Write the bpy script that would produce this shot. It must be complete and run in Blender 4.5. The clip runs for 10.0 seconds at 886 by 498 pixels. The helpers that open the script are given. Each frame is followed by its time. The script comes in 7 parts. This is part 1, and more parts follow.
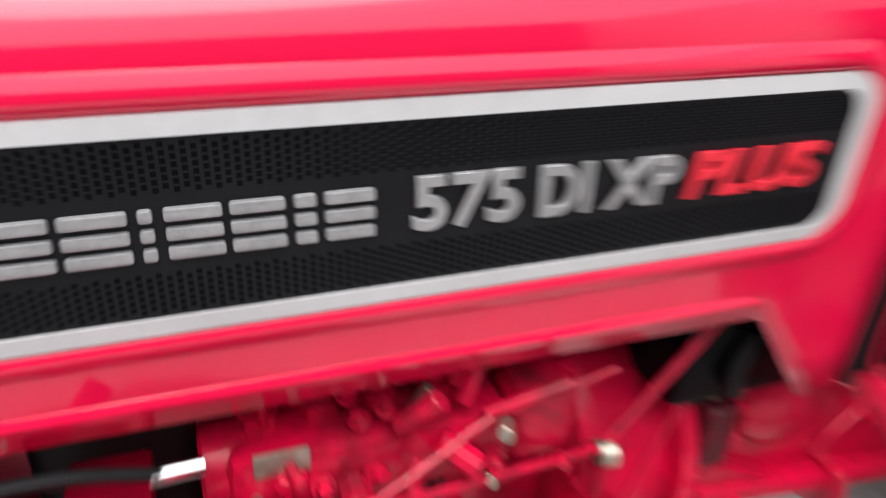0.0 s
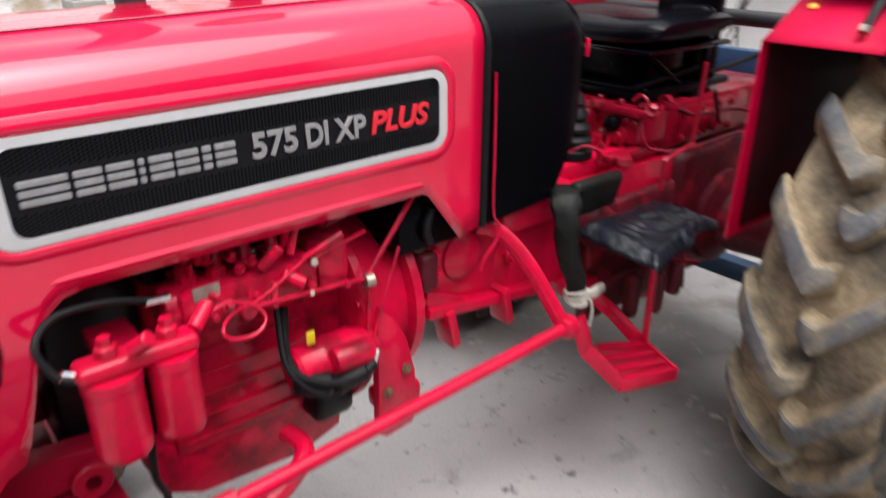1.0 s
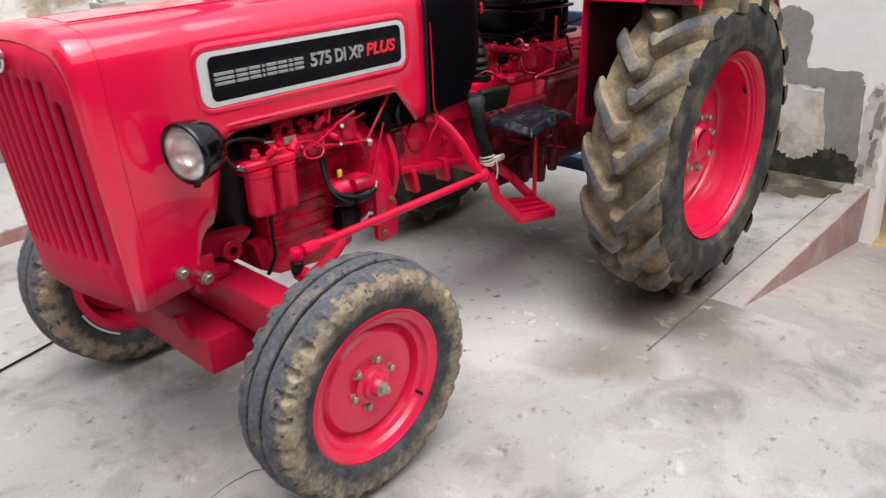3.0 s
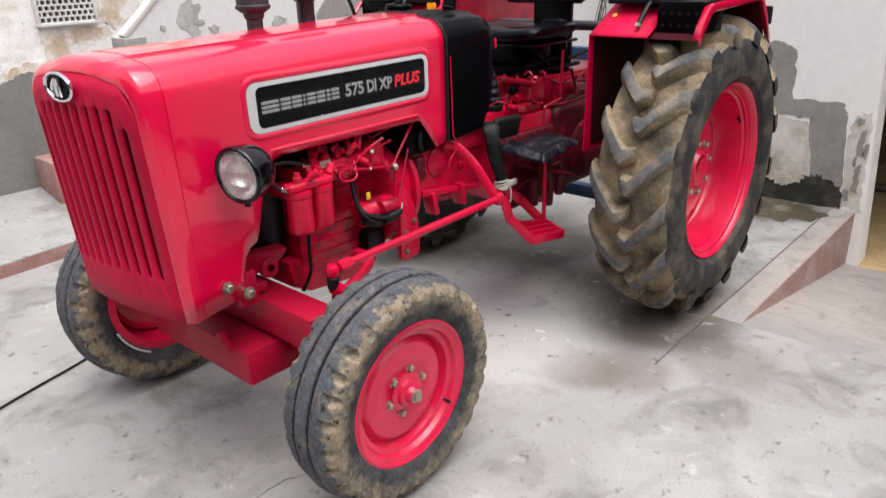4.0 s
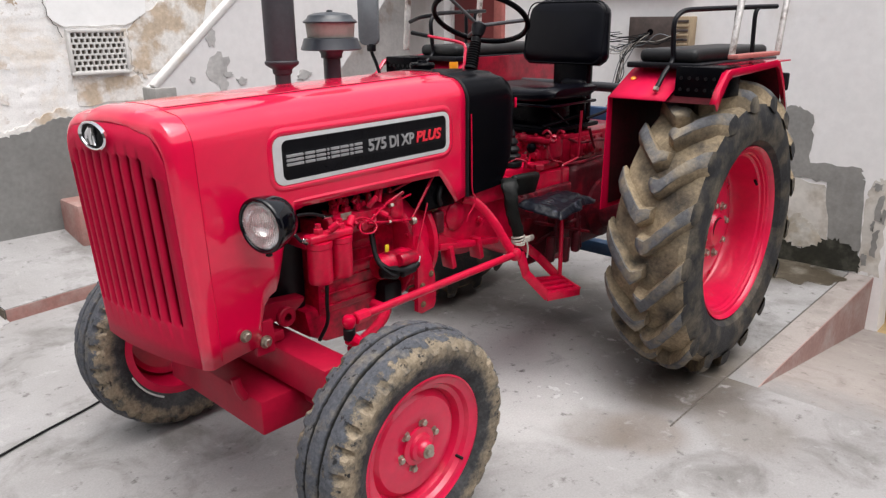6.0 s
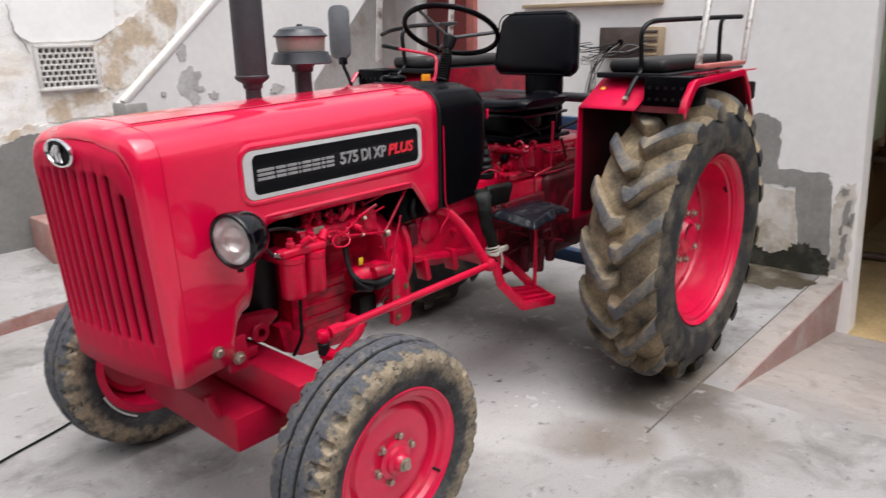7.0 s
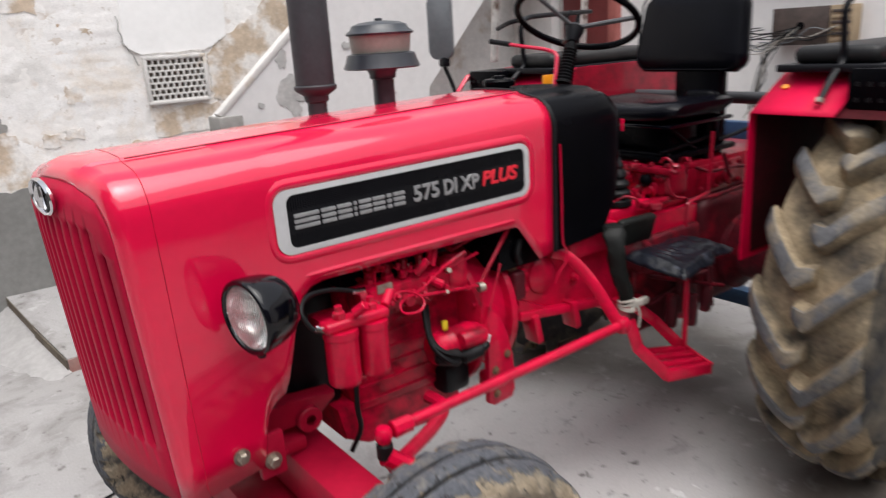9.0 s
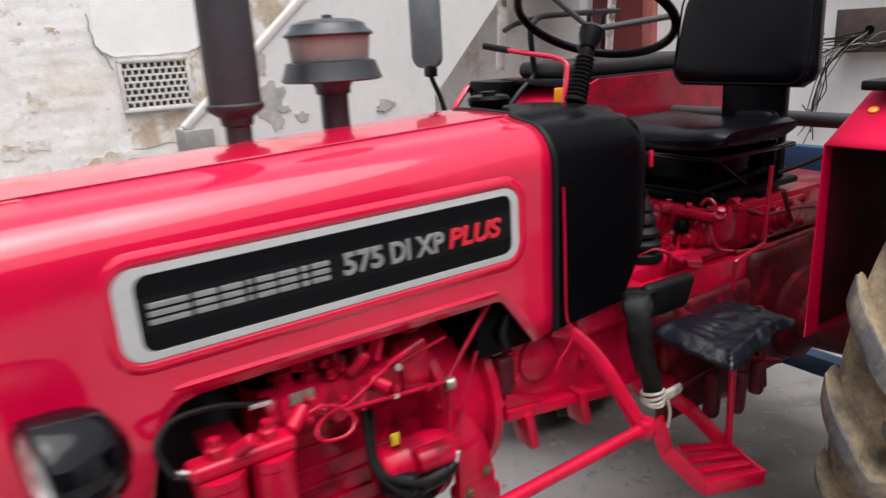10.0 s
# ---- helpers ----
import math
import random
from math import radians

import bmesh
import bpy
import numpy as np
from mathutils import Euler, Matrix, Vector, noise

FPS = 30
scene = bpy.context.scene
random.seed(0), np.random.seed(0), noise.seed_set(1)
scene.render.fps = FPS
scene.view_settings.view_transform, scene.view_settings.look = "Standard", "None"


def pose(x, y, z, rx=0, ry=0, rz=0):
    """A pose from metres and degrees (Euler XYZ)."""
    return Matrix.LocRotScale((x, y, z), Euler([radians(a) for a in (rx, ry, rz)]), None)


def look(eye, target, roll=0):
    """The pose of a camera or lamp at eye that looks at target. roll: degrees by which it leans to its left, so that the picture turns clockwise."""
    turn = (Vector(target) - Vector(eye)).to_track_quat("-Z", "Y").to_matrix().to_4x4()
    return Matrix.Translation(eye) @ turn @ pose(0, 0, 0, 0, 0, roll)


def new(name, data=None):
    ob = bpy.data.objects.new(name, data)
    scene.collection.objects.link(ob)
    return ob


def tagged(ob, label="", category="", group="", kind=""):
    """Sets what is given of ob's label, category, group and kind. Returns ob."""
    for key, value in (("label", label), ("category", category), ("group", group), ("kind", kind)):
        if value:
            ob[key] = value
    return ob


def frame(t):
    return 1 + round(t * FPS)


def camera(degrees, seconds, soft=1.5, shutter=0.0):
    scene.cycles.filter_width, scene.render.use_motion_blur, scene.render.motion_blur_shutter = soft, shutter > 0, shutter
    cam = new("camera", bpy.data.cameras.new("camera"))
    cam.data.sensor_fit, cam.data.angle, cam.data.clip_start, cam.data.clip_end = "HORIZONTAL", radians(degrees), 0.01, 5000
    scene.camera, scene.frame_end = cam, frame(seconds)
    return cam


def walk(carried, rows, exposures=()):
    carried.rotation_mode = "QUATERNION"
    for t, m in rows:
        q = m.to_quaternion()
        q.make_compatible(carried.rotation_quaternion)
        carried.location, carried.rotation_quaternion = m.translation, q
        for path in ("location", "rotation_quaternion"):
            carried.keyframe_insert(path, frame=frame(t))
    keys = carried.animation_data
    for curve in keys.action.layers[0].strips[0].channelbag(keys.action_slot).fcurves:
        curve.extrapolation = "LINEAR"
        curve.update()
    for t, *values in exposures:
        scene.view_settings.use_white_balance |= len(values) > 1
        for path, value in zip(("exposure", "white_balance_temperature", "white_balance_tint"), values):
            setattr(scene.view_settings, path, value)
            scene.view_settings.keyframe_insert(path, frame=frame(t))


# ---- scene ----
cam = camera(63.5, 10.0, soft=1.3, shutter=0.6)
PATH = [
    (0, (-1.735, -0.722, 1.403), (-1.099, 0.915, 0.447), 3.7),
    (0.5, (-1.83, -1.121, 1.513), (-0.914, 0.444, 0.67), 1.9),
    (1, (-2.067, -1.306, 1.504), (-0.878, 0.081, 0.689), 0.4),
    (1.5, (-2.286, -1.601, 1.517), (-1.049, -0.287, 0.655), 0.2),
    (2, (-2.453, -1.813, 1.494), (-1.118, -0.57, 0.675), -1.2),
    (2.5, (-2.722, -1.957, 1.534), (-1.373, -0.728, 0.714), -2.1),
    (2.7, (-2.813, -2.029, 1.549), (-1.493, -0.776, 0.719), -1.8),
    (3.8, (-3.107, -2.122, 1.558), (-1.748, -0.867, 0.796), -1.9),
    (4, (-3.128, -2.096, 1.572), (-1.751, -0.85, 0.83), -1.7),
    (4.5, (-3.132, -2.062, 1.587), (-1.725, -0.817, 0.9), -1.0),
    (5, (-3.122, -2.069, 1.583), (-1.719, -0.797, 0.941), -0.4),
    (5.5, (-3.146, -2.081, 1.584), (-1.758, -0.781, 0.965), -0.2),
    (6.8, (-3.14, -2.114, 1.594), (-1.734, -0.82, 1.003), -1.2),
    (7, (-3.135, -2.111, 1.593), (-1.7, -0.844, 1.013), -0.9),
    (7.5, (-3.124, -2.062, 1.596), (-1.635, -0.863, 1.009), -1.4),
    (8, (-3.01, -1.989, 1.575), (-1.497, -0.829, 0.967), -2.4),
    (8.5, (-2.756, -1.94, 1.59), (-1.439, -0.559, 0.993), -3.4),
    (9, (-2.578, -1.738, 1.567), (-1.436, -0.197, 0.998), -3.5),
    (9.5, (-2.389, -1.494, 1.603), (-1.308, 0.089, 1.033), -3.3),
    (10, (-2.111, -1.383, 1.56), (-1.041, 0.212, 1.002), -3.1),
]
walk(cam, [(t, look(eye, target, roll)) for t, eye, target, roll in PATH],
     [(0.0, 1.18), (0.6, 1.12), (1.6, 1.08), (3.0, 1.0), (4.5, 0.95), (5.2, 0.89), (8.0, 0.80), (9.5, 0.72), (10.0, 0.74)])

# ---------------------------------------------------------------- light
world = bpy.data.worlds.new("courtyard_sky")
scene.world = world
world.use_nodes = True
wn, wl = world.node_tree.nodes, world.node_tree.links
wn.clear()
sky = wn.new("ShaderNodeTexSky")
sky.sky_type, sky.sun_disc = "NISHITA", False
sky.sun_elevation, sky.sun_rotation = radians(75), radians(190)
sky.air_density, sky.dust_density, sky.ozone_density = 1.0, 4.0, 1.0
soften = wn.new("ShaderNodeHueSaturation")
soften.inputs["Saturation"].default_value = 0.25
bg = wn.new("ShaderNodeBackground")
bg.inputs["Strength"].default_value = 0.15
out = wn.new("ShaderNodeOutputWorld")
wl.new(sky.outputs[0], soften.inputs["Color"])
wl.new(soften.outputs[0], bg.inputs["Color"])
wl.new(bg.outputs[0], out.inputs["Surface"])

sun = new("sun", bpy.data.lights.new("sun", "SUN"))
sun.data.energy, sun.data.angle, sun.data.color = 1.3, radians(66), (1.0, 0.972, 0.95)
sun.matrix_world = look((-0.35, -1.9, 7.1), (0, 0, 0))


# ---------------------------------------------------------------- materials
def rgb(c):
    return (*c, 1.0)


def material(name, base, rough=0.5, metal=0.0, coat=0.0, spec=0.5, vary=0.15, scale=6.0, fine=60.0, bump=0.0, bump_scale=None,
             other=None, other_at=0.6, other_soft=0.08, other_scale=3.0, other_rough=None, random_shift=0.0, detail=6.0, stretch=None):
    """Base colour with broad and fine variation, a second colour laid over it in patches, and fine relief."""
    m = bpy.data.materials.new(name)
    m.use_nodes = True
    n, l = m.node_tree.nodes, m.node_tree.links
    b = n["Principled BSDF"]
    b.inputs["Roughness"].default_value, b.inputs["Metallic"].default_value = rough, metal
    b.inputs["Coat Weight"].default_value, b.inputs["Coat Roughness"].default_value = coat, 0.08
    b.inputs["Specular IOR Level"].default_value = spec
    tc = n.new("ShaderNodeNewGeometry")
    where = tc.outputs["Position"]
    if stretch:
        mp = n.new("ShaderNodeMapping")
        mp.inputs["Scale"].default_value = stretch
        l.new(where, mp.inputs["Vector"])
        where = mp.outputs[0]

    def noise_at(sc, det=detail):
        t = n.new("ShaderNodeTexNoise")
        t.inputs["Scale"].default_value, t.inputs["Detail"].default_value, t.inputs["Roughness"].default_value = sc, det, 0.6
        l.new(where, t.inputs["Vector"])
        return t.outputs["Fac"]

    def ramp(fac, lo, hi, a=0.0, z=1.0):
        r = n.new("ShaderNodeMapRange")
        r.inputs["From Min"].default_value, r.inputs["From Max"].default_value = lo, hi
        r.inputs["To Min"].default_value, r.inputs["To Max"].default_value = a, z
        l.new(fac, r.inputs["Value"])
        return r.outputs[0]

    def mix(fac, a, z, kind="MIX"):
        x = n.new("ShaderNodeMix")
        x.data_type, x.blend_type = "RGBA", kind
        for k, v in ((0, fac), (6, a), (7, z)):
            if hasattr(v, "links"):
                l.new(v, x.inputs[k])
            else:
                x.inputs[k].default_value = v
        return x.outputs[2]

    broad = ramp(noise_at(scale), 0.3, 0.7, 1 - vary, 1 + vary)
    small = ramp(noise_at(fine, 3.0), 0.3, 0.7, 1 - vary * 0.6, 1 + vary * 0.6)
    mul = n.new("ShaderNodeMath")
    mul.operation = "MULTIPLY"
    l.new(broad, mul.inputs[0])
    l.new(small, mul.inputs[1])
    shade = mul.outputs[0]
    if random_shift:
        oi = n.new("ShaderNodeObjectInfo")
        rs = ramp(oi.outputs["Random"], 0, 1, 1 - random_shift, 1 + random_shift)
        m2 = n.new("ShaderNodeMath")
        m2.operation = "MULTIPLY"
        l.new(shade, m2.inputs[0])
        l.new(rs, m2.inputs[1])
        shade = m2.outputs[0]
    vm = n.new("ShaderNodeVectorMath")
    vm.operation = "SCALE"
    vm.inputs[0].default_value = base
    l.new(shade, vm.inputs["Scale"])
    colour = vm.outputs[0]
    if other:
        f = ramp(noise_at(other_scale, 8.0), other_at - other_soft, other_at + other_soft)
        vm2 = n.new("ShaderNodeVectorMath")
        vm2.operation = "SCALE"
        vm2.inputs[0].default_value = other
        l.new(small, vm2.inputs["Scale"])
        colour = mix(f, colour, vm2.outputs[0])
        if other_rough is not None:
            l.new(ramp(f, 0, 1, rough, other_rough), b.inputs["Roughness"])
    l.new(colour, b.inputs["Base Color"])
    if bump:
        bp = n.new("ShaderNodeBump")
        bp.inputs["Strength"].default_value, bp.inputs["Distance"].default_value = bump, 0.004
        l.new(noise_at(bump_scale or fine, 5.0), bp.inputs["Height"])
        l.new(bp.outputs[0], b.inputs["Normal"])
    return m


RED = material("tractor_red_paint", (0.68, 0.002, 0.048), 0.34, coat=1.0, vary=0.05, scale=3, fine=25, spec=0.08)
RED.node_tree.nodes["Principled BSDF"].inputs["Coat IOR"].default_value = 1.65
RED_DECK = material("mudguard_red_paint", (0.60, 0.003, 0.048), 0.55, vary=0.08, scale=4, fine=30, spec=0.15)
RED_DULL = material("chassis_red_paint", (0.54, 0.002, 0.036), 0.36, coat=0.4, spec=0.12, vary=0.16, scale=9, fine=55, bump=0.10, bump_scale=70,
                    other=(0.29, 0.007, 0.022), other_at=0.62, other_soft=0.20, other_scale=12)
ENGINE_RED = material("grimy_engine_paint", (0.52, 0.002, 0.034), 0.38, coat=0.35, spec=0.12, vary=0.20, scale=14, fine=70, bump=0.2, bump_scale=80,
                      other=(0.15, 0.006, 0.014), other_at=0.56, other_soft=0.12, other_scale=16)
RED_WHEEL = material("wheel_red_paint", (0.62, 0.006, 0.055), 0.36, coat=0.6, spec=0.3, vary=0.09, scale=7, fine=40, bump=0.25, bump_scale=9,
                     other=(0.50, 0.06, 0.07), other_at=0.70, other_soft=0.08, other_scale=9)
BLACK_PAINT = material("black_sheet_paint", (0.002, 0.002, 0.003), 0.26, vary=0.2, scale=5, fine=40, spec=0.06)
BLACK_GLOSS = material("black_gloss_paint", (0.002, 0.002, 0.004), 0.12, coat=0.3, vary=0.2, scale=5, fine=40, spec=0.25)
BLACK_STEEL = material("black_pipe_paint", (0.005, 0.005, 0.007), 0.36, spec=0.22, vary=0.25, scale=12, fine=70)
# gearbox red with grime patches, darkened to hold the shade below the seat
GRIMY_SHADED_RED = material("grimy_shaded_paint", (0.29, 0.002, 0.020), 0.34, coat=0.55, spec=0.25, vary=0.25, scale=13, fine=60, bump=0.3, bump_scale=60,
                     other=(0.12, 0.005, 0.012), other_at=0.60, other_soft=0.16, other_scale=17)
# dark copy of the casting red: shade round the axle put into its colour
CASTING_SHADE = material("shade_dark_casting", (0.075, 0.004, 0.010), 0.5, spec=0.3, vary=0.4, scale=14, fine=60, bump=0.6, bump_scale=40,
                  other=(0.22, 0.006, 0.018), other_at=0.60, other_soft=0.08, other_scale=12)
SPOKE = material("worn_grey_spoke", (0.085, 0.085, 0.09), 0.4, metal=0.2, vary=0.2, scale=20, fine=80)
EXHAUST = material("grey_exhaust_paint", (0.030, 0.031, 0.036), 0.55, vary=0.2, scale=10, fine=60, bump=0.08)
RUBBER = material("rubber", (0.006, 0.006, 0.007), 0.5, spec=0.2, vary=0.25, scale=10, fine=60)
TYRE_DARK = material("dark_tyre_sidewall", (0.026, 0.026, 0.028), 0.75, vary=0.35, scale=9, fine=70, bump=0.35, bump_scale=80,
                     other=(0.15, 0.125, 0.09), other_at=0.60, other_soft=0.14, other_scale=6, spec=0.25)
TREAD_FACE = material("grey_tread_rubber", (0.100, 0.100, 0.105), 0.80, vary=0.3, scale=10, fine=70, bump=0.5, bump_scale=70,
                      other=(0.25, 0.205, 0.145), other_at=0.55, other_soft=0.10, other_scale=9, spec=0.25)
MUD = material("dry_mud", (0.27, 0.21, 0.137), 0.9, vary=0.3, scale=10, fine=80, bump=0.8, bump_scale=45,
               other=(0.045, 0.042, 0.040), other_at=0.57, other_soft=0.14, other_scale=7, spec=0.2)
# arch red darkened in place of the shade under the mudguard
ARCH_SHADE_RED = material("shaded_grimy_arch_paint", (0.07, 0.004, 0.009), 0.6, vary=0.3, scale=7, fine=50, bump=0.2, spec=0.1,
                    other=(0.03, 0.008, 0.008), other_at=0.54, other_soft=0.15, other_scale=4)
RUST = material("rusty_bolt_steel", (0.17, 0.095, 0.055), 0.65, metal=0.3, vary=0.3, scale=30, fine=90)
STEEL = material("zinc_bolt", (0.42, 0.37, 0.31), 0.4, metal=0.85, vary=0.25, scale=30, fine=90)
CHROME = material("chrome", (0.75, 0.75, 0.77), 0.12, metal=1.0, vary=0.03)
SILVER = material("silver_trim", (0.62, 0.62, 0.63), 0.38, metal=0.25, vary=0.05, scale=20)
VINYL = material("black_vinyl", (0.002, 0.002, 0.004), 0.26, spec=0.16, vary=0.2, scale=9, fine=90, bump=0.15, bump_scale=160)
DUSTY_VINYL = material("dusty_black_vinyl", (0.007, 0.007, 0.008), 0.5, spec=0.35, vary=0.2, scale=9, fine=90, bump=0.15, bump_scale=160,
                        other=(0.030, 0.028, 0.027), other_at=0.60, other_soft=0.2, other_scale=5)
CLOTH = material("dark_oily_cloth", (0.005, 0.0055, 0.005), 0.5, spec=0.2, vary=0.4, scale=14, fine=80, bump=0.4, bump_scale=60)
CANVAS = material("black_plastic_sheet", (0.006, 0.007, 0.011), 0.28, spec=0.25, vary=0.4, scale=12, fine=50, bump=0.9, bump_scale=34,
                  other=(0.05, 0.055, 0.075), other_at=0.68, other_soft=0.06, other_scale=20)
CREAM = material("dusty_cream_plastic", (0.28, 0.255, 0.225), 0.5, vary=0.12, scale=10)
GREY_PLASTIC = material("grey_plastic", (0.13, 0.14, 0.15), 0.5, vary=0.12, scale=10)
LID = material("dark_grey_lid_paint", (0.022, 0.026, 0.034), 0.4, coat=0.2, vary=0.15, scale=12)
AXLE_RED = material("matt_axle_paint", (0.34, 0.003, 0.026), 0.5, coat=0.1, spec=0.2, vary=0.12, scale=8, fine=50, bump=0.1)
YELLOW = material("yellow_tag", (0.75, 0.55, 0.02), 0.5, vary=0.1)
ORANGE = material("orange_lens", (0.80, 0.28, 0.01), 0.3, coat=0.4, vary=0.05)
BLUE = material("blue_paint", (0.02, 0.06, 0.13), 0.45, vary=0.2, scale=10)
ROPE = material("white_cloth_rope", (0.38, 0.35, 0.31), 0.85, vary=0.2, scale=30, bump=0.4)
BARE_PIPE = material("bare_steel_pipe", (0.62, 0.59, 0.56), 0.35, metal=0.5, vary=0.25, scale=14, other=(0.14, 0.09, 0.07), other_at=0.62, other_scale=14)
DECAL = material("black_decal_film", (0.006, 0.006, 0.008), 0.33, spec=0.2, vary=0.2, scale=20, fine=200)
LETTER = material("brushed_silver_letter", (0.40, 0.40, 0.41), 0.34, metal=0.55, vary=0.12, scale=40, fine=160)
DECAL_RED = material("red_letter", (0.70, 0.02, 0.04), 0.35, vary=0.05)
# matte front red, its colour darkened for a face turned from the light
RED_MATTE = material("matte_shaded_front_paint", (0.44, 0.003, 0.036), 0.55, spec=0.15, vary=0.08, scale=6, fine=50)
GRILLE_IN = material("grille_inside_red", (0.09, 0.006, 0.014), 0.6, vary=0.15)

def concrete(name, light, mid, dark, seed, stains_and_shading=(), worn_from=None):
    """Trowelled concrete: broad staining, small blotches, pale lime marks and scuffs, with a gritty relief; listed
    spots add staining and painted shading.
    """
    m = bpy.data.materials.new(name)
    m.use_nodes = True
    n, l = m.node_tree.nodes, m.node_tree.links
    b = n["Principled BSDF"]
    pos = n.new("ShaderNodeNewGeometry").outputs["Position"]
    mp = n.new("ShaderNodeMapping")
    mp.inputs["Location"].default_value = (seed, seed * 0.7, 0)
    l.new(pos, mp.inputs["Vector"])

    def field(scale, lo, hi, rough=0.62, detail=9.0, stretch=None, warp=0.0):
        src = mp.outputs[0]
        if stretch:
            m2 = n.new("ShaderNodeMapping")
            m2.inputs["Scale"].default_value = stretch
            m2.inputs["Rotation"].default_value = (0, 0, 0.6)
            l.new(src, m2.inputs["Vector"])
            src = m2.outputs[0]
        t = n.new("ShaderNodeTexNoise")
        t.inputs["Scale"].default_value, t.inputs["Detail"].default_value, t.inputs["Roughness"].default_value, t.inputs["Distortion"].default_value = scale, detail, rough, warp
        l.new(src, t.inputs["Vector"])
        r = n.new("ShaderNodeMapRange")
        r.inputs["From Min"].default_value, r.inputs["From Max"].default_value = lo, hi
        l.new(t.outputs["Fac"], r.inputs["Value"])
        return r.outputs[0]

    def mix(f, a, z):
        x = n.new("ShaderNodeMix")
        x.data_type = "RGBA"
        l.new(f, x.inputs[0])
        for k, v in ((6, a), (7, z)):
            if isinstance(v, tuple):
                x.inputs[k].default_value = rgb(v)
            else:
                l.new(v, x.inputs[k])
        return x.outputs[2]

    col = mix(field(0.9, 0.38, 0.62), mid, light)
    col = mix(field(3.2, 0.50, 0.66, warp=0.6), col, dark)
    col = mix(field(1.7, 0.56, 0.66, warp=1.2), col, tuple(c * 0.82 for c in mid))
    if worn_from:
        # the wash fades out raggedly towards the edge at x = worn_from[0]
        sep = n.new("ShaderNodeSeparateXYZ")
        l.new(pos, sep.inputs[0])
        edge = n.new("ShaderNodeMath")
        edge.operation = "ADD"
        l.new(sep.outputs[0], edge.inputs[0])
        wav = n.new("ShaderNodeMapRange")
        wav.inputs["To Min"].default_value, wav.inputs["To Max"].default_value = -0.30, 0.30
        l.new(field(2.2, 0.2, 0.8), wav.inputs["Value"])
        l.new(wav.outputs[0], edge.inputs[1])
        fade = n.new("ShaderNodeMapRange")
        fade.inputs["From Min"].default_value, fade.inputs["From Max"].default_value = worn_from[0] - 0.02, worn_from[0] + 0.30
        l.new(edge.outputs[0], fade.inputs["Value"])
        col = mix(fade.outputs[0], worn_from[1], col)
    for sx, sy, sr, tone, amount in stains_and_shading:
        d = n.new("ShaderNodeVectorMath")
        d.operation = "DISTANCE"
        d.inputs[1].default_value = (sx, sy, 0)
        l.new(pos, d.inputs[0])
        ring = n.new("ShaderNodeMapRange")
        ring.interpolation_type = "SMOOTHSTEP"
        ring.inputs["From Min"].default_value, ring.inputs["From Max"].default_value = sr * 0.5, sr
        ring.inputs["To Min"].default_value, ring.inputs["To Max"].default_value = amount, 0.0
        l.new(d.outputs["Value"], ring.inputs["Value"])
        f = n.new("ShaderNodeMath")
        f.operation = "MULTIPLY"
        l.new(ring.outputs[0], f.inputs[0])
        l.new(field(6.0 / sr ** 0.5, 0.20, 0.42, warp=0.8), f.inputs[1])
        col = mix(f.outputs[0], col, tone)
    col = mix(field(9.0, 0.60, 0.80, warp=0.4), col, tuple(min(1, c * 1.35) for c in light))
    col = mix(field(16.0, 0.60, 0.70), col, tuple(c * 0.75 for c in dark))
    col = mix(field(38.0, 0.66, 0.72), col, tuple(c * 0.6 for c in dark))
    col = mix(field(7.0, 0.69, 0.80, stretch=(1, 7, 1)), col, tuple(c * 1.2 for c in light))
    grit = field(120.0, 0.2, 0.8, detail=4.0)
    k = n.new("ShaderNodeVectorMath")
    k.operation = "SCALE"
    sc = n.new("ShaderNodeMapRange")
    sc.inputs["To Min"].default_value, sc.inputs["To Max"].default_value = 0.86, 1.14
    l.new(grit, sc.inputs["Value"])
    l.new(col, k.inputs[0])
    l.new(sc.outputs[0], k.inputs["Scale"])
    l.new(k.outputs[0], b.inputs["Base Color"])
    rr = n.new("ShaderNodeMapRange")
    rr.inputs["To Min"].default_value, rr.inputs["To Max"].default_value = 0.55, 0.85
    l.new(field(4.0, 0.4, 0.65), rr.inputs["Value"])
    l.new(rr.outputs[0], b.inputs["Roughness"])
    bp = n.new("ShaderNodeBump")
    bp.inputs["Strength"].default_value, bp.inputs["Distance"].default_value = 0.35, 0.004
    l.new(field(45.0, 0.2, 0.8, detail=6.0), bp.inputs["Height"])
    l.new(bp.outputs[0], b.inputs["Normal"])
    return m


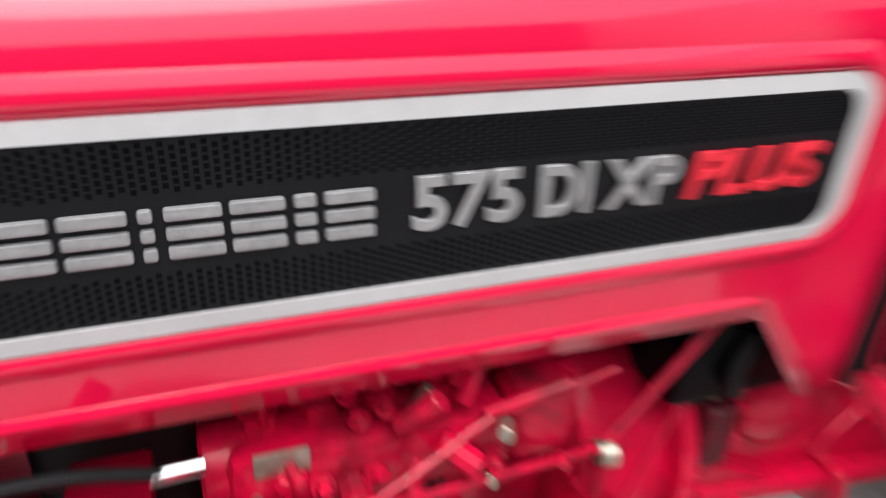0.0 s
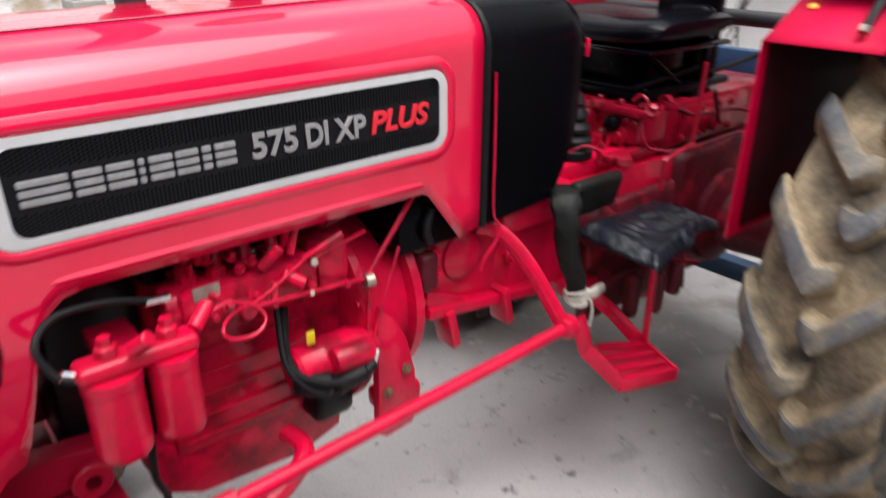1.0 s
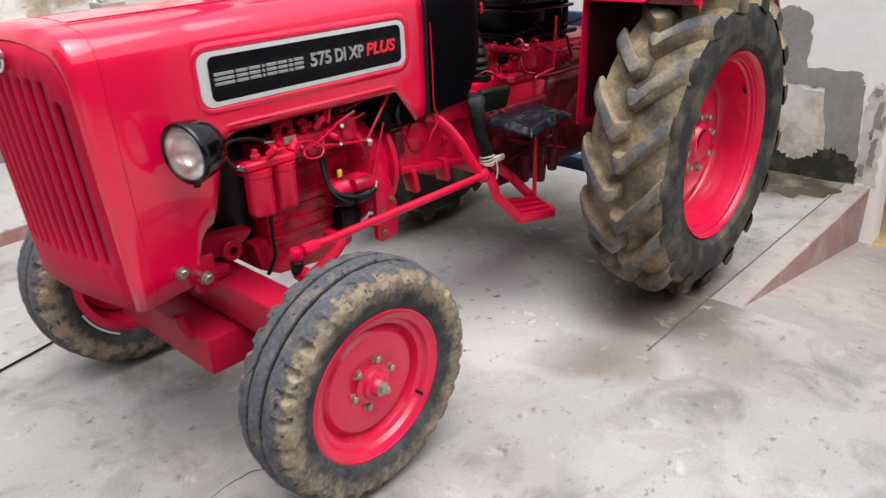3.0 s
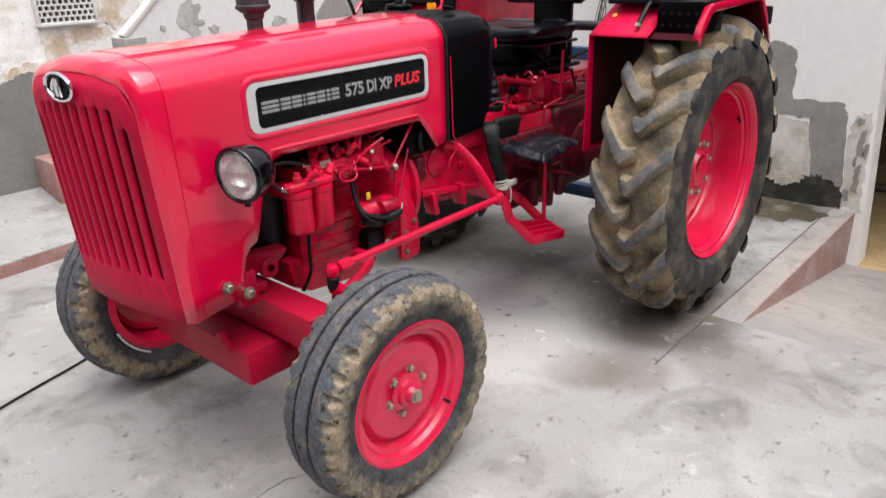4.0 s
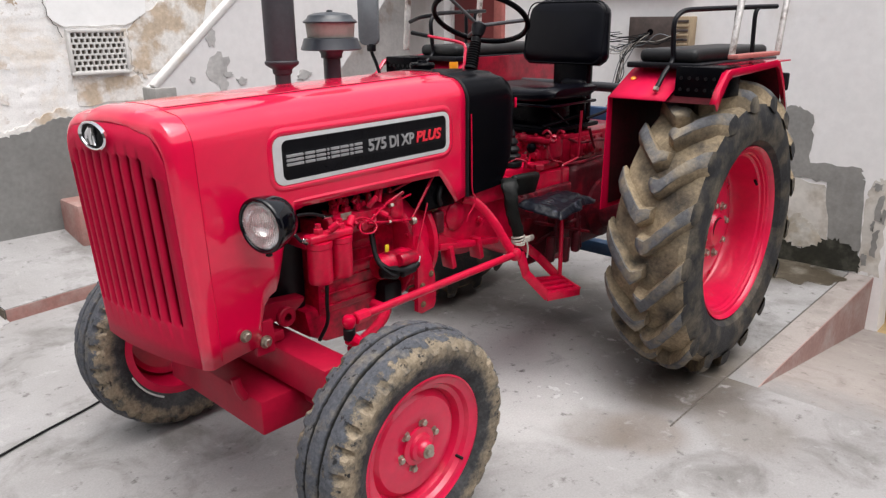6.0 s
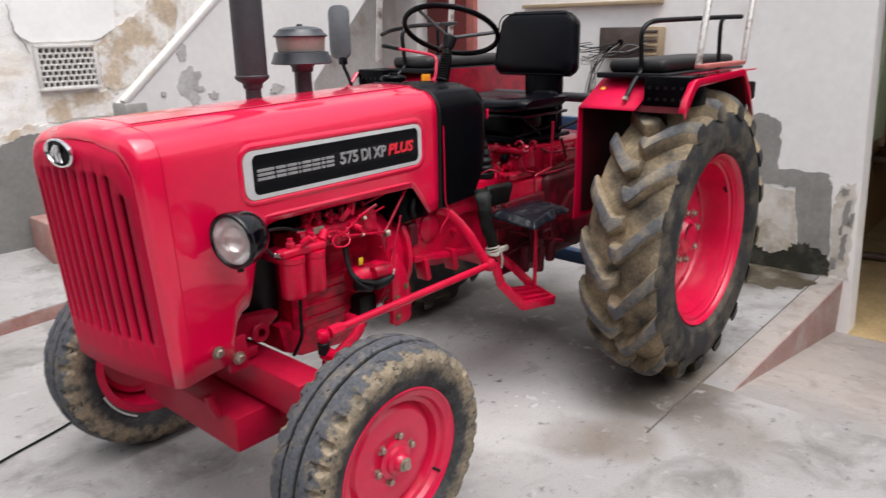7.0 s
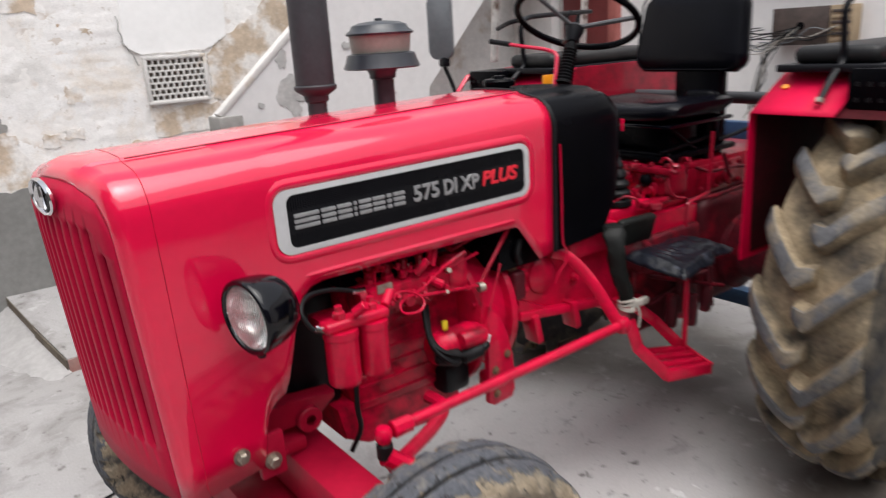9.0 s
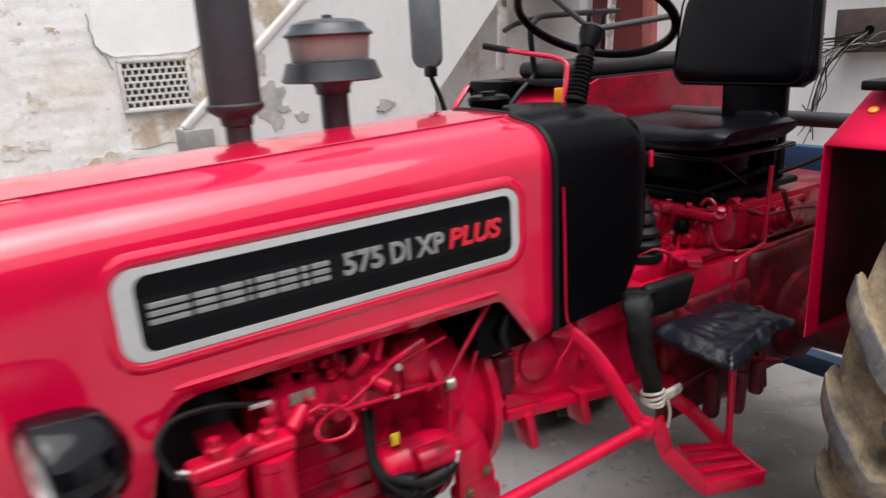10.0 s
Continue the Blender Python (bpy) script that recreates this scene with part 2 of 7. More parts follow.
def tyre_rubber(name, centre):
    """Grey worn tread, a band of dried mud round the shoulder and a dark inner sidewall, all with ragged edges."""
    m = bpy.data.materials.new(name)
    m.use_nodes = True
    n, l = m.node_tree.nodes, m.node_tree.links
    b = n["Principled BSDF"]
    b.inputs["Roughness"].default_value, b.inputs["Specular IOR Level"].default_value = 0.78, 0.25
    pos = n.new("ShaderNodeNewGeometry").outputs["Position"]
    off = n.new("ShaderNodeVectorMath")
    off.operation = "SUBTRACT"
    off.inputs[1].default_value = centre
    l.new(pos, off.inputs[0])
    flat = n.new("ShaderNodeVectorMath")
    flat.operation = "MULTIPLY"
    flat.inputs[1].default_value = (1, 0, 1)
    l.new(off.outputs[0], flat.inputs[0])
    size = n.new("ShaderNodeVectorMath")
    size.operation = "LENGTH"
    l.new(flat.outputs[0], size.inputs[0])

    def field(scale, detail=8.0, rough=0.65):
        t = n.new("ShaderNodeTexNoise")
        t.inputs["Scale"].default_value, t.inputs["Detail"].default_value, t.inputs["Roughness"].default_value = scale, detail, rough
        l.new(pos, t.inputs["Vector"])
        return t.outputs["Fac"]

    def span(v, lo, hi, a=0.0, z=1.0):
        r = n.new("ShaderNodeMapRange")
        r.inputs["From Min"].default_value, r.inputs["From Max"].default_value = lo, hi
        r.inputs["To Min"].default_value, r.inputs["To Max"].default_value = a, z
        l.new(v, r.inputs["Value"])
        return r.outputs[0]

    def math2(op, a, z):
        k = n.new("ShaderNodeMath")
        k.operation = op
        for i, v in enumerate((a, z)):
            if hasattr(v, "links"):
                l.new(v, k.inputs[i])
            else:
                k.inputs[i].default_value = v
        return k.outputs[0]

    def mix(f, a, z):
        x = n.new("ShaderNodeMix")
        x.data_type = "RGBA"
        l.new(f, x.inputs[0])
        for k, v in ((6, a), (7, z)):
            if isinstance(v, tuple):
                x.inputs[k].default_value = rgb(v)
            else:
                l.new(v, x.inputs[k])
        return x.outputs[2]

    ragged = math2("ADD", size.outputs["Value"], span(field(28.0), 0.25, 0.75, -0.022, 0.022))
    base = mix(span(field(14.0), 0.35, 0.65), (0.024, 0.025, 0.027), (0.070, 0.070, 0.072))
    mud = mix(span(field(22.0), 0.50, 0.66), (0.255, 0.205, 0.145), (0.075, 0.072, 0.068))
    band = math2("MULTIPLY", span(ragged, 0.272, 0.305), span(ragged, 0.352, 0.343))
    band = math2("MULTIPLY", band, span(field(5.0), 0.36, 0.52, 0.35, 1.0))
    col = mix(band, base, mud)
    tread = mix(span(field(18.0), 0.50, 0.70), (0.074, 0.078, 0.090), (0.15, 0.135, 0.115))
    col = mix(span(ragged, 0.347, 0.352), col, tread)
    # near-black colour in the grooves between the ribs
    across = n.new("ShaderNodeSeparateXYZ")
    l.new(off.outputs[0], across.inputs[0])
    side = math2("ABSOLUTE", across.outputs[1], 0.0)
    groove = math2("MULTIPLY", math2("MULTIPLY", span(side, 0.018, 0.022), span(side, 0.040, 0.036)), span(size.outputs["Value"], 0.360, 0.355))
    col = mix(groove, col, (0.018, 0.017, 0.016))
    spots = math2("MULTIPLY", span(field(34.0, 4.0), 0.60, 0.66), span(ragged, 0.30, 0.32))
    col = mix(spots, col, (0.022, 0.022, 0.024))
    k = n.new("ShaderNodeVectorMath")
    k.operation = "SCALE"
    l.new(col, k.inputs[0])
    l.new(span(field(90.0, 3.0), 0.25, 0.75, 0.65, 1.35), k.inputs["Scale"])
    l.new(k.outputs[0], b.inputs["Base Color"])
    bp = n.new("ShaderNodeBump")
    bp.inputs["Strength"].default_value, bp.inputs["Distance"].default_value = 0.7, 0.005
    l.new(field(55.0, 6.0), bp.inputs["Height"])
    l.new(bp.outputs[0], b.inputs["Normal"])
    return m


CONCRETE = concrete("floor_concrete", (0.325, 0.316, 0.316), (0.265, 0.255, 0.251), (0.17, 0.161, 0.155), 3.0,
                    # (-0.15, -0.45) paints shade by the rear wheel; (-0.22, -0.78) deepens real dirt
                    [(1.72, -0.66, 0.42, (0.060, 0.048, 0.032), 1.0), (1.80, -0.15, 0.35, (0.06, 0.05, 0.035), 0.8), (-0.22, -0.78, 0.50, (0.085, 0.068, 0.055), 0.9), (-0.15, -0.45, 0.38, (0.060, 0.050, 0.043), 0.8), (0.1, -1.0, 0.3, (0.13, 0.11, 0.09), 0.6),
                     # (0.12, 0.28) paints shade below the axle; (-0.80, -0.10) paints light
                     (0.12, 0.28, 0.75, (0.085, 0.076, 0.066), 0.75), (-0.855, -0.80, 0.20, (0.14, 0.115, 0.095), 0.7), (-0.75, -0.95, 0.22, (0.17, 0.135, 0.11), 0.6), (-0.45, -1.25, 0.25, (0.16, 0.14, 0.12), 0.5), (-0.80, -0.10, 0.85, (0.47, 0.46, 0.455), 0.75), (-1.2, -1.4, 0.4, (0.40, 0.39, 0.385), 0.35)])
OLD_WASH = concrete("old_whitewash", (0.80, 0.785, 0.775), (0.83, 0.805, 0.775), (0.70, 0.635, 0.565), 5.0,
                    [(-3.2, 3.06, 0.6, (0.50, 0.47, 0.43), 0.5)])
RAMP = concrete("ramp_concrete", (0.345, 0.307, 0.288), (0.30, 0.265, 0.245), (0.235, 0.202, 0.184), 11.0, worn_from=(-0.07, (0.262, 0.252, 0.248)))
JOINT = material("dirty_joint", (0.10, 0.088, 0.076), 0.9, vary=0.4, scale=6, fine=40, other=(0.19, 0.17, 0.155), other_at=0.62, other_soft=0.1, other_scale=7)
KERB_RED = material("red_washed_kerb", (0.30, 0.15, 0.13), 0.8, vary=0.15, scale=5, fine=40, bump=0.3,
                    other=(0.34, 0.24, 0.215), other_at=0.58, other_soft=0.14, other_scale=6)
KERB_PINK = material("faded_red_kerb_wash", (0.33, 0.20, 0.18), 0.85, vary=0.14, scale=5, fine=40, bump=0.3, other=(0.36, 0.30, 0.28), other_at=0.60, other_soft=0.15, other_scale=5)
WHITEWASH = material("white_wall_paint", (0.84, 0.815, 0.80), 0.8, vary=0.05, scale=1.2, fine=18, bump=0.15, bump_scale=30,
                     other=(0.58, 0.51, 0.45), other_at=0.68, other_soft=0.14, other_scale=1.1)
STAIR_WHITE = material("stair_white_plaster", (0.66, 0.645, 0.64), 0.8, vary=0.06, scale=1.6, fine=20, bump=0.2, bump_scale=25,
                       other=(0.36, 0.35, 0.345), other_at=0.70, other_soft=0.02, other_scale=3.0)
CEMENT = material("grey_cement", (0.27, 0.26, 0.245), 0.85, vary=0.18, scale=4, fine=30, bump=0.3, bump_scale=30)
DAMP_BROWN = material("brown_broken_concrete", (0.11, 0.088, 0.066), 0.9, vary=0.3, scale=9, fine=40, bump=0.5)
SMEARED = material("smeared_cement", (0.33, 0.32, 0.315), 0.8, vary=0.15, scale=4, fine=30, bump=0.3)
PEELED = material("grey_peeled_paint", (0.40, 0.39, 0.38), 0.85, vary=0.2, scale=9, fine=40, bump=0.3, bump_scale=30)
DADO = material("dark_cement_dado", (0.195, 0.193, 0.185), 0.85, vary=0.16, scale=2.5, fine=30, bump=0.3, bump_scale=30)
OLD_BRICK = material("whitewashed_brick", (0.78, 0.755, 0.73), 0.85, vary=0.10, scale=7, fine=40, bump=0.5, bump_scale=28,
                     other=(0.46, 0.34, 0.24), other_at=0.62, other_soft=0.07, other_scale=2.6, random_shift=0.03)
LIME = material("lime_plaster", (0.62, 0.60, 0.58), 0.85, vary=0.08, scale=3, fine=30, bump=0.5, bump_scale=16,
                other=(0.52, 0.42, 0.30), other_at=0.64, other_soft=0.06, other_scale=3.5)
TAN = material("bare_clay_plaster", (0.50, 0.40, 0.305), 0.9, vary=0.2, scale=8, fine=40, bump=0.6, bump_scale=25,
               other=(0.74, 0.71, 0.68), other_at=0.48, other_soft=0.07, other_scale=6)
SMOOTH_WHITE = material("smooth_white_plaster", (0.84, 0.83, 0.82), 0.8, vary=0.04, scale=4, fine=25, bump=0.2, bump_scale=20)
FLAKED_WHITE = material("flaked_white_plaster", (0.62, 0.58, 0.53), 0.85, vary=0.12, scale=4, fine=25, bump=0.5, bump_scale=14,
                        other=(0.36, 0.30, 0.23), other_at=0.60, other_soft=0.12, other_scale=7)
STAINED = material("water_stained_plaster", (0.47, 0.41, 0.33), 0.85, vary=0.2, scale=6, fine=30, bump=0.4, other=(0.60, 0.57, 0.52), other_at=0.52, other_soft=0.10, other_scale=9)
# dark tone for the unseen yard walls, so they throw little light back
YARD_WALL = material("unseen_yard_plaster", (0.15, 0.14, 0.125), 0.85, vary=0.2, scale=1.5, fine=18, bump=0.3, bump_scale=20,
                     other=(0.08, 0.075, 0.065), other_at=0.58, other_soft=0.10, other_scale=1.4)
WET = material("wet_dark_concrete", (0.075, 0.060, 0.042), 0.35, vary=0.25, scale=5, fine=40, bump=0.2, bump_scale=40,
               other=(0.20, 0.18, 0.15), other_at=0.62, other_soft=0.10, other_scale=5)
LIME_AND_GLINT = material("lime_and_glint_white", (0.56, 0.555, 0.55), 0.8, vary=0.1, scale=10, fine=60)
FADED_RED = material("faded_red_paint", (0.36, 0.11, 0.095), 0.6, vary=0.2, scale=8, fine=50)
DAMP = material("damp_moss", (0.022, 0.021, 0.013), 0.7, vary=0.4, scale=6, fine=40, bump=0.4,
                other=(0.10, 0.095, 0.075), other_at=0.62, other_soft=0.12, other_scale=7)
OCHRE = material("ochre_room_plaster", (0.40, 0.235, 0.095), 0.8, vary=0.2, scale=3, fine=30, bump=0.3, other=(0.20, 0.12, 0.06), other_at=0.6, other_soft=0.15, other_scale=3)
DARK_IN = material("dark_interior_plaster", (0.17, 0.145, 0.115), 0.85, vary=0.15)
DIRT_FLOOR = material("yellow_brown_floor", (0.42, 0.30, 0.15), 0.8, vary=0.2, scale=4, fine=30, bump=0.3)
WOOD_DARK = material("dark_wood", (0.09, 0.055, 0.035), 0.55, vary=0.25, scale=5, fine=40, stretch=(1, 1, 6))
DOOR_DARK = material("black_brown_door", (0.030, 0.016, 0.016), 0.5, vary=0.25, scale=5, fine=40, stretch=(1, 1, 6))
DOOR_RED = material("dark_red_door", (0.16, 0.03, 0.03), 0.5, vary=0.15, scale=6)
GREEN = material("pale_green_paint", (0.20, 0.23, 0.15), 0.6, vary=0.1, scale=6)
BROWN_BOX = material("brown_metal_box", (0.070, 0.050, 0.043), 0.6, vary=0.3, scale=8, fine=40)
BEIGE = material("beige_louvre", (0.36, 0.27, 0.17), 0.6, vary=0.12, scale=8)


def glass():
    m = bpy.data.materials.new("lamp_glass")
    m.use_nodes = True
    b = m.node_tree.nodes["Principled BSDF"]
    b.inputs["Base Color"].default_value = (0.95, 0.95, 0.93, 1)
    b.inputs["Roughness"].default_value, b.inputs["Transmission Weight"].default_value, b.inputs["IOR"].default_value = 0.10, 0.93, 1.4
    return m


GLASS = glass()


# ---------------------------------------------------------------- mesh tools
def part(name, bm, mat, parent=None, label="", smooth=35):
    me = bpy.data.meshes.new(name)
    bmesh.ops.recalc_face_normals(bm, faces=bm.faces)
    bm.to_mesh(me)
    bm.free()
    for m in (mat if isinstance(mat, (list, tuple)) else [mat]):
        me.materials.append(m)
    if smooth:
        me.polygons.foreach_set("use_smooth", [True] * len(me.polygons))
        me.set_sharp_from_angle(angle=radians(smooth))
    ob = new(name, me)
    if parent:
        ob.parent = parent
    if label:
        ob["label"] = label
    return ob


def thing(name, label, category, at=(0, 0, 0), group="", kind=""):
    e = new(name)
    e.location = at
    e.empty_display_size = 0.05
    return tagged(e, label, category, group, kind)


I4 = Matrix.Identity(4)


def box(bm, lo, hi, m=I4, bevel=0.0, seg=2):
    """A box between two corners, with bevelled edges."""
    made = bmesh.ops.create_cube(bm, size=1)["verts"]
    sx, sy, sz = (hi[i] - lo[i] for i in range(3))
    bmesh.ops.transform(bm, verts=made, matrix=m @ Matrix.Translation([(lo[i] + hi[i]) / 2 for i in range(3)]) @ Matrix.Diagonal((sx, sy, sz, 1)))
    if bevel:
        edges = list({e for v in made for e in v.link_edges})
        bmesh.ops.bevel(bm, geom=edges, offset=min(bevel, 0.45 * min(abs(sx), abs(sy), abs(sz))), segments=seg, affect="EDGES", profile=0.5)
    return bm


def boxed(lo, hi, m=I4, bevel=0.004, seg=2):
    return box(bmesh.new(), lo, hi, m, bevel, seg)


def lathe(bm, profile, m=I4, seg=32, shape=None):
    """Turns a profile of (radius, height) round the local z axis. shape(i, angle, r, h) may change a point."""
    rings = []
    for i, (r, h) in enumerate(profile):
        if r < 1e-6:
            rings.append([bm.verts.new(m @ Vector((0, 0, h)))])
            continue
        ring = []
        for k in range(seg):
            a = 2 * math.pi * k / seg
            rr, hh = shape(i, a, r, h) if shape else (r, h)
            ring.append(bm.verts.new(m @ Vector((rr * math.cos(a), rr * math.sin(a), hh))))
        rings.append(ring)
    for a, b in zip(rings, rings[1:]):
        for k in range(seg):
            k2 = (k + 1) % seg
            if len(a) == 1 and len(b) == 1:
                continue
            if len(a) == 1:
                bm.faces.new((a[0], b[k], b[k2]))
            elif len(b) == 1:
                bm.faces.new((a[k], b[0], a[k2]))
            else:
                bm.faces.new((a[k], b[k], b[k2], a[k2]))
    return bm


def aim(p, q):
    """A pose at p whose z axis points to q."""
    d = Vector(q) - Vector(p)
    return Matrix.Translation(p) @ d.to_track_quat("Z", "Y").to_matrix().to_4x4()


def rod(bm, p, q, r, r2=None, seg=14, cap=0.15):
    """A round bar from p to q with softened ends."""
    length = (Vector(q) - Vector(p)).length
    r2 = r if r2 is None else r2
    c = min(r, r2, length / 2) * cap
    return lathe(bm, [(0, 0), (r - c, 0), (r, c), (r2, length - c), (r2 - c, length), (0, length)], aim(p, q), seg)


def smooth_path(points, steps=6):
    pts = [Vector(p) for p in points]
    ext = [2 * pts[0] - pts[1], *pts, 2 * pts[-1] - pts[-2]]
    res = []
    for i in range(1, len(ext) - 2):
        a, b, c, d = ext[i - 1:i + 3]
        for k in range(steps):
            t = k / steps
            res.append(0.5 * ((2 * b) + (c - a) * t + (2 * a - 5 * b + 4 * c - d) * t * t + (3 * b - a - 3 * c + d) * t ** 3))
    res.append(pts[-1])
    return res


def tube(bm, points, r, seg=10, steps=6, flat=1.0, closed=False):
    """A round tube along a smoothed path; flat squeezes it across."""
    path = smooth_path(points, steps) if steps > 1 else [Vector(p) for p in points]
    up = Vector((0, 0, 1))
    rings = []
    n = len(path)
    for i, p in enumerate(path):
        if closed:
            d = (path[(i + 1) % n] - path[i - 1]).normalized()
        else:
            d = (path[min(i + 1, n - 1)] - path[max(i - 1, 0)]).normalized()
        if abs(d.dot(up)) > 0.95:
            up = Vector((1, 0, 0)) if abs(d.x) < 0.9 else Vector((0, 1, 0))
        side = d.cross(up).normalized()
        top = side.cross(d).normalized()
        up = top
        rings.append([bm.verts.new(p + side * math.cos(a) * r * flat + top * math.sin(a) * r) for a in (2 * math.pi * k / seg for k in range(seg))])
    pairs = list(zip(rings, rings[1:])) + ([(rings[-1], rings[0])] if closed else [])
    for a, b in pairs:
        for k in range(seg):
            bm.faces.new((a[k], a[(k + 1) % seg], b[(k + 1) % seg], b[k]))
    if not closed:
        bm.faces.new(rings[0][::-1])
        bm.faces.new(rings[-1])
    return bm


def slab(bm, outline, depth, m=I4, bevel=0.0):
    """A plate: an outline in the local xy plane, raised by depth along local z."""
    low = [bm.verts.new(m @ Vector((x, y, 0))) for x, y in outline]
    top = [bm.verts.new(m @ Vector((x, y, depth))) for x, y in outline]
    n = len(outline)
    f = bm.faces.new(top)
    bm.faces.new(low[::-1])
    for k in range(n):
        bm.faces.new((low[k], low[(k + 1) % n], top[(k + 1) % n], top[k]))
    if bevel:
        bmesh.ops.bevel(bm, geom=list(f.edges), offset=bevel, segments=2, affect="EDGES", profile=0.5)
    return bm


def rounded(w, h, r, k=5, cx=0.0, cy=0.0):
    """The outline of a rectangle with round corners, about (cx, cy)."""
    pts = []
    for sx, sy, a0 in ((1, 1, 0), (-1, 1, 90), (-1, -1, 180), (1, -1, 270)):
        for i in range(k + 1):
            a = radians(a0 + 90 * i / k)
            pts.append((cx + sx * (w / 2 - r) + r * math.cos(a), cy + sy * (h / 2 - r) + r * math.sin(a)))
    return pts


def bolt(bm, p, toward, r=0.011, h=0.009):
    """A hexagon head on a washer."""
    d = Vector(toward).normalized()
    q = Vector(p) + d
    lathe(bm, [(0, 0), (r * 1.5, 0), (r * 1.5, h * 0.25), (0, h * 0.25)], aim(p, q), 14)
    lathe(bm, [(0, 0), (r, 0), (r, h * 0.85), (r * 0.8, h), (0, h)], aim(p, q), 6)
    return bm


def skin(bm, sections):
    """Joins rows of points into a sheet."""
    rows = [[bm.verts.new(p) for p in s] for s in sections]
    for a, b in zip(rows, rows[1:]):
        for k in range(len(a) - 1):
            bm.faces.new((a[k], a[k + 1], b[k + 1], b[k]))
    return rows


def thick(ob, t=0.004):
    s = ob.modifiers.new("thickness", "SOLIDIFY")
    s.thickness, s.offset = t, -1
    return ob


SIDE = Matrix(((1, 0, 0, 0), (0, 0, -1, 0), (0, 1, 0, 0), (0, 0, 0, 1)))   # local x, y -> world x, z; local z -> towards -y
FRONT = Matrix(((0, 0, -1, 0), (-1, 0, 0, 0), (0, 1, 0, 0), (0, 0, 0, 1)))  # local x, y -> world -y, z; local z -> towards -x


# ---------------------------------------------------------------- setting
def structure(ob, label, category):
    return tagged(ob, label, category, kind="structure")


WALL_X, SIDE_Y, DROP = 1.9, 3.06, -0.36


def make_ground():
    bm = bmesh.new()
    box(bm, (-9, -8, -0.5), (-0.64, SIDE_Y + 0.2, 0))
    box(bm, (-0.64, -1.005, -0.5), (WALL_X + 0.2, SIDE_Y + 0.2, 0))
    box(bm, (-0.64, -8, -0.5), (-0.07, -1.014, 0))
    structure(part("floor", bm, CONCRETE, smooth=0), "worn grey concrete courtyard floor with staining, painted shading and a long joint", "floor")
    bm = bmesh.new()
    box(bm, (-0.64, -1.016, -0.5), (WALL_X, -1.003, -0.004))
    structure(part("floor_joint", bm, JOINT, smooth=0), "dark dirt-filled joint in the concrete floor", "joint")
    rnd = random.Random(31)

    def blot(name, x, y, rx, ry, mat, label, n=28, depth=0.0022, jag=0.2):
        b = bmesh.new()
        pts = []
        for k in range(n):
            a = 2 * math.pi * k / n
            s = 1 + jag * noise.noise(Vector((math.cos(a) * 2.1 + x * 9, math.sin(a) * 2.1 + y * 9, 0))) * 1.8 + rnd.uniform(-0.04, 0.04)
            pts.append((x + rx * s * math.cos(a), y + ry * s * math.sin(a)))
        slab(b, pts, depth + rnd.uniform(0, 0.0006))
        structure(part(name, b, mat, smooth=0), label, "stain")

    for x, y, r1, r2 in ((-0.70, -0.48, 0.014, 0.03), (-0.75, -0.53, 0.020, 0.010), (-0.66, -0.57, 0.007, 0.013), (-0.80, -0.47, 0.006, 0.010), (-0.73, -0.42, 0.009, 0.007), (-0.62, -0.50, 0.004, 0.012), (-0.69, -0.62, 0.010, 0.004)):
        blot("lime_splash", x, y, r1, r2, LIME_AND_GLINT, "dried white lime splash on the concrete", 18, 0.0016, 0.4)
    blot("puddle", 1.66, -0.74, 0.22, 0.23, WET, "dark wet patch of water at the foot of the wall", 40, 0.0014, 0.35)
    blot("puddle", 1.60, -0.40, 0.18, 0.20, WET, "dark wet patch of water at the foot of the wall", 40, 0.0012, 0.35)
    # fine cracks wandering over the slab
    for pts in (((-2.75, -0.40), (-2.5, -0.36), (-2.3, -0.42), (-2.1, -0.40), (-1.95, -0.46)), ((-2.3, -0.42), (-2.25, -0.52), (-2.12, -0.58))):
        way = smooth_path([(x, y, 0) for x, y in pts], 14)
        b = bmesh.new()
        left, right = [], []
        for k, p in enumerate(way):
            wob = Vector((noise.noise(p * 17) * 0.02, noise.noise(p * 19 + Vector((4, 4, 4))) * 0.02, 0))
            w = 0.0022 * (0.5 + abs(noise.noise(p * 11))) * min(1.0, k / 5 + 0.1, (len(way) - 1 - k) / 5 + 0.1)
            d = (way[min(k + 1, len(way) - 1)] - way[max(k - 1, 0)]).normalized()
            n2 = Vector((-d.y, d.x, 0))
            left.append(p + wob + n2 * w + Vector((0, 0, 0.0012)))
            right.append(p + wob - n2 * w + Vector((0, 0, 0.0012)))
        skin_rows = [[b.verts.new(q) for q in left], [b.verts.new(q) for q in right]]
        for k in range(len(way) - 1):
            b.faces.new((skin_rows[0][k], skin_rows[0][k + 1], skin_rows[1][k + 1], skin_rows[1][k]))
        structure(part("floor_crack", b, DAMP, smooth=0), "fine dark crack in the concrete floor", "crack")
    # the ramp sinks towards the doorway
    bm = bmesh.new()
    a = [(-0.07, -8, 0), (-0.07, -1.08, 0), (WALL_X, -1.08, DROP), (WALL_X, -8, DROP)]
    v = [bm.verts.new(p) for p in a] + [bm.verts.new((x, y, -0.6)) for x, y, z in a]
    for f in ((0, 1, 2, 3), (7, 6, 5, 4), (0, 4, 5, 1), (1, 5, 6, 2), (2, 6, 7, 3), (3, 7, 4, 0)):
        bm.faces.new([v[i] for i in f])
    structure(part("ramp", bm, RAMP, smooth=0), "pinkish concrete ramp sinking towards a doorway", "ramp")
    kerb = structure(part("kerb", boxed((-0.07, -1.148, -0.5), (WALL_X, -1.014, 0.0012), bevel=0.002), RAMP), "low concrete kerb beside the ramp", "kerb")
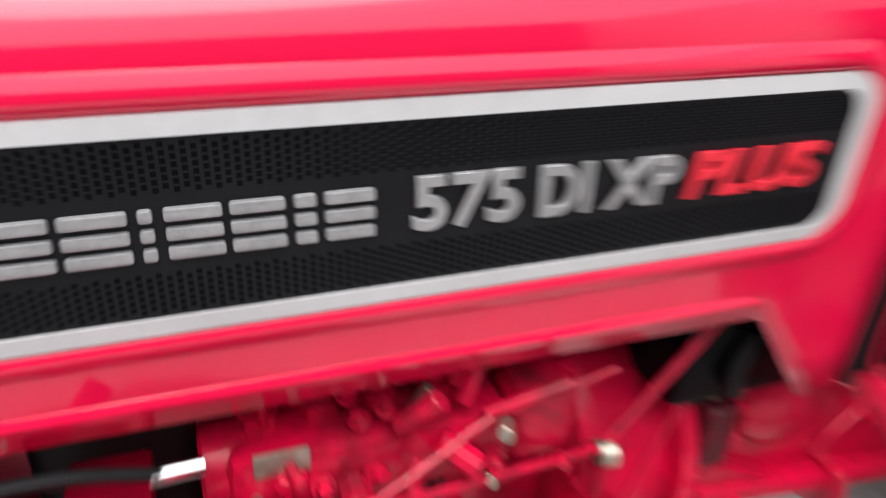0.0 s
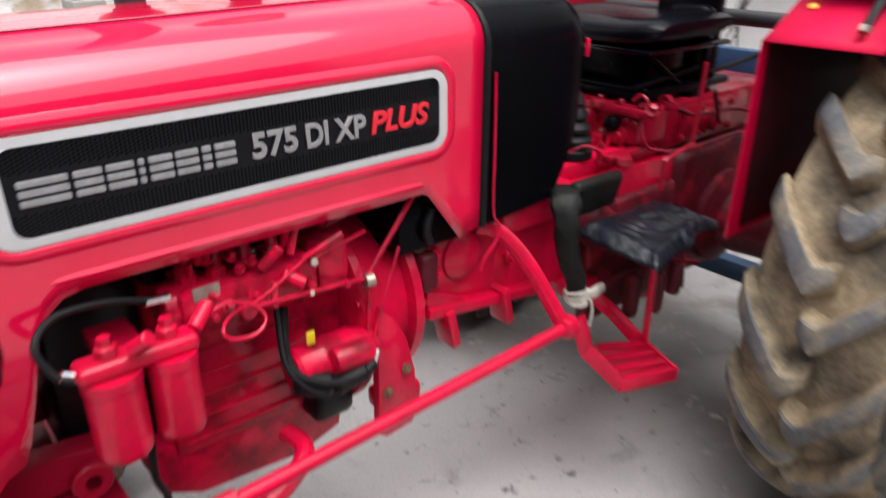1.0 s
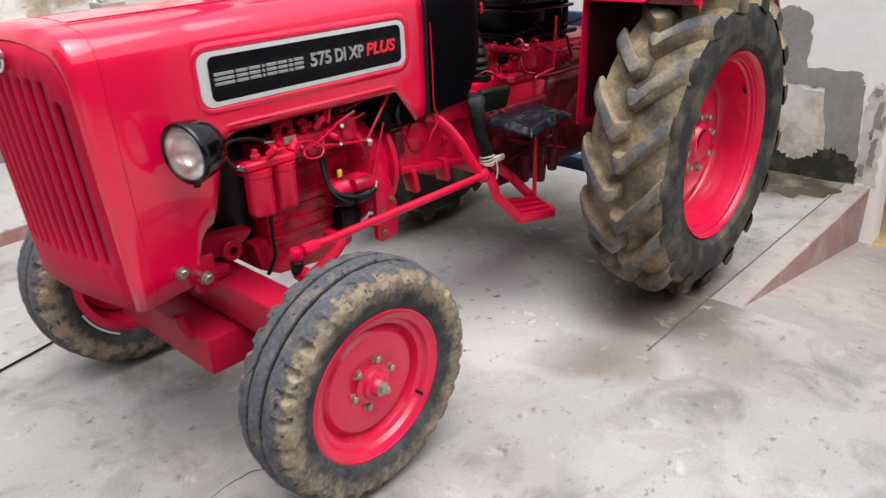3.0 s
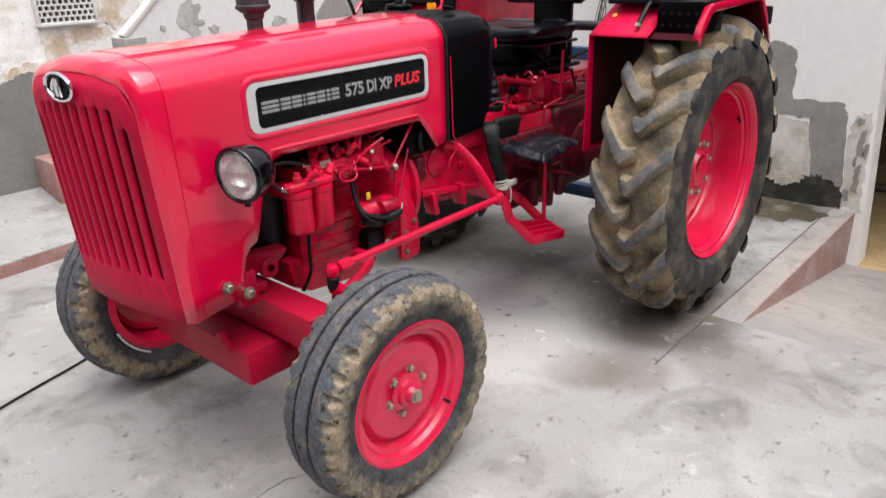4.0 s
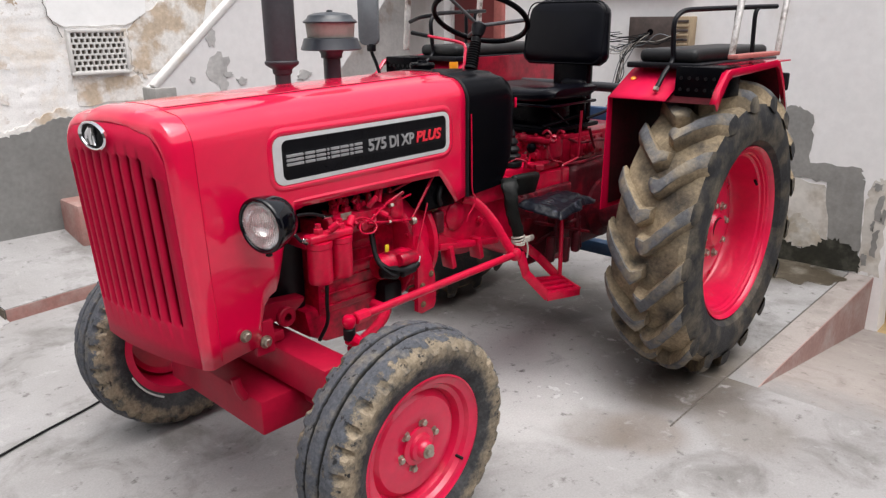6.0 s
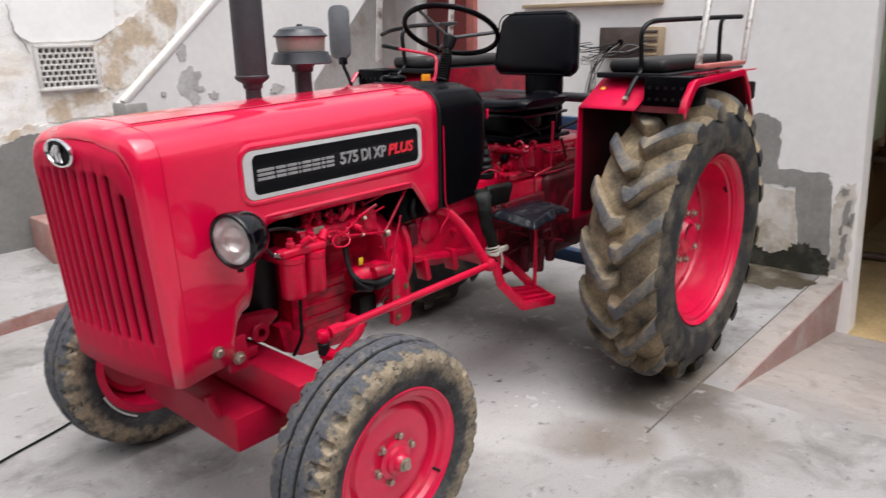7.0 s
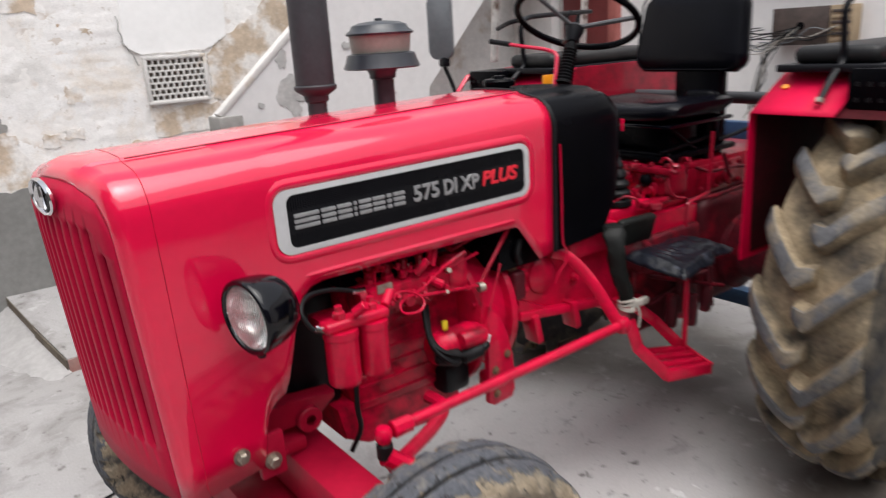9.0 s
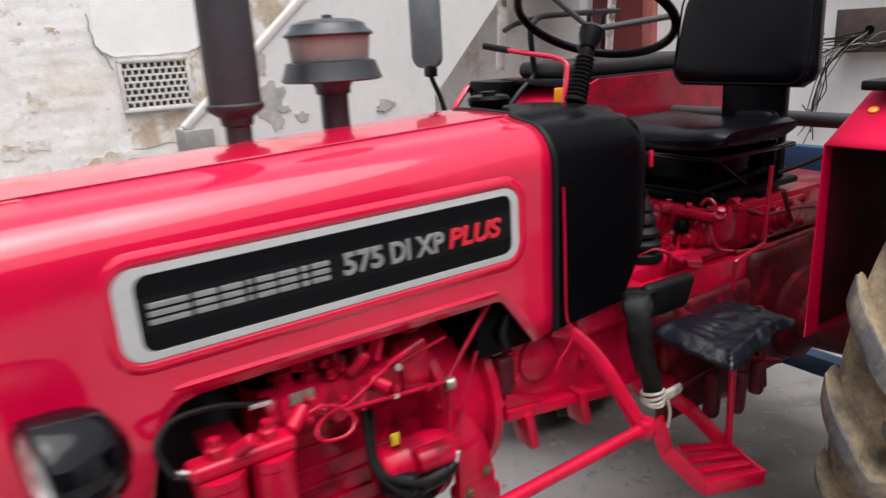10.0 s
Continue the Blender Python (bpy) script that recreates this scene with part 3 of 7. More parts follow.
    bm = bmesh.new()
    slab(bm, [(-0.06, -0.001), (WALL_X, -0.003), (WALL_X, DROP - 0.02), (-0.06, -0.012)], 0.006, Matrix.Translation((0, -1.147, 0)) @ SIDE)
    part("kerb_face", bm, KERB_PINK, kerb, "red-washed kerb side", smooth=0)


def make_walls():
    # back wall with a doorway beside the ramp
    bm = bmesh.new()
    slab(bm, [(1.237, -0.6), (1.021, 3.4), (-SIDE_Y - 0.3, 3.4), (-SIDE_Y - 0.3, -0.6)], 0.20, Matrix.Translation((WALL_X + 0.20, 0, 0)) @ FRONT)   # its corner leans a little
    box(bm, (WALL_X + 0.003, -3.2, 2.35), (WALL_X + 0.197, -1.0, 3.4))
    box(bm, (WALL_X, -8, -0.6), (WALL_X + 0.20, -3.2, 3.4))
    structure(part("wall_back", bm, WHITEWASH, smooth=0), "white-painted plaster wall with grey cement repairs", "wall")
    # cement repairs on the back wall, a few millimetres proud
    rnd = random.Random(4)

    def patch(name, outline, mat, label, depth=0.006, jag=0.012, steps=7):
        pts = []
        n = len(outline)
        for i in range(n):
            (y0, z0), (y1, z1) = outline[i], outline[(i + 1) % n]
            for k in range(steps):
                t = k / steps
                pts.append((-(y0 + (y1 - y0) * t + rnd.uniform(-jag, jag)), z0 + (z1 - z0) * t + rnd.uniform(-jag, jag)))
        b = bmesh.new()
        slab(b, pts, depth, Matrix.Translation((WALL_X + 0.002, 0, 0)) @ FRONT)
        structure(part(name, b, mat, smooth=0), label, "wall patch")

    patch("cement_patch", [(-0.30, 0.72), (-0.32, 0.98), (-0.536, 1.052), (-0.652, 0.995), (-0.672, 0.690), (-0.97, 0.690), (-1.01, 0.60), (-1.045, 0.12), (-1.05, 0.05), (-0.86, 0.05), (-0.80, 0.57), (-0.545, 0.575), (0.0, 0.58), (0.0, 0.72)],
          CEMENT, "grey cement repair on the white wall", jag=0.011)
    patch("bare_patch", [(-0.1, 0.10), (-0.1, 0.60), (-0.795, 0.56), (-0.855, 0.10)], FLAKED_WHITE, "peeling old plaster on the wall", depth=0.004, jag=0.018)
    patch("bare_patch", [(-1.05, 0.02), (-1.035, 0.50), (-1.06, 0.62), (-1.145, 0.64), (-1.165, 0.30), (-1.175, 0.0)], FLAKED_WHITE, "flaking plaster at the wall corner", depth=0.004)
    for y, z, w, h in ((-1.112, 0.45, 0.022, 0.085), (-1.12, 0.22, 0.020, 0.09), (-1.09, 0.58, 0.028, 0.020), (-1.095, 0.33, 0.012, 0.03), (-1.145, 0.40, 0.012, 0.05), (-1.075, 0.10, 0.016, 0.04)):
        patch("cement_patch", [(y - w, z - h), (y - w * 0.7, z + h * 0.2), (y - w * 0.9, z + h), (y + w * 0.6, z + h * 0.9), (y + w, z), (y + w * 0.5, z - h)], CEMENT, "grey cement showing through flaked plaster", depth=0.0068, jag=0.007, steps=3)
    patch("damp_stain", [(0.3, 0.0), (0.3, 0.12), (-0.40, 0.13), (-0.55, 0.16), (-0.66, 0.105), (-0.76, 0.12), (-0.83, 0.19), (-0.93, 0.205), (-1.02, 0.16), (-1.06, 0.05), (-1.06, 0.0)], DAMP, "dark mossy damp at the foot of the wall", depth=0.009, jag=0.016, steps=8)
    patch("water_stain", [(-0.1, 0.10), (-0.1, 0.30), (-0.40, 0.34), (-0.55, 0.27), (-0.66, 0.33), (-0.78, 0.24), (-0.84, 0.12)], STAINED, "brownish water stain on the old plaster", depth=0.0056, jag=0.022, steps=7)
    # side wall of whitewashed brick
    bm = bmesh.new()
    box(bm, (-9, SIDE_Y + 0.0062, -0.5), (WALL_X, SIDE_Y + 0.25, 3.4))
    structure(part("wall_side", bm, OLD_BRICK, smooth=0), "old whitewashed brick wall with peeling plaster", "wall")

    def cover(name, outline, mat, label, depth, jag=0.02, steps=8):
        pts = []
        n = len(outline)
        for i in range(n):
            (x0, z0), (x1, z1) = outline[i], outline[(i + 1) % n]
            for k in range(steps):
                t = k / steps
                pts.append((x0 + (x1 - x0) * t + rnd.uniform(-jag, jag), z0 + (z1 - z0) * t + rnd.uniform(-jag, jag)))
        b = bmesh.new()
        slab(b, pts, depth, Matrix.Translation((0, SIDE_Y + 0.012, 0)) @ SIDE)
        structure(part(name, b, mat, smooth=0), label, "wall patch")

    cover("plaster_patch", [(-1.36, 1.63), (-1.35, 1.80), (-1.31, 2.5), (-0.62, 2.5), (-0.68, 1.95), (-0.71, 1.66), (-0.80, 1.60), (-0.86, 1.575), (-1.27, 1.57)], SMOOTH_WHITE, "smooth white plaster patch above the vent", 0.019, 0.006, 5)
    cover("clay_patch", [(-0.86, 1.30), (-0.84, 1.56), (-0.72, 1.66), (-0.45, 1.80), (-0.35, 2.1), (-0.15, 2.0), (-0.30, 1.55), (-0.60, 1.25), (-0.78, 1.22)], TAN, "bare tan clay plaster on the old wall", 0.0120)
    cover("clay_patch", [(-1.27, 1.24), (-0.80, 1.235), (-0.76, 1.06), (-1.24, 1.05)], TAN, "bare tan clay plaster below the vent", 0.0124)
    cover("cement_dado", [(-4.5, 0.0), (-4.5, 0.84), (-2.2, 0.84), (-1.9, 0.865), (-1.775, 0.885), (-1.6, 0.92), (-1.4, 0.985), (-1.15, 1.0), (-0.4, 1.0), (-0.4, 0.0)], DADO, "grey cement dado along the old wall", 0.030, 0.010, 10)
    cover("clay_patch", [(-2.6, 0.83), (-2.2, 0.90), (-1.95, 0.93), (-1.75, 0.93), (-1.6, 0.965), (-1.38, 1.04), (-1.25, 1.04), (-1.25, 0.96), (-1.6, 0.88), (-2.1, 0.80)], TAN, "tan clay showing above the dado", 0.0128, 0.016, 8)
    cover("clay_patch", [(-2.22, 1.02), (-2.16, 1.20), (-2.05, 1.15), (-1.98, 1.0), (-2.04, 0.90), (-2.15, 0.88)], TAN, "tan clay hole in the plaster", 0.0132, 0.02, 5)
    cover("cement_patch", [(-2.35, 1.18), (-2.3, 1.29), (-2.1, 1.28), (-2.06, 1.19), (-2.2, 1.14)], CEMENT, "grey cement patch on the old wall", 0.0136, 0.015, 5)
    for x, z, a, b2 in ((-1.665, 1.36, 0.055, 0.05), (-1.72, 1.135, 0.05, 0.03), (-1.845, 1.11, 0.045, 0.04), (-0.70, 1.62, 0.06, 0.06), (-2.5, 1.55, 0.10, 0.05), (-1.55, 1.72, 0.03, 0.02), (-1.9, 1.9, 0.12, 0.07)):
        cover("clay_patch", [(x - a, z - b2), (x - a, z + b2), (x + a, z + b2 * 0.6), (x + a * 0.8, z - b2)], TAN, "small tan chip in the whitewash", 0.0116, 0.014, 5)
    bm = bmesh.new()
    tube(bm, [(-1.375, SIDE_Y - 0.008, 1.80), (-1.366, SIDE_Y - 0.008, 1.76), (-1.374, SIDE_Y - 0.008, 1.715), (-1.358, SIDE_Y - 0.008, 1.68), (-1.36, SIDE_Y - 0.008, 1.64), (-1.338, SIDE_Y - 0.008, 1.61), (-1.33, SIDE_Y - 0.008, 1.585), (-1.308, SIDE_Y - 0.007, 1.572), (-1.302, SIDE_Y - 0.006, 1.54), (-1.285, SIDE_Y - 0.005, 1.50)], 0.0022, 5, 1)
    structure(part("wall_crack", bm, DAMP), "dark crack beside the vent", "crack")
    # unseen walls added to close the yard; height and dark tone cut side light
    structure(part("wall_yard_front", boxed((-7.25, -8, -0.5), (-7, SIDE_Y + 0.25, 3.6), bevel=0), YARD_WALL, smooth=0), "unseen plain dark wall added to close the yard and limit side light", "wall")
    structure(part("wall_yard_near", boxed((-9.25, -6.25, -0.6), (WALL_X + 0.25, -6, 3.6), bevel=0), YARD_WALL, smooth=0), "unseen plain dark wall added to close the yard and limit side light", "wall")


def make_stairs():
    st = structure(new("stairs"), "white plastered outdoor staircase with a sloping parapet", "stairs")
    slope, x0, z0 = 0.87, -1.236, 1.23
    top = 1.88
    bm = bmesh.new()
    slab(bm, [(x0, 0), (0.12, 0), (0.12, 1.27), (top, 1.27 + (top - 0.12) * 1.06), (top, z0 + (top - x0) * slope), (x0, z0)], 0.12, Matrix.Translation((0, 2.06, 0)) @ SIDE)
    part("parapet", bm, STAIR_WHITE, st, smooth=0)
    bm = bmesh.new()
    ang = math.degrees(math.atan(slope))
    box(bm, (0, -0.068, -0.006), ((top - x0) / math.cos(radians(ang)), 0.0, 0.028), pose(x0 + 0.01, 2.0, z0, 0, -ang, 0), bevel=0.008)
    part("coping", bm, LIME, st, "worn white coping")
    rnd = random.Random(17)
    for lift, (cx, cz, w, h) in enumerate(((-0.83, 1.33, 0.075, 0.085), (-0.80, 1.235, 0.028, 0.05), (-0.855, 1.50, 0.028, 0.05), (-0.668, 1.24, 0.035, 0.022), (-0.76, 1.285, 0.03, 0.014), (-1.0, 1.27, 0.02, 0.012), (-0.45, 1.55, 0.03, 0.02), (0.6, 1.9, 0.07, 0.05), (-0.2, 1.25, 0.05, 0.03))):
        b = bmesh.new()
        pts = []
        for k in range(22):
            a = 2 * math.pi * k / 22
            s = 1 + 0.55 * noise.noise(Vector((math.cos(a) * 1.7 + cx * 11, math.sin(a) * 1.7 + cz * 7, 2))) + rnd.uniform(-0.13, 0.13)
            pts.append((cx + w * s * math.cos(a), cz + h * s * math.sin(a)))
        slab(b, pts, 0.003 + 0.0009 * lift, Matrix.Translation((0, 1.9405, 0)) @ SIDE)
        part("peeled_patch", b, PEELED, st, "grey cement where the paint has peeled", smooth=0)
    part("end_block", boxed((x0 - 0.012, 1.915, z0 - 0.11), (x0 + 0.12, 2.075, z0 + 0.004), bevel=0.008), CEMENT, st, "grey cement block")
    bm = bmesh.new()
    v = [bm.verts.new((x, y, z)) for y in (2.06, SIDE_Y) for x, z in ((0.12, 1.27), (top, 1.27 + (top - 0.12) * 1.06), (top, 1.6 + (top - 0.12) * 1.06), (0.12, 1.6))]
    for f in ((0, 1, 2, 3), (7, 6, 5, 4), (0, 4, 5, 1), (1, 5, 6, 2), (2, 6, 7, 3), (3, 7, 4, 0)):
        bm.faces.new([v[i] for i in f])
    part("flight", bm, CEMENT, st, "grey sloping underside", smooth=0)
    part("step", boxed((-1.475, 2.74, 0.0), (0.1, SIDE_Y, 0.452), bevel=0.014), KERB_RED, st, "red-washed first step")
    bm = bmesh.new()
    ends = [(-2.125, 2.205, 0.075), (-2.20, 2.6, 0.160), (-2.27, SIDE_Y, 0.245), (0.1, SIDE_Y, 0.245), (0.1, 2.415, 0.105)]
    topv = [bm.verts.new(p) for p in ends]
    low = [bm.verts.new((x, y, -0.02)) for x, y, z in ends]
    bm.faces.new(topv)
    for k in range(5):
        bm.faces.new((low[k], low[(k + 1) % 5], topv[(k + 1) % 5], topv[k]))
    plat = structure(part("platform", bm, CONCRETE, smooth=0), "low concrete platform with a red-washed edge", "platform")
    bm = bmesh.new()
    slab(bm, [(0, 0), (2.226, 0), (2.226, 0.098), (0, 0.070)], 0.007, pose(-2.125, 2.2045, 0, 0, 0, math.degrees(math.atan2(0.21, 2.225))) @ SIDE)
    part("platform_edge", bm, KERB_RED, plat, "red-washed edge", smooth=0)
    # brown broken end of the platform, with a shallow cement fillet smeared against it
    bm = bmesh.new()
    for (x0, y0, z0), (x1, y1, z1) in zip(ends[:2], ends[1:3]):
        v = [bm.verts.new(p) for p in ((x0 - 0.004, y0, -0.02), (x1 - 0.004, y1, -0.02), (x1 - 0.004, y1, z1 - 0.004), (x0 - 0.004, y0, z0 - 0.004))]
        bm.faces.new(v)
    thick(part("platform_end", bm, DAMP_BROWN, plat, "brown broken end face", smooth=0), 0.006)
    bm = bmesh.new()
    inner = [(-2.118, 2.185, 0.004), (-2.132, 2.24, 0.030), (-2.155, 2.35, 0.052), (-2.203, 2.6, 0.104), (-2.274, SIDE_Y, 0.188)]
    outer = [(-2.15, 2.165, 0.002), (-2.215, 2.15, 0.002), (-2.285, 2.27, 0.002), (-2.37, 2.5, 0.002), (-2.56, SIDE_Y, 0.002)]
    rows = []
    for t in range(5):
        row = []
        for a, b in zip(smooth_path(inner, 6), smooth_path(outer, 6)):
            p = a.lerp(b, t / 4)
            if t == 4:
                p += Vector((noise.noise(p * 19), noise.noise(p * 23 + Vector((3, 3, 3))), 0)) * 0.025
                p.z = -0.004
            row.append(p)
        rows.append(row)
    skin(bm, rows)
    part("cement_fillet", bm, SMEARED, plat, "smeared pale cement fillet")


def make_doorway():
    y0, left = -1.150, -0.765
    structure(part("inner_floor", boxed((WALL_X, -4.2, DROP - 0.2), (5.6, left, DROP - 0.004), bevel=0), DIRT_FLOOR, smooth=0), "yellow-brown earthen floor of a dark room", "floor")
    structure(part("inner_wall_side", boxed((WALL_X + 0.20, left, DROP - 0.2), (5.75, left + 0.12, 2.5), bevel=0), OCHRE, smooth=0), "ochre plaster wall of the dark room", "wall")
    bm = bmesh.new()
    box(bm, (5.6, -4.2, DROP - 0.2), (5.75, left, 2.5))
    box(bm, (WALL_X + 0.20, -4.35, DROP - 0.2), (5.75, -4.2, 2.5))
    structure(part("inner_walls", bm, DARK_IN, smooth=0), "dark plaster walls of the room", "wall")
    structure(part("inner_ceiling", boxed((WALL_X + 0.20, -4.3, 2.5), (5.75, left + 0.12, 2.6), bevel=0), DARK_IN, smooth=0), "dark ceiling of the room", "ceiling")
    # upper half of a green split door, folded back into the room
    leaf = structure(part("door_1", boxed((WALL_X + 0.215, y0 + 0.005, 0.87), (WALL_X + 0.60, y0 + 0.045, 2.1), bevel=0.006), GREEN), "pale green half door folded back into the room", "door")
    part("edge_strip", boxed((WALL_X + 0.60, y0 - 0.002, 0.80), (WALL_X + 0.64, y0 + 0.05, 2.1), bevel=0.006), WOOD_DARK, leaf, "dark edge strip")
    part("latch", boxed((WALL_X + 0.54, y0 - 0.014, 1.26), (WALL_X + 0.64, y0 + 0.005, 1.30), bevel=0.005), BLACK_STEEL, leaf, "small black latch")
    # dark wooden door at the back of the room
    back = structure(part("door_3", boxed((5.55, -2.0, DROP), (5.598, left - 0.06, 1.75), bevel=0.006), DOOR_DARK), "black-brown wooden door at the back of the room", "door")
    for k in range(4):
        part("panel", boxed((5.53, -1.95 + 0.29 * k, DROP + 0.2), (5.549, -1.72 + 0.29 * k, 1.6), bevel=0.01), DOOR_DARK, back)
    part("threshold", boxed((5.44, -2.0, DROP - 0.004), (5.549, left - 0.03, DROP + 0.05), bevel=0.012), WOOD_DARK, back)
    shelf = thing("wall_shelf", "rough dark wooden shelf on the ochre wall", "shelf", (4.3, left, 0.40))
    part("board", boxed((0, -0.16, 0.0), (1.15, 0, 0.06), bevel=0.012), WOOD_DARK, shelf)
    for x in (0.12, 0.95):
        part("bracket", boxed((x, -0.13, -0.09), (x + 0.05, 0, 0.0), bevel=0.008), WOOD_DARK, shelf)
    bundle = bmesh.new()
    tube(bundle, [(4.55, left - 0.07, 0.50), (4.9, left - 0.09, 0.515), (5.35, left - 0.07, 0.52)], 0.05, 12)
    tagged(part("cloth_roll", bundle, WOOD_DARK), "dark brown roll lying on the wooden shelf", "roll")
    bm = bmesh.new()
    rod(bm, (3.72, left - 0.02, DROP + 0.034), (3.84, -1.33, DROP + 0.034), 0.038, seg=12)
    tagged(part("wooden_pole", bm, WOOD_DARK), "dark wooden pole lying on the room floor", "pole")


def make_wall_fittings():
    # perforated vent block
    v = thing("wall_vent", "perforated cement vent block set in the peeling wall", "vent", (-1.067, SIDE_Y - 0.012, 1.405))
    w, h = 0.395, 0.295
    bm = bmesh.new()
    for lo, hi in (((-w / 2, -0.02, -h / 2), (w / 2, 0.03, -h / 2 + 0.020)), ((-w / 2, -0.02, h / 2 - 0.020), (w / 2, 0.03, h / 2)),
                   ((-w / 2, -0.02, -h / 2 + 0.020), (-w / 2 + 0.020, 0.03, h / 2 - 0.020)), ((w / 2 - 0.020, -0.02, -h / 2 + 0.020), (w / 2, 0.03, h / 2 - 0.020))):
        box(bm, lo, hi, bevel=0.003)
    part("frame_border", bm, LIME, v)
    rows, inner_w, inner_h = 7, w - 0.04, h - 0.04
    rh = inner_h / rows
    for r in range(rows + 1):
        z = -inner_h / 2 + r * rh
        part("bar", boxed((-inner_w / 2, -0.012, z - 0.0055), (inner_w / 2, 0.02, z + 0.0055), bevel=0.003), LIME, v)
    for r in range(rows):
        z = -inner_h / 2 + r * rh
        bm = bmesh.new()
        for k in range(10):
            x = -inner_w / 2 + inner_w * (k + (0.5 if r % 2 else 0.0)) / 9.5
            box(bm, (x - 0.006, -0.012, z), (x + 0.006, 0.018, z + rh), bevel=0.003, seg=1)
            for lift, turn in ((0.004, 45), (rh - 0.004, 45)):   # filled corners round off each hole
                box(bm, (-0.0075, -0.011, -0.0075), (0.0075, 0.017, 0.0075), pose(x, 0, z + lift, 0, turn, 0))
        tagged(part("lattice", bm, LIME, v), kind="stuff")
    part("backing", boxed((-w / 2 + 0.02, 0.018, -h / 2 + 0.02), (w / 2 - 0.02, 0.032, h / 2 - 0.02), bevel=0), DARK_IN, v, "dark hollow behind")
    # brown box with louvred side
    b = thing("meter_box", "brown metal box with a beige louvred side on the white wall", "box", (WALL_X, 0.465, 1.392))
    part("case", boxed((-0.11, -0.14, 0), (0, 0.195, 0.215), bevel=0.006), BROWN_BOX, b)
    part("side_panel", boxed((-0.10, -0.272, 0.0), (0, -0.14, 0.215), bevel=0.006), BEIGE, b, "beige louvred panel")
    for k in range(6):
        part("slat", boxed((-0.112, -0.258, 0.020 + 0.031 * k), (-0.098, -0.154, 0.037 + 0.031 * k), bevel=0.003), BROWN_BOX if k % 2 else BEIGE, b)
    bm = bmesh.new()
    lathe(bm, [(0, 0), (0.022, 0), (0.022, 0.006), (0, 0.006)], Matrix.Translation((-0.11, 0.02, 0.11)) @ FRONT, 16)
    part("cable_hole", bm, BLACK_PAINT, b, "dark cable hole")
    rnd = random.Random(11)
    hole = Vector((WALL_X - 0.112, 0.485, 1.50))
    for i in range(24):
        j = lambda r: rnd.uniform(-r, r)
        if i < 8:        # short ends sticking out sideways, hooked at the tip
            z = 1.43 + (0.03 if i % 2 else -0.05) + j(0.02)
            way = [hole, hole + Vector((-0.05 + j(0.02), 0.06 + j(0.02), -0.04 + j(0.02))), Vector((WALL_X - 0.19 + j(0.03), 0.64 + j(0.02), z)), Vector((WALL_X - 0.20 + j(0.03), 0.745 + j(0.03), z + j(0.02))), Vector((WALL_X - 0.18 + j(0.03), 0.76 + j(0.02), z + 0.02 + j(0.015))), Vector((WALL_X - 0.18, 0.70 + j(0.03), z + 0.025 + j(0.02)))]
        elif i < 19:     # a bundle sagging down the wall
            end = rnd.uniform(0.84, 1.12)
            way = [hole, hole + Vector((-0.05 + j(0.02), 0.07 + j(0.02), -0.06 + j(0.02))), Vector((WALL_X - 0.15 + j(0.03), 0.655 + j(0.035), 1.35 + j(0.04))), Vector((WALL_X - 0.12 + j(0.03), 0.70 + j(0.03), 1.22 + j(0.04))), Vector((WALL_X - 0.08 + j(0.03), 0.765 + j(0.03), 1.06 + j(0.03))), Vector((WALL_X - 0.05 + j(0.02), 0.80 + j(0.05), end))]
        else:            # a few straying across the box
            way = [Vector((WALL_X - 0.19, 0.68 + j(0.04), 1.40 + j(0.04))), Vector((WALL_X - 0.16, 0.52, 1.43 + j(0.03))), Vector((WALL_X - 0.14, 0.38 + j(0.04), 1.45 + j(0.04))), Vector((WALL_X - 0.12, 0.26 + j(0.04), 1.46 + j(0.05)))]
        bm = bmesh.new()
        tube(bm, [tuple(p) for p in way], 0.0032, 5, 5)
        tagged(part("loose_wire", bm, ROPE if i % 4 == 0 else (RUBBER if i % 2 else GREY_PLASTIC)), "loose grey electric wire hanging from the meter box", "wire", "loose wires")
    ws = part("window_sill", boxed((WALL_X - 0.06, 0.22, 1.762), (WALL_X + 0.02, 1.40, 1.790), bevel=0.006), BEIGE)
    structure(ws, "thin brown window sill on the white wall", "sill")
    d = structure(part("door_2", boxed((WALL_X - 0.03, 1.99, 0.0), (WALL_X + 0.02, 2.46, 2.05), bevel=0.006), DOOR_RED), "dark red painted door in the back wall", "door")
    part("door_frame", boxed((WALL_X - 0.05, 1.90, 0.0), (WALL_X + 0.02, 1.988, 2.1), bevel=0.006), FADED_RED, d)
    part("pilaster", boxed((WALL_X - 0.10, 2.52, 0.0), (WALL_X + 0.02, 2.78, 3.0), bevel=0.008), WHITEWASH, d)
    # cable on the floor
    bm = bmesh.new()
    tube(bm, [(-1.7, 1.12, 0.008), (-2.0, 0.98, 0.008), (-2.19, 0.90, 0.008), (-2.41, 0.835, 0.008), (-2.59, 0.773, 0.008), (-3.0, 0.62, 0.008), (-3.6, 0.5, 0.008)], 0.005, 8)
    tagged(part("power_cable", bm, RUBBER), "thin black power cable lying on the concrete floor", "cable")


make_ground()
make_walls()
make_stairs()
make_doorway()
make_wall_fittings()

# ---------------------------------------------------------------- tractor
YC = -0.07
MIRROR = Matrix.Translation((0, 2 * YC, 0)) @ Matrix.Diagonal((1, -1, 1, 1))
tractor = thing("tractor", "red farm tractor with black tank cowl and muddy tyres on concrete", "tractor", (-0.016, 0.010, 0))


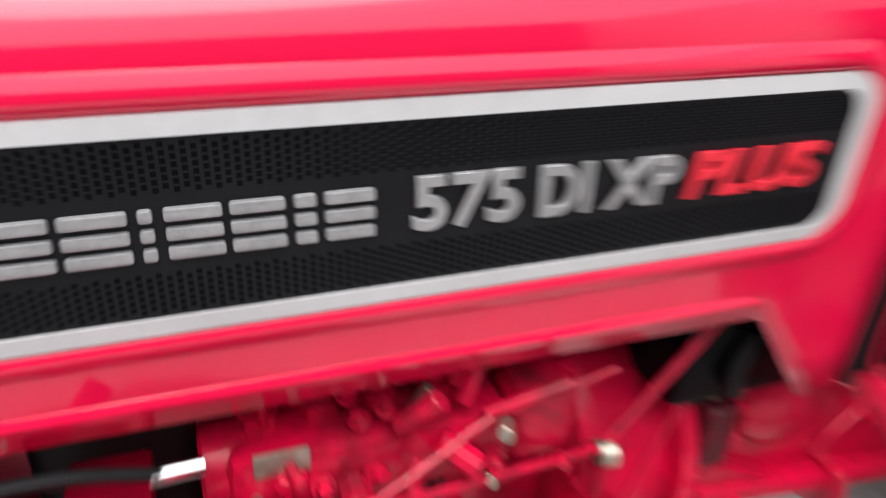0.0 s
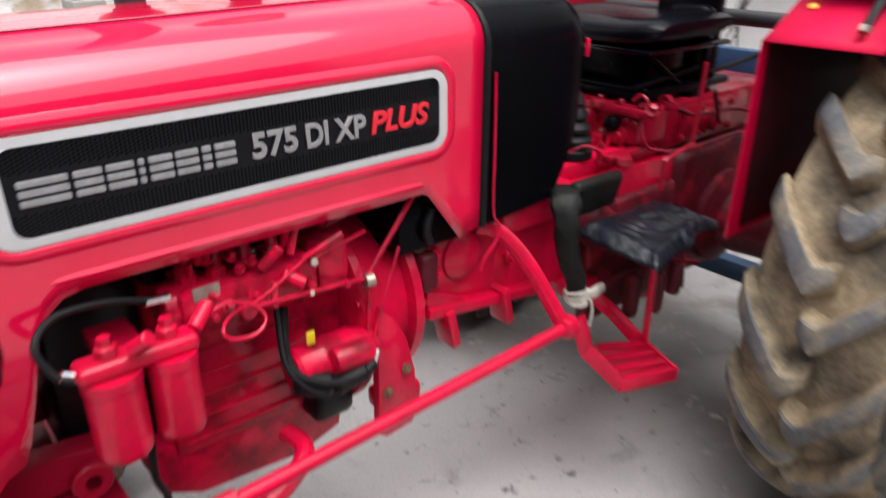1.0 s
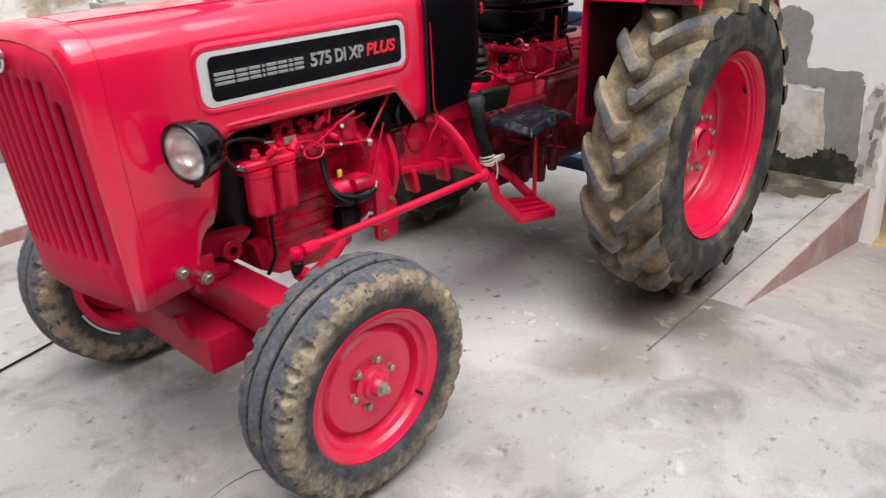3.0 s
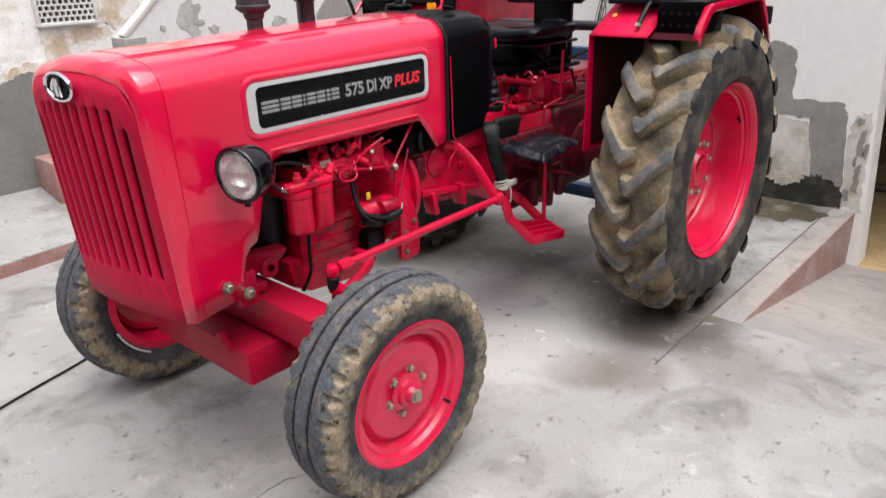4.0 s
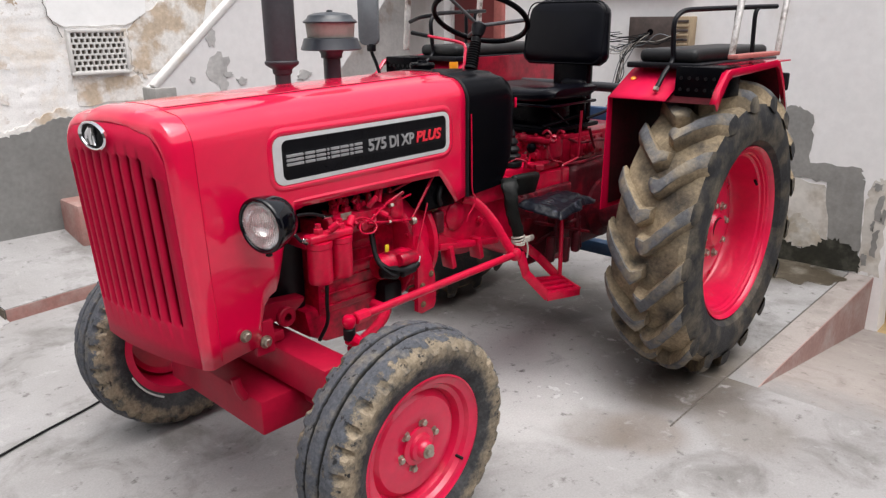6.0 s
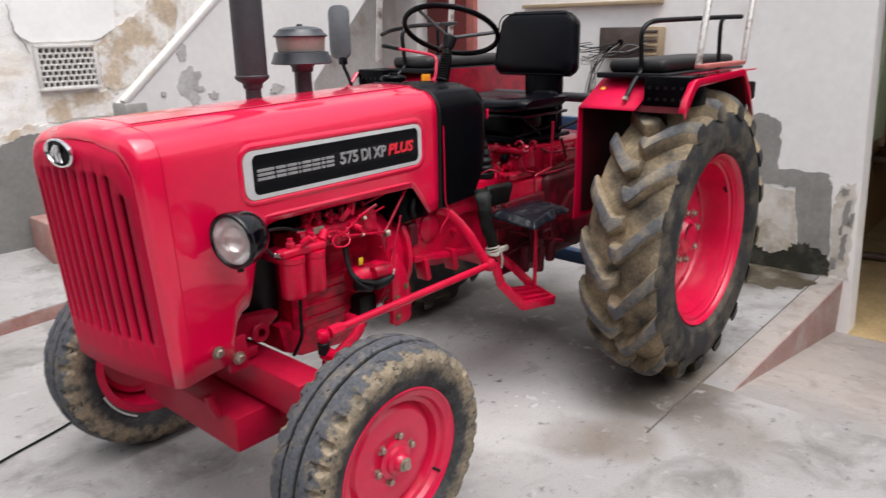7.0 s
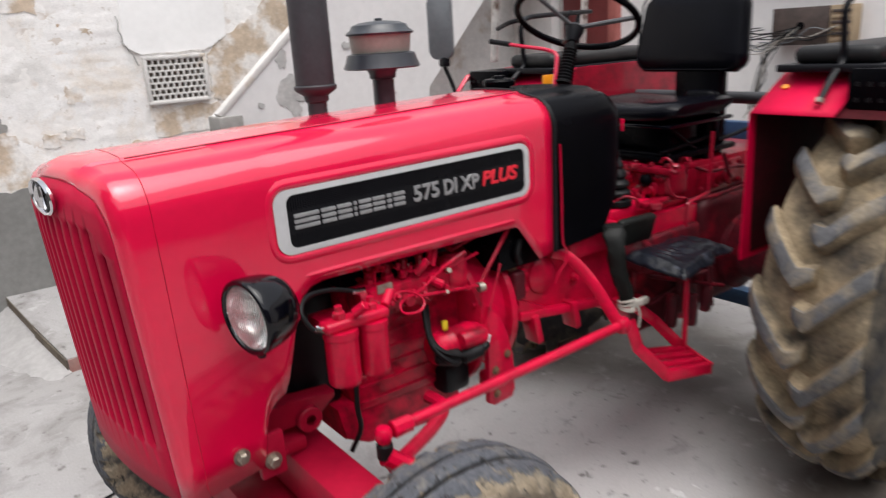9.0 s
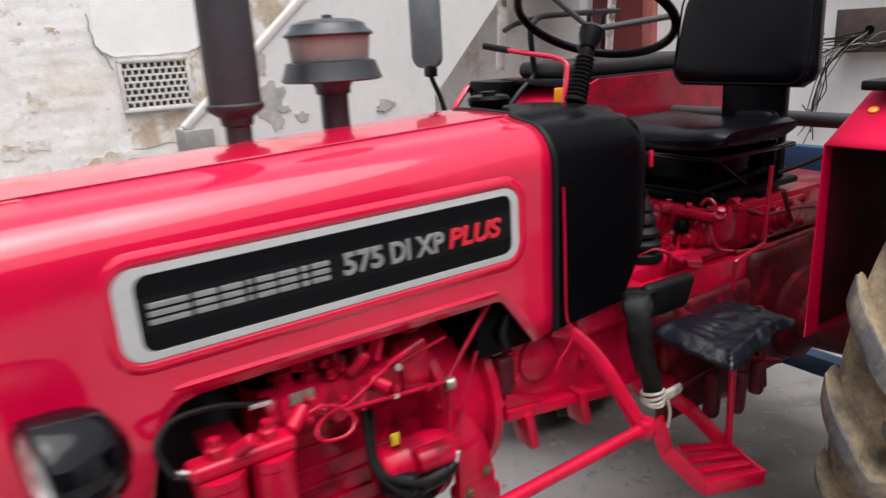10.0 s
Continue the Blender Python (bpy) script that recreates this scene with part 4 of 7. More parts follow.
def lerp_table(table, x):
    if x <= table[0][0]:
        return table[0][1]
    for (a, fa), (b, fb) in zip(table, table[1:]):
        if x <= b:
            return fa + (fb - fa) * (x - a) / (b - a) if b > a else fb
    return table[-1][1]


HOOD_LOW = [(-2.26, 0.625), (-2.17, 0.630), (-2.10, 0.636), (-2.056, 0.638), (-2.046, 0.665), (-2.036, 0.721), (-2.024, 0.763), (-2.003, 0.787), (-1.977, 0.798), (-1.962, 0.83), (-1.945, 0.89), (-1.932, 0.941),
            (-1.920, 0.985), (-1.905, 1.015), (-1.88, 1.035), (-1.85, 1.042), (-1.24, 1.042), (-1.227, 1.035), (-1.144, 0.925), (-1.09, 0.938)]


def hood_top(x):
    return 1.362 + 0.03 * (x + 2.3)


def hood_half(x):
    return lerp_table([(-2.25, 0.268), (-1.95, 0.243), (-1.0, 0.240)], x)


def hood_section(x, hw, top, low, low_side=None):
    """One half of the bonnet's cross-section from the lower edge to the middle of the top, as (y, z)."""
    r = 0.085
    zs = top - 0.012 - r
    pts = [(hw, low + (zs - low) * k / 8) for k in range(9)]
    pts += [(hw - r + r * math.cos(radians(a)), zs + r * math.sin(radians(a))) for a in (15, 30, 45, 60, 75, 90)]
    y1 = hw - r
    pts += [(0.112 if y1 > 0.113 else y1 * 0.8, top - 0.004), (0.104 if y1 > 0.113 else y1 * 0.75, top + 0.002), (0.05, top + 0.004), (0.0, top + 0.005)]
    return pts


def rake(x, z):
    return 0.06 * (1.24 - z) * max(0.0, min(1.0, (-2.16 - x) / 0.1))


def make_hood():
    bm = bmesh.new()
    xs = sorted({-1.09, -1.12, -1.17, -1.2, -1.3, -1.4, -1.5, -1.6, -1.7, -1.8, -1.985, -2.03, -2.12, -2.16, -2.2, -2.25, *(x for x, z in HOOD_LOW if x > -2.2)}, reverse=True)
    secs = []
    for x in xs:
        hw, top = hood_half(x), hood_top(x)
        half = hood_section(x, hw, top, lerp_table(HOOD_LOW, x))
        full = [(-y, z) for y, z in half] + [(y, z) for y, z in half[-2::-1]]
        secs.append([(x + rake(x, z), YC + y, z) for y, z in full])
    for a in (22, 45, 66, 82, 90):
        s, c = math.sin(radians(a)), math.cos(radians(a))
        x = -2.25 - 0.060 * s
        hw, top = 0.240 + 0.028 * c, hood_top(x) - 0.04 * (1 - c)
        half = hood_section(x, hw, top, 0.625)
        full = [(-y, z) for y, z in half] + [(y, z) for y, z in half[-2::-1]]
        secs.append([(x + rake(x, z) - 0.13 * y * s, YC + y, z) for y, z in full])
    skin(bm, secs)
    hood = thick(part("bonnet", bm, RED, tractor, "glossy red bonnet", smooth=28))
    # front plate with ten upright slots
    bm = bmesh.new()
    ys = [-0.240]
    for i in range(10):
        c = -0.1850 + 0.0455 * i
        ys += [c - 0.0122, c, c + 0.0122]
    ys.append(0.240)
    zs = [0.625, 0.68, 0.745, 0.757, 0.85, 1.0, 1.188, 1.2, 1.296, 1.326, 1.4, 1.5]
    grid = []
    for z in zs:
        row = []
        f = max(0.0, (z - 1.2) / 0.3)
        for y in ys:
            over = max(0.0, abs(y) - 0.155)
            curve = 1.2245 + math.sqrt(max(0.0, 0.085 ** 2 - over ** 2)) if over > 0 else lerp_table([(0.0, 1.3265), (0.104, 1.3235), (0.112, 1.3175), (0.155, 1.3095)], abs(y))
            zz = z if f == 0 else 1.2 + (curve - 1.2) * f
            x = -2.31 - 0.022 * (1 - (y / 0.24) ** 2) * (1 - f * f)
            row.append(bm.verts.new((x + rake(-2.31, zz) - 0.13 * y, YC + y, zz)))
        grid.append(row)
    for j in range(len(zs) - 1):
        for i in range(len(ys) - 1):
            slot = i % 3 != 0
            outer = i in (1, 2, 28, 29)
            if slot and 0.745 <= zs[j] and zs[j + 1] <= (1.2 if outer else 1.326):
                continue
            bm.faces.new((grid[j][i], grid[j][i + 1], grid[j + 1][i + 1], grid[j + 1][i]))
    # the slots' ends are rounded: small webs across their corners
    for i in range(1, 30, 3):
        for j, k in ((2, 3), (7, 6) if i in (1, 28) else (9, 8)):
            bm.faces.new((grid[j][i], grid[j][i + 1], grid[k][i]))
            bm.faces.new((grid[j][i + 1], grid[j][i + 2], grid[k][i + 2]))
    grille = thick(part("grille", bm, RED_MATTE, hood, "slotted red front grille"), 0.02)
    grille.modifiers["thickness"].use_rim = True
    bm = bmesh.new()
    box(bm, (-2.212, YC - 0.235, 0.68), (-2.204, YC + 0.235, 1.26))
    part("grille_backing", bm, GRILLE_IN, hood, "dark red plate behind the grille slots", smooth=0)
    # seams, lips and bolts
    for sgn, m in ((1, I4), (-1, MIRROR)):
        bm = bmesh.new()
        pts = [(x + 0.006 * (x < -1.9), YC - hood_half(x) + 0.0055 + 0.010 * max(0.0, min(1.0, (-1.89 - x) / 0.05)), z + 0.020) for x, z in HOOD_LOW if -1.86 < x < -1.23]
        pts = pts[:1] + [(-1.6, YC - hood_half(-1.6) + 0.0055, pts[0][2])] + pts[1:]
        pts = [(-1.93, pts[0][1] + 0.016, pts[0][2] - 0.010), (-1.90, pts[0][1] + 0.006, pts[0][2] - 0.002)] + pts[:-1] + [(-1.275, pts[-1][1], pts[-1][2]), (-1.245, pts[-1][1] + 0.006, pts[-1][2] - 0.001), (-1.22, pts[-1][1] + 0.016, pts[-1][2] - 0.004)]
        tube(bm, [tuple(m @ Vector(p)) for p in pts], 0.009, 8, 3)
        part("lip", bm, RED, hood)
        bm = bmesh.new()
        x = -2.205
        sec = [(y, z) for y, z in hood_section(x, hood_half(x), hood_top(x), 0.64)]
        tube(bm, [tuple(m @ Vector((x + rake(x, z), YC - y - (0.0005 if k < 12 else 0), z + (0.0005 if k > 9 else 0)))) for k, (y, z) in enumerate(sec)], 0.0010, 6, 1)
        part("panel_seam", bm, RED_DULL, hood, "thin dark panel seam")
        bm = bmesh.new()
        bolt(bm, m @ Vector((-2.106, YC - 0.262, 0.694)), (m.to_3x3() @ Vector((0, -1, 0))), 0.013, 0.016)
        part("bolt", bm, STEEL, hood, "zinc bolt")
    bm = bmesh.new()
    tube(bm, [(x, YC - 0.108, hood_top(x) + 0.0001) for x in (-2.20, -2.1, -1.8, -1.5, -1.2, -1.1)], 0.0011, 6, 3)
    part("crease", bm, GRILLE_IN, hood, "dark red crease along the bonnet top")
    # emblem
    bm = bmesh.new()
    m = Matrix.Translation((-2.340, YC + 0.035, 1.291)) @ pose(0, 0, 0, 0, -5, 7) @ FRONT @ Matrix.Diagonal((1.45, 0.86, 1, 1))
    lathe(bm, [(0.038, 0.0), (0.047, 0.0), (0.048, 0.006), (0.045, 0.010), (0.041, 0.008), (0.039, 0.003)], m, 40)
    badge = part("badge", bm, CHROME, hood, "oval chrome badge")
    bm = bmesh.new()
    lathe(bm, [(0, 0.0), (0.041, 0.0), (0.041, 0.004), (0, 0.005)], m, 32)
    part("badge_field", bm, BLACK_PAINT, badge, "dark oval field")
    for k in (-1, 0, 1):
        bm = bmesh.new()
        tube(bm, [tuple(m @ Vector((0.010 * k - 0.006, -0.028, 0.006))), tuple(m @ Vector((0.013 * k - 0.004, 0.0, 0.008))), tuple(m @ Vector((0.004 * k + 0.004, 0.028, 0.006)))], 0.0055, 8, 5)
        part("badge_stroke", bm, CHROME, badge)
    # decal panels
    for sgn, m in ((1, I4), (-1, MIRROR)):
        base = m @ Matrix.Translation((-1.568, YC - 0.2425, 1.197)) @ SIDE @ pose(0, 0, 0, 0, 0, 0.7)
        w, h = 0.764, 0.1475
        bm = bmesh.new()
        outer, inner = rounded(w, h, 0.034), rounded(w - 0.049, h - 0.026, 0.020, cx=0.0055)
        rows = []
        for ring, z in ((outer, 0.0), (outer, 0.004), (inner, 0.005), (inner, 0.001)):
            rows.append([bm.verts.new(base @ Vector((x, y, z))) for x, y in ring])
        n = len(outer)
        for a, b in zip(rows, rows[1:]):
            for k in range(n):
                bm.faces.new((a[k], a[(k + 1) % n], b[(k + 1) % n], b[k]))
        trim = part("name_panel", bm, SILVER, hood, "silver-framed black name panel")
        bm = bmesh.new()
        slab(bm, inner, 0.003, base)
        part("panel_film", bm, DECAL, trim, "black mesh-printed film", smooth=0)
        bm = bmesh.new()
        for k in range(118):
            x = -w / 2 + 0.036 + k * (w - 0.062) / 117
            for row in range(6):
                for half in (-1, 1):
                    y = half * (0.030 + 0.0052 * row) - (0.0026 if k % 2 else 0.0)
                    if abs(y) < 0.058:
                        box(bm, (x - 0.0017, y - 0.0017, 0.0028), (x + 0.0017, y + 0.0017, 0.0033), base)
        tagged(part("film_mesh", bm, BLACK_PAINT, trim, "fine dark mesh print", smooth=0), kind="stuff")
        # pressed recess round the panel
        bm = bmesh.new()
        rows = []
        for grow, z in ((0.001, 0.0005), (0.005, 0.0042), (0.010, 0.0050), (0.016, 0.0035), (0.024, -0.001)):
            rows.append([bm.verts.new(base @ Vector((x, y, z))) for x, y in rounded(w + 2 * grow, h + 2 * grow, 0.034 + grow)])
        for a, b in zip(rows, rows[1:]):
            for k in range(n):
                bm.faces.new((a[k], a[(k + 1) % n], b[(k + 1) % n], b[k]))
        part("panel_rim", bm, RED, trim, "raised red rim", smooth=60)
        if sgn < 0:
            continue

        # the maker's mark as plain bars
        for x0, x1 in ((-0.337, -0.275), (-0.269, -0.232), (-0.2275, -0.190), (-0.1845, -0.176), (-0.170, -0.136), (-0.132, -0.098), (-0.0925, -0.0785), (-0.073, -0.040)):
            for at in (-0.018, -0.005, 0.008):
                bm = bmesh.new()
                slab(bm, rounded(x1 - x0, 0.0085, 0.0022, 3, (x0 + x1) / 2, at + 0.00425), 0.0045, base @ Matrix.Translation((0, 0, 0.003)), bevel=0.0012)
                part("raised_bar", bm, LETTER, trim)
        for text, x0, x1, tall, mat, shear in (("575", -0.014, 0.065, 0.041, LETTER, 0.0), ("DI", 0.081, 0.122, 0.040, LETTER, 0.0), ("XP", 0.134, 0.197, 0.039, LETTER, 0.0), ("PLUS", 0.207, 0.336, 0.039, DECAL_RED, 0.22)):
            cu = bpy.data.curves.new("letters", "FONT")
            cu.body, cu.size, cu.extrude, cu.shear, cu.offset, cu.bevel_depth = text, 0.055, 0.0016, shear, 0.0010, 0.0006
            tmp = new("letters", cu)
            bpy.context.view_layer.update()
            me = bpy.data.meshes.new_from_object(tmp)
            bpy.data.objects.remove(tmp)
            me.materials.clear()
            me.materials.append(mat)
            ob = new("letters", me)
            lx, hx = min(v.co.x for v in me.vertices), max(v.co.x for v in me.vertices)
            ly, hy = min(v.co.y for v in me.vertices), max(v.co.y for v in me.vertices)
            me.transform(base @ Matrix.Translation((x0, -0.0195, 0.0055)) @ Matrix.Diagonal(((x1 - x0) / (hx - lx), tall / (hy - ly), 1, 1)) @ Matrix.Translation((-lx, -ly, 0)))
            ob.parent = trim
            ob["label"] = "red model letters" if text == "PLUS" else "silver model letters"
    return hood


def make_cowl():
    """The black tank cowl behind the bonnet."""
    low = [(-1.075, 0.93), (-0.86, 0.945), (-0.80, 1.04), (-0.77, 1.11), (-0.745, 1.2)]
    bm = bmesh.new()
    secs = []
    st = [(-1.072, 0.232, 1.388), (-1.0, 0.232, 1.393), (-0.9, 0.232, 1.395), (-0.86, 0.232, 1.394), (-0.82, 0.230, 1.392)]
    for a in (20, 40, 60, 75, 90):
        s, c = math.sin(radians(a)), math.cos(radians(a))
        st.append((-0.82 + 0.085 * s, 0.17 + 0.06 * c, 1.332 + 0.06 * c))
    for x, hw, top in st:
        half = hood_section(x, hw, top, lerp_table(low, x))
        full = [(-y, z) for y, z in half] + [(y, z) for y, z in half[-2::-1]]
        secs.append([(x, YC + y, z) for y, z in full])
    rows = skin(bm, secs)
    bm.faces.new(rows[-1])
    bm.faces.new(rows[0][::-1])
    cowl = part("tank_cowl", bm, BLACK_PAINT, tractor, "black sheet-metal fuel tank cowl", smooth=40)
    bm = bmesh.new()
    sec = hood_section(0, 0.240, 1.394, 0.935)
    full = [(-y, z) for y, z in sec] + [(y, z) for y, z in sec[-2::-1]]
    tube(bm, [(-1.081, YC + y, z) for y, z in full], 0.0085, 8, 1)
    part("rubber_strip", bm, RUBBER, cowl, "black rubber edge strip")
    bm = bmesh.new()
    tube(bm, [(-1.052, YC - 0.236, 1.25), (-1.05, YC - 0.238, 1.1), (-1.047, YC - 0.238, 0.96), (-1.03, YC - 0.240, 0.925), (-1.04, YC - 0.242, 0.89), (-1.075, YC - 0.245, 0.86), (-1.085, YC - 0.245, 0.835)], 0.0032, 8)
    part("thin_pipe", bm, RED_DULL, cowl, "thin red-painted pipe")
    bm = bmesh.new()
    lathe(bm, [(0, 0), (0.035, 0), (0.035, 0.018), (0.05, 0.02), (0.052, 0.035), (0.046, 0.042), (0.02, 0.045), (0.018, 0.052), (0, 0.053)], pose(-1.004, 0.0, 1.385), 24)
    part("fuel_cap", bm, BLACK_PAINT, cowl, "black fuel filler cap")
    bm = bmesh.new()
    box(bm, (-0.738, YC - 0.205, 1.245), (-0.728, YC - 0.198, 1.285), bevel=0.002)
    part("tag", bm, RED, cowl)


def make_stacks():
    bm = bmesh.new()
    x, y = -1.578, 0.145
    lathe(bm, [(0, 1.30), (0.028, 1.30), (0.028, 1.405), (0.034, 1.41), (0.036, 1.425), (0.058, 1.44), (0.061, 1.445), (0.061, 1.452), (0.056, 1.456), (0.056, 1.98), (0.05, 2.0), (0.022, 2.01), (0.022, 2.14), (0.0, 2.14)], pose(x, y, 0), 32)
    part("exhaust_silencer", bm, EXHAUST, tractor, "dark grey exhaust silencer stack")
    x, y = -1.336, 0.162
    bm = bmesh.new()
    lathe(bm, [(0, 1.30), (0.033, 1.30), (0.033, 1.452), (0.041, 1.456), (0.041, 1.468), (0.048, 1.482), (0.112, 1.484), (0.117, 1.488), (0.110, 1.505), (0.103, 1.527), (0.088, 1.531)], pose(x, y, 0), 44)
    pre = part("air_pre_cleaner", bm, LID, tractor, "dark grey air pre-cleaner with a dusty bowl")
    bm = bmesh.new()
    lathe(bm, [(0.084, 1.518), (0.0885, 1.529), (0.093, 1.575), (0.095, 1.585), (0.086, 1.588)], pose(x, y, 0), 44)
    part("bowl", bm, CREAM, pre, "dusty brownish bowl")
    bm = bmesh.new()
    lathe(bm, [(0.092, 1.582), (0.101, 1.583), (0.103, 1.588), (0.099, 1.592), (0.090, 1.598), (0.082, 1.611), (0.060, 1.619), (0.030, 1.622), (0.012, 1.623), (0.011, 1.630), (0.0, 1.631)], pose(x, y, 0), 44)
    part("lid", bm, LID, pre, "grey dished lid")


def make_lamp(m):
    """A headlight; built on the near side, lens facing forwards."""
    c = Vector((-2.064, YC - 0.360, 1.052))
    bm = bmesh.new()
    mm = m @ Matrix.Translation(c) @ pose(0, 0, 0, 0, -3, 12) @ FRONT
    lathe(bm, [(0, -0.085), (0.03, -0.083), (0.058, -0.066), (0.068, -0.050), (0.074, -0.032), (0.078, -0.012), (0.0805, 0.008), (0.0815, 0.020), (0.080, 0.027), (0.075, 0.030), (0.070, 0.026), (0.068, 0.0)], mm, 48)
    lamp = part("headlight", bm, BLACK_GLOSS, tractor, "round black headlight with a clear ribbed lens", smooth=80)
    bm = bmesh.new()
    lathe(bm, [(0, -0.045), (0.035, -0.035), (0.062, -0.005), (0.070, 0.02)], mm, 32)
    thick(part("reflector", bm, CHROME, lamp, "chrome reflector bowl"), 0.002)
    bm = bmesh.new()
    lathe(bm, [(0.070, 0.020), (0.066, 0.026), (0.045, 0.033), (0, 0.036), ], mm, 32)
    lens = part("lens", bm, GLASS, lamp, "ribbed glass lens")
    bm = bmesh.new()
    for k in range(-9, 10):
        y = k * 0.0065
        hh = math.sqrt(max(0.0, 0.062 ** 2 - y * y))
        if hh > 0.01:
            box(bm, (y - 0.0016, -hh, 0.0165), (y + 0.0016, hh * 0.9, 0.0195), mm)
    ribs = tagged(part("lens_ribs", bm, GLASS, lamp), kind="stuff")
    ribs.visible_shadow = False
    lens.visible_shadow = False
    bm = bmesh.new()
    a = m @ (c + Vector((0.03, 0.06, -0.01)))
    rod(bm, a, m @ Vector((-2.02, YC - 0.25, 1.04)), 0.016)
    part("bracket", bm, BLACK_STEEL, lamp)
    bm = bmesh.new()
    rod(bm, m @ (c + Vector((0.0, 0, -0.075))), m @ (c + Vector((0.0, 0, -0.095))), 0.010, seg=8)
    part("lamp_screw", bm, BLACK_STEEL, lamp)


def make_front_wheel(m):
    """Built on the near side about its hub, then placed by m."""
    r_t, wide = 0.368, 0.176
    c = Vector((-1.810, YC - 0.635, 0.365))
    axle = m @ Matrix.Translation(c) @ pose(0, 0, 0, 1.5, 0, 0) @ pose(0, 0, 0, 90, 0, 0)   # local z points outwards
    bm = bmesh.new()
    h = wide / 2
    # rim and disc
    prof = [(0.20, -h + 0.01), (0.232, -h + 0.012), (0.236, -h + 0.022), (0.205, -h + 0.03), (0.200, 0.0), (0.188, 0.035), (0.192, 0.052), (0.208, 0.058), (0.214, h - 0.018), (0.236, h - 0.012), (0.238, h - 0.002), (0.232, h), (0.226, h - 0.006), (0.207, h - 0.012), (0.199, 0.062), (0.184, 0.056),
            (0.180, 0.040), (0.175, 0.030), (0.168, 0.036), (0.155, 0.048), (0.12, 0.052), (0.085, 0.053), (0.080, 0.050), (0.0, 0.050)]
    lathe(bm, prof, axle, 56)
    wheel = part("front_wheel", bm, RED_WHEEL, tractor, "red front wheel with a ribbed muddy tyre")
    bm = bmesh.new()
    lathe(bm, [(0.0, 0.045), (0.062, 0.045), (0.062, 0.058), (0.046, 0.062), (0.042, 0.072), (0.030, 0.078), (0.026, 0.092), (0.020, 0.097), (0.0, 0.098)], axle, 28)
    hub = part("hub", bm, RED_WHEEL, wheel)
    for k in range(6):
        a = radians(60 * k + 14)
        bm = bmesh.new()
        p = axle @ Vector((0.074 * math.cos(a), 0.074 * math.sin(a), 0.048))
        bolt(bm, p, axle.to_3x3() @ Vector((0, 0, 1)), 0.011, 0.016)
        part("wheel_bolt", bm, STEEL, wheel, "rusty wheel bolt")
    bm = bmesh.new()
    bolt(bm, axle @ Vector((0, 0, 0.096)), axle.to_3x3() @ Vector((0, 0, 1)), 0.015, 0.012)
    part("hub_nut", bm, STEEL, wheel)
    bm = bmesh.new()
    rod(bm, axle @ Vector((0.16, -0.11, 0.04)), axle @ Vector((0.172, -0.118, 0.085)), 0.006, 0.005, 8)
    part("valve", bm, RUBBER, wheel, "black tyre valve")
    # tyre: three ribs with ragged edges, shoulders cut into worn blocks
    prof = [(0.222, -h + 0.02), (0.234, -h + 0.004), (0.270, -h - 0.012), (0.318, -h - 0.020), (0.338, -h - 0.013), (0.348, -h - 0.003), (0.355, -h + 0.010), (0.3585, -h + 0.024), (0.361, -0.036), (0.350, -0.033), (0.350, -0.026), (0.3635, -0.022), (r_t, -0.008), (r_t, 0.008), (0.3635, 0.022),
            (0.350, 0.026), (0.350, 0.033), (0.361, 0.036), (0.3585, h - 0.024), (0.355, h - 0.010), (0.348, h + 0.003), (0.338, h + 0.013), (0.318, h + 0.020), (0.270, h + 0.012), (0.234, h - 0.004), (0.222, h - 0.02)]
    rnd = random.Random(3)
    seg = 240
    cut = [0.0] * seg
    for k in range(0, seg, 8):
        j = (k + rnd.randint(-1, 1)) % seg
        deep = rnd.uniform(0.014, 0.030)
        cut[j], cut[(j + 1) % seg], cut[(j + 2) % seg] = deep * 0.8, deep, deep * rnd.uniform(0.3, 0.9)

    def worn(i, a, r, hh):
        k = int(a / (2 * math.pi) * seg + 0.5) % seg
        rag = noise.noise(Vector((math.cos(a) * 14, math.sin(a) * 14, i * 3.1))) + 0.6 * noise.noise(Vector((math.cos(a) * 41, math.sin(a) * 41, i * 5.3)))
        if i in (4, 5, 6, 19, 20, 21):
            r -= cut[k] * (1.0 if i in (5, 20) else 0.7)
        if 4 <= i <= 21:
            r += 0.0022 * rag
        if i in (8, 9, 10, 11, 14, 15, 16, 17):
            hh += 0.0025 * noise.noise(Vector((math.cos(a) * 30, math.sin(a) * 30, i * 1.7)))
        return r, hh

    bm = bmesh.new()
    lathe(bm, prof, axle, seg, worn)
    middle = Vector((-0.016, 0.010, 0)) + axle.translation
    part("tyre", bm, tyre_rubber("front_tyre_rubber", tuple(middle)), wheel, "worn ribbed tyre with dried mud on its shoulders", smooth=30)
    return wheel


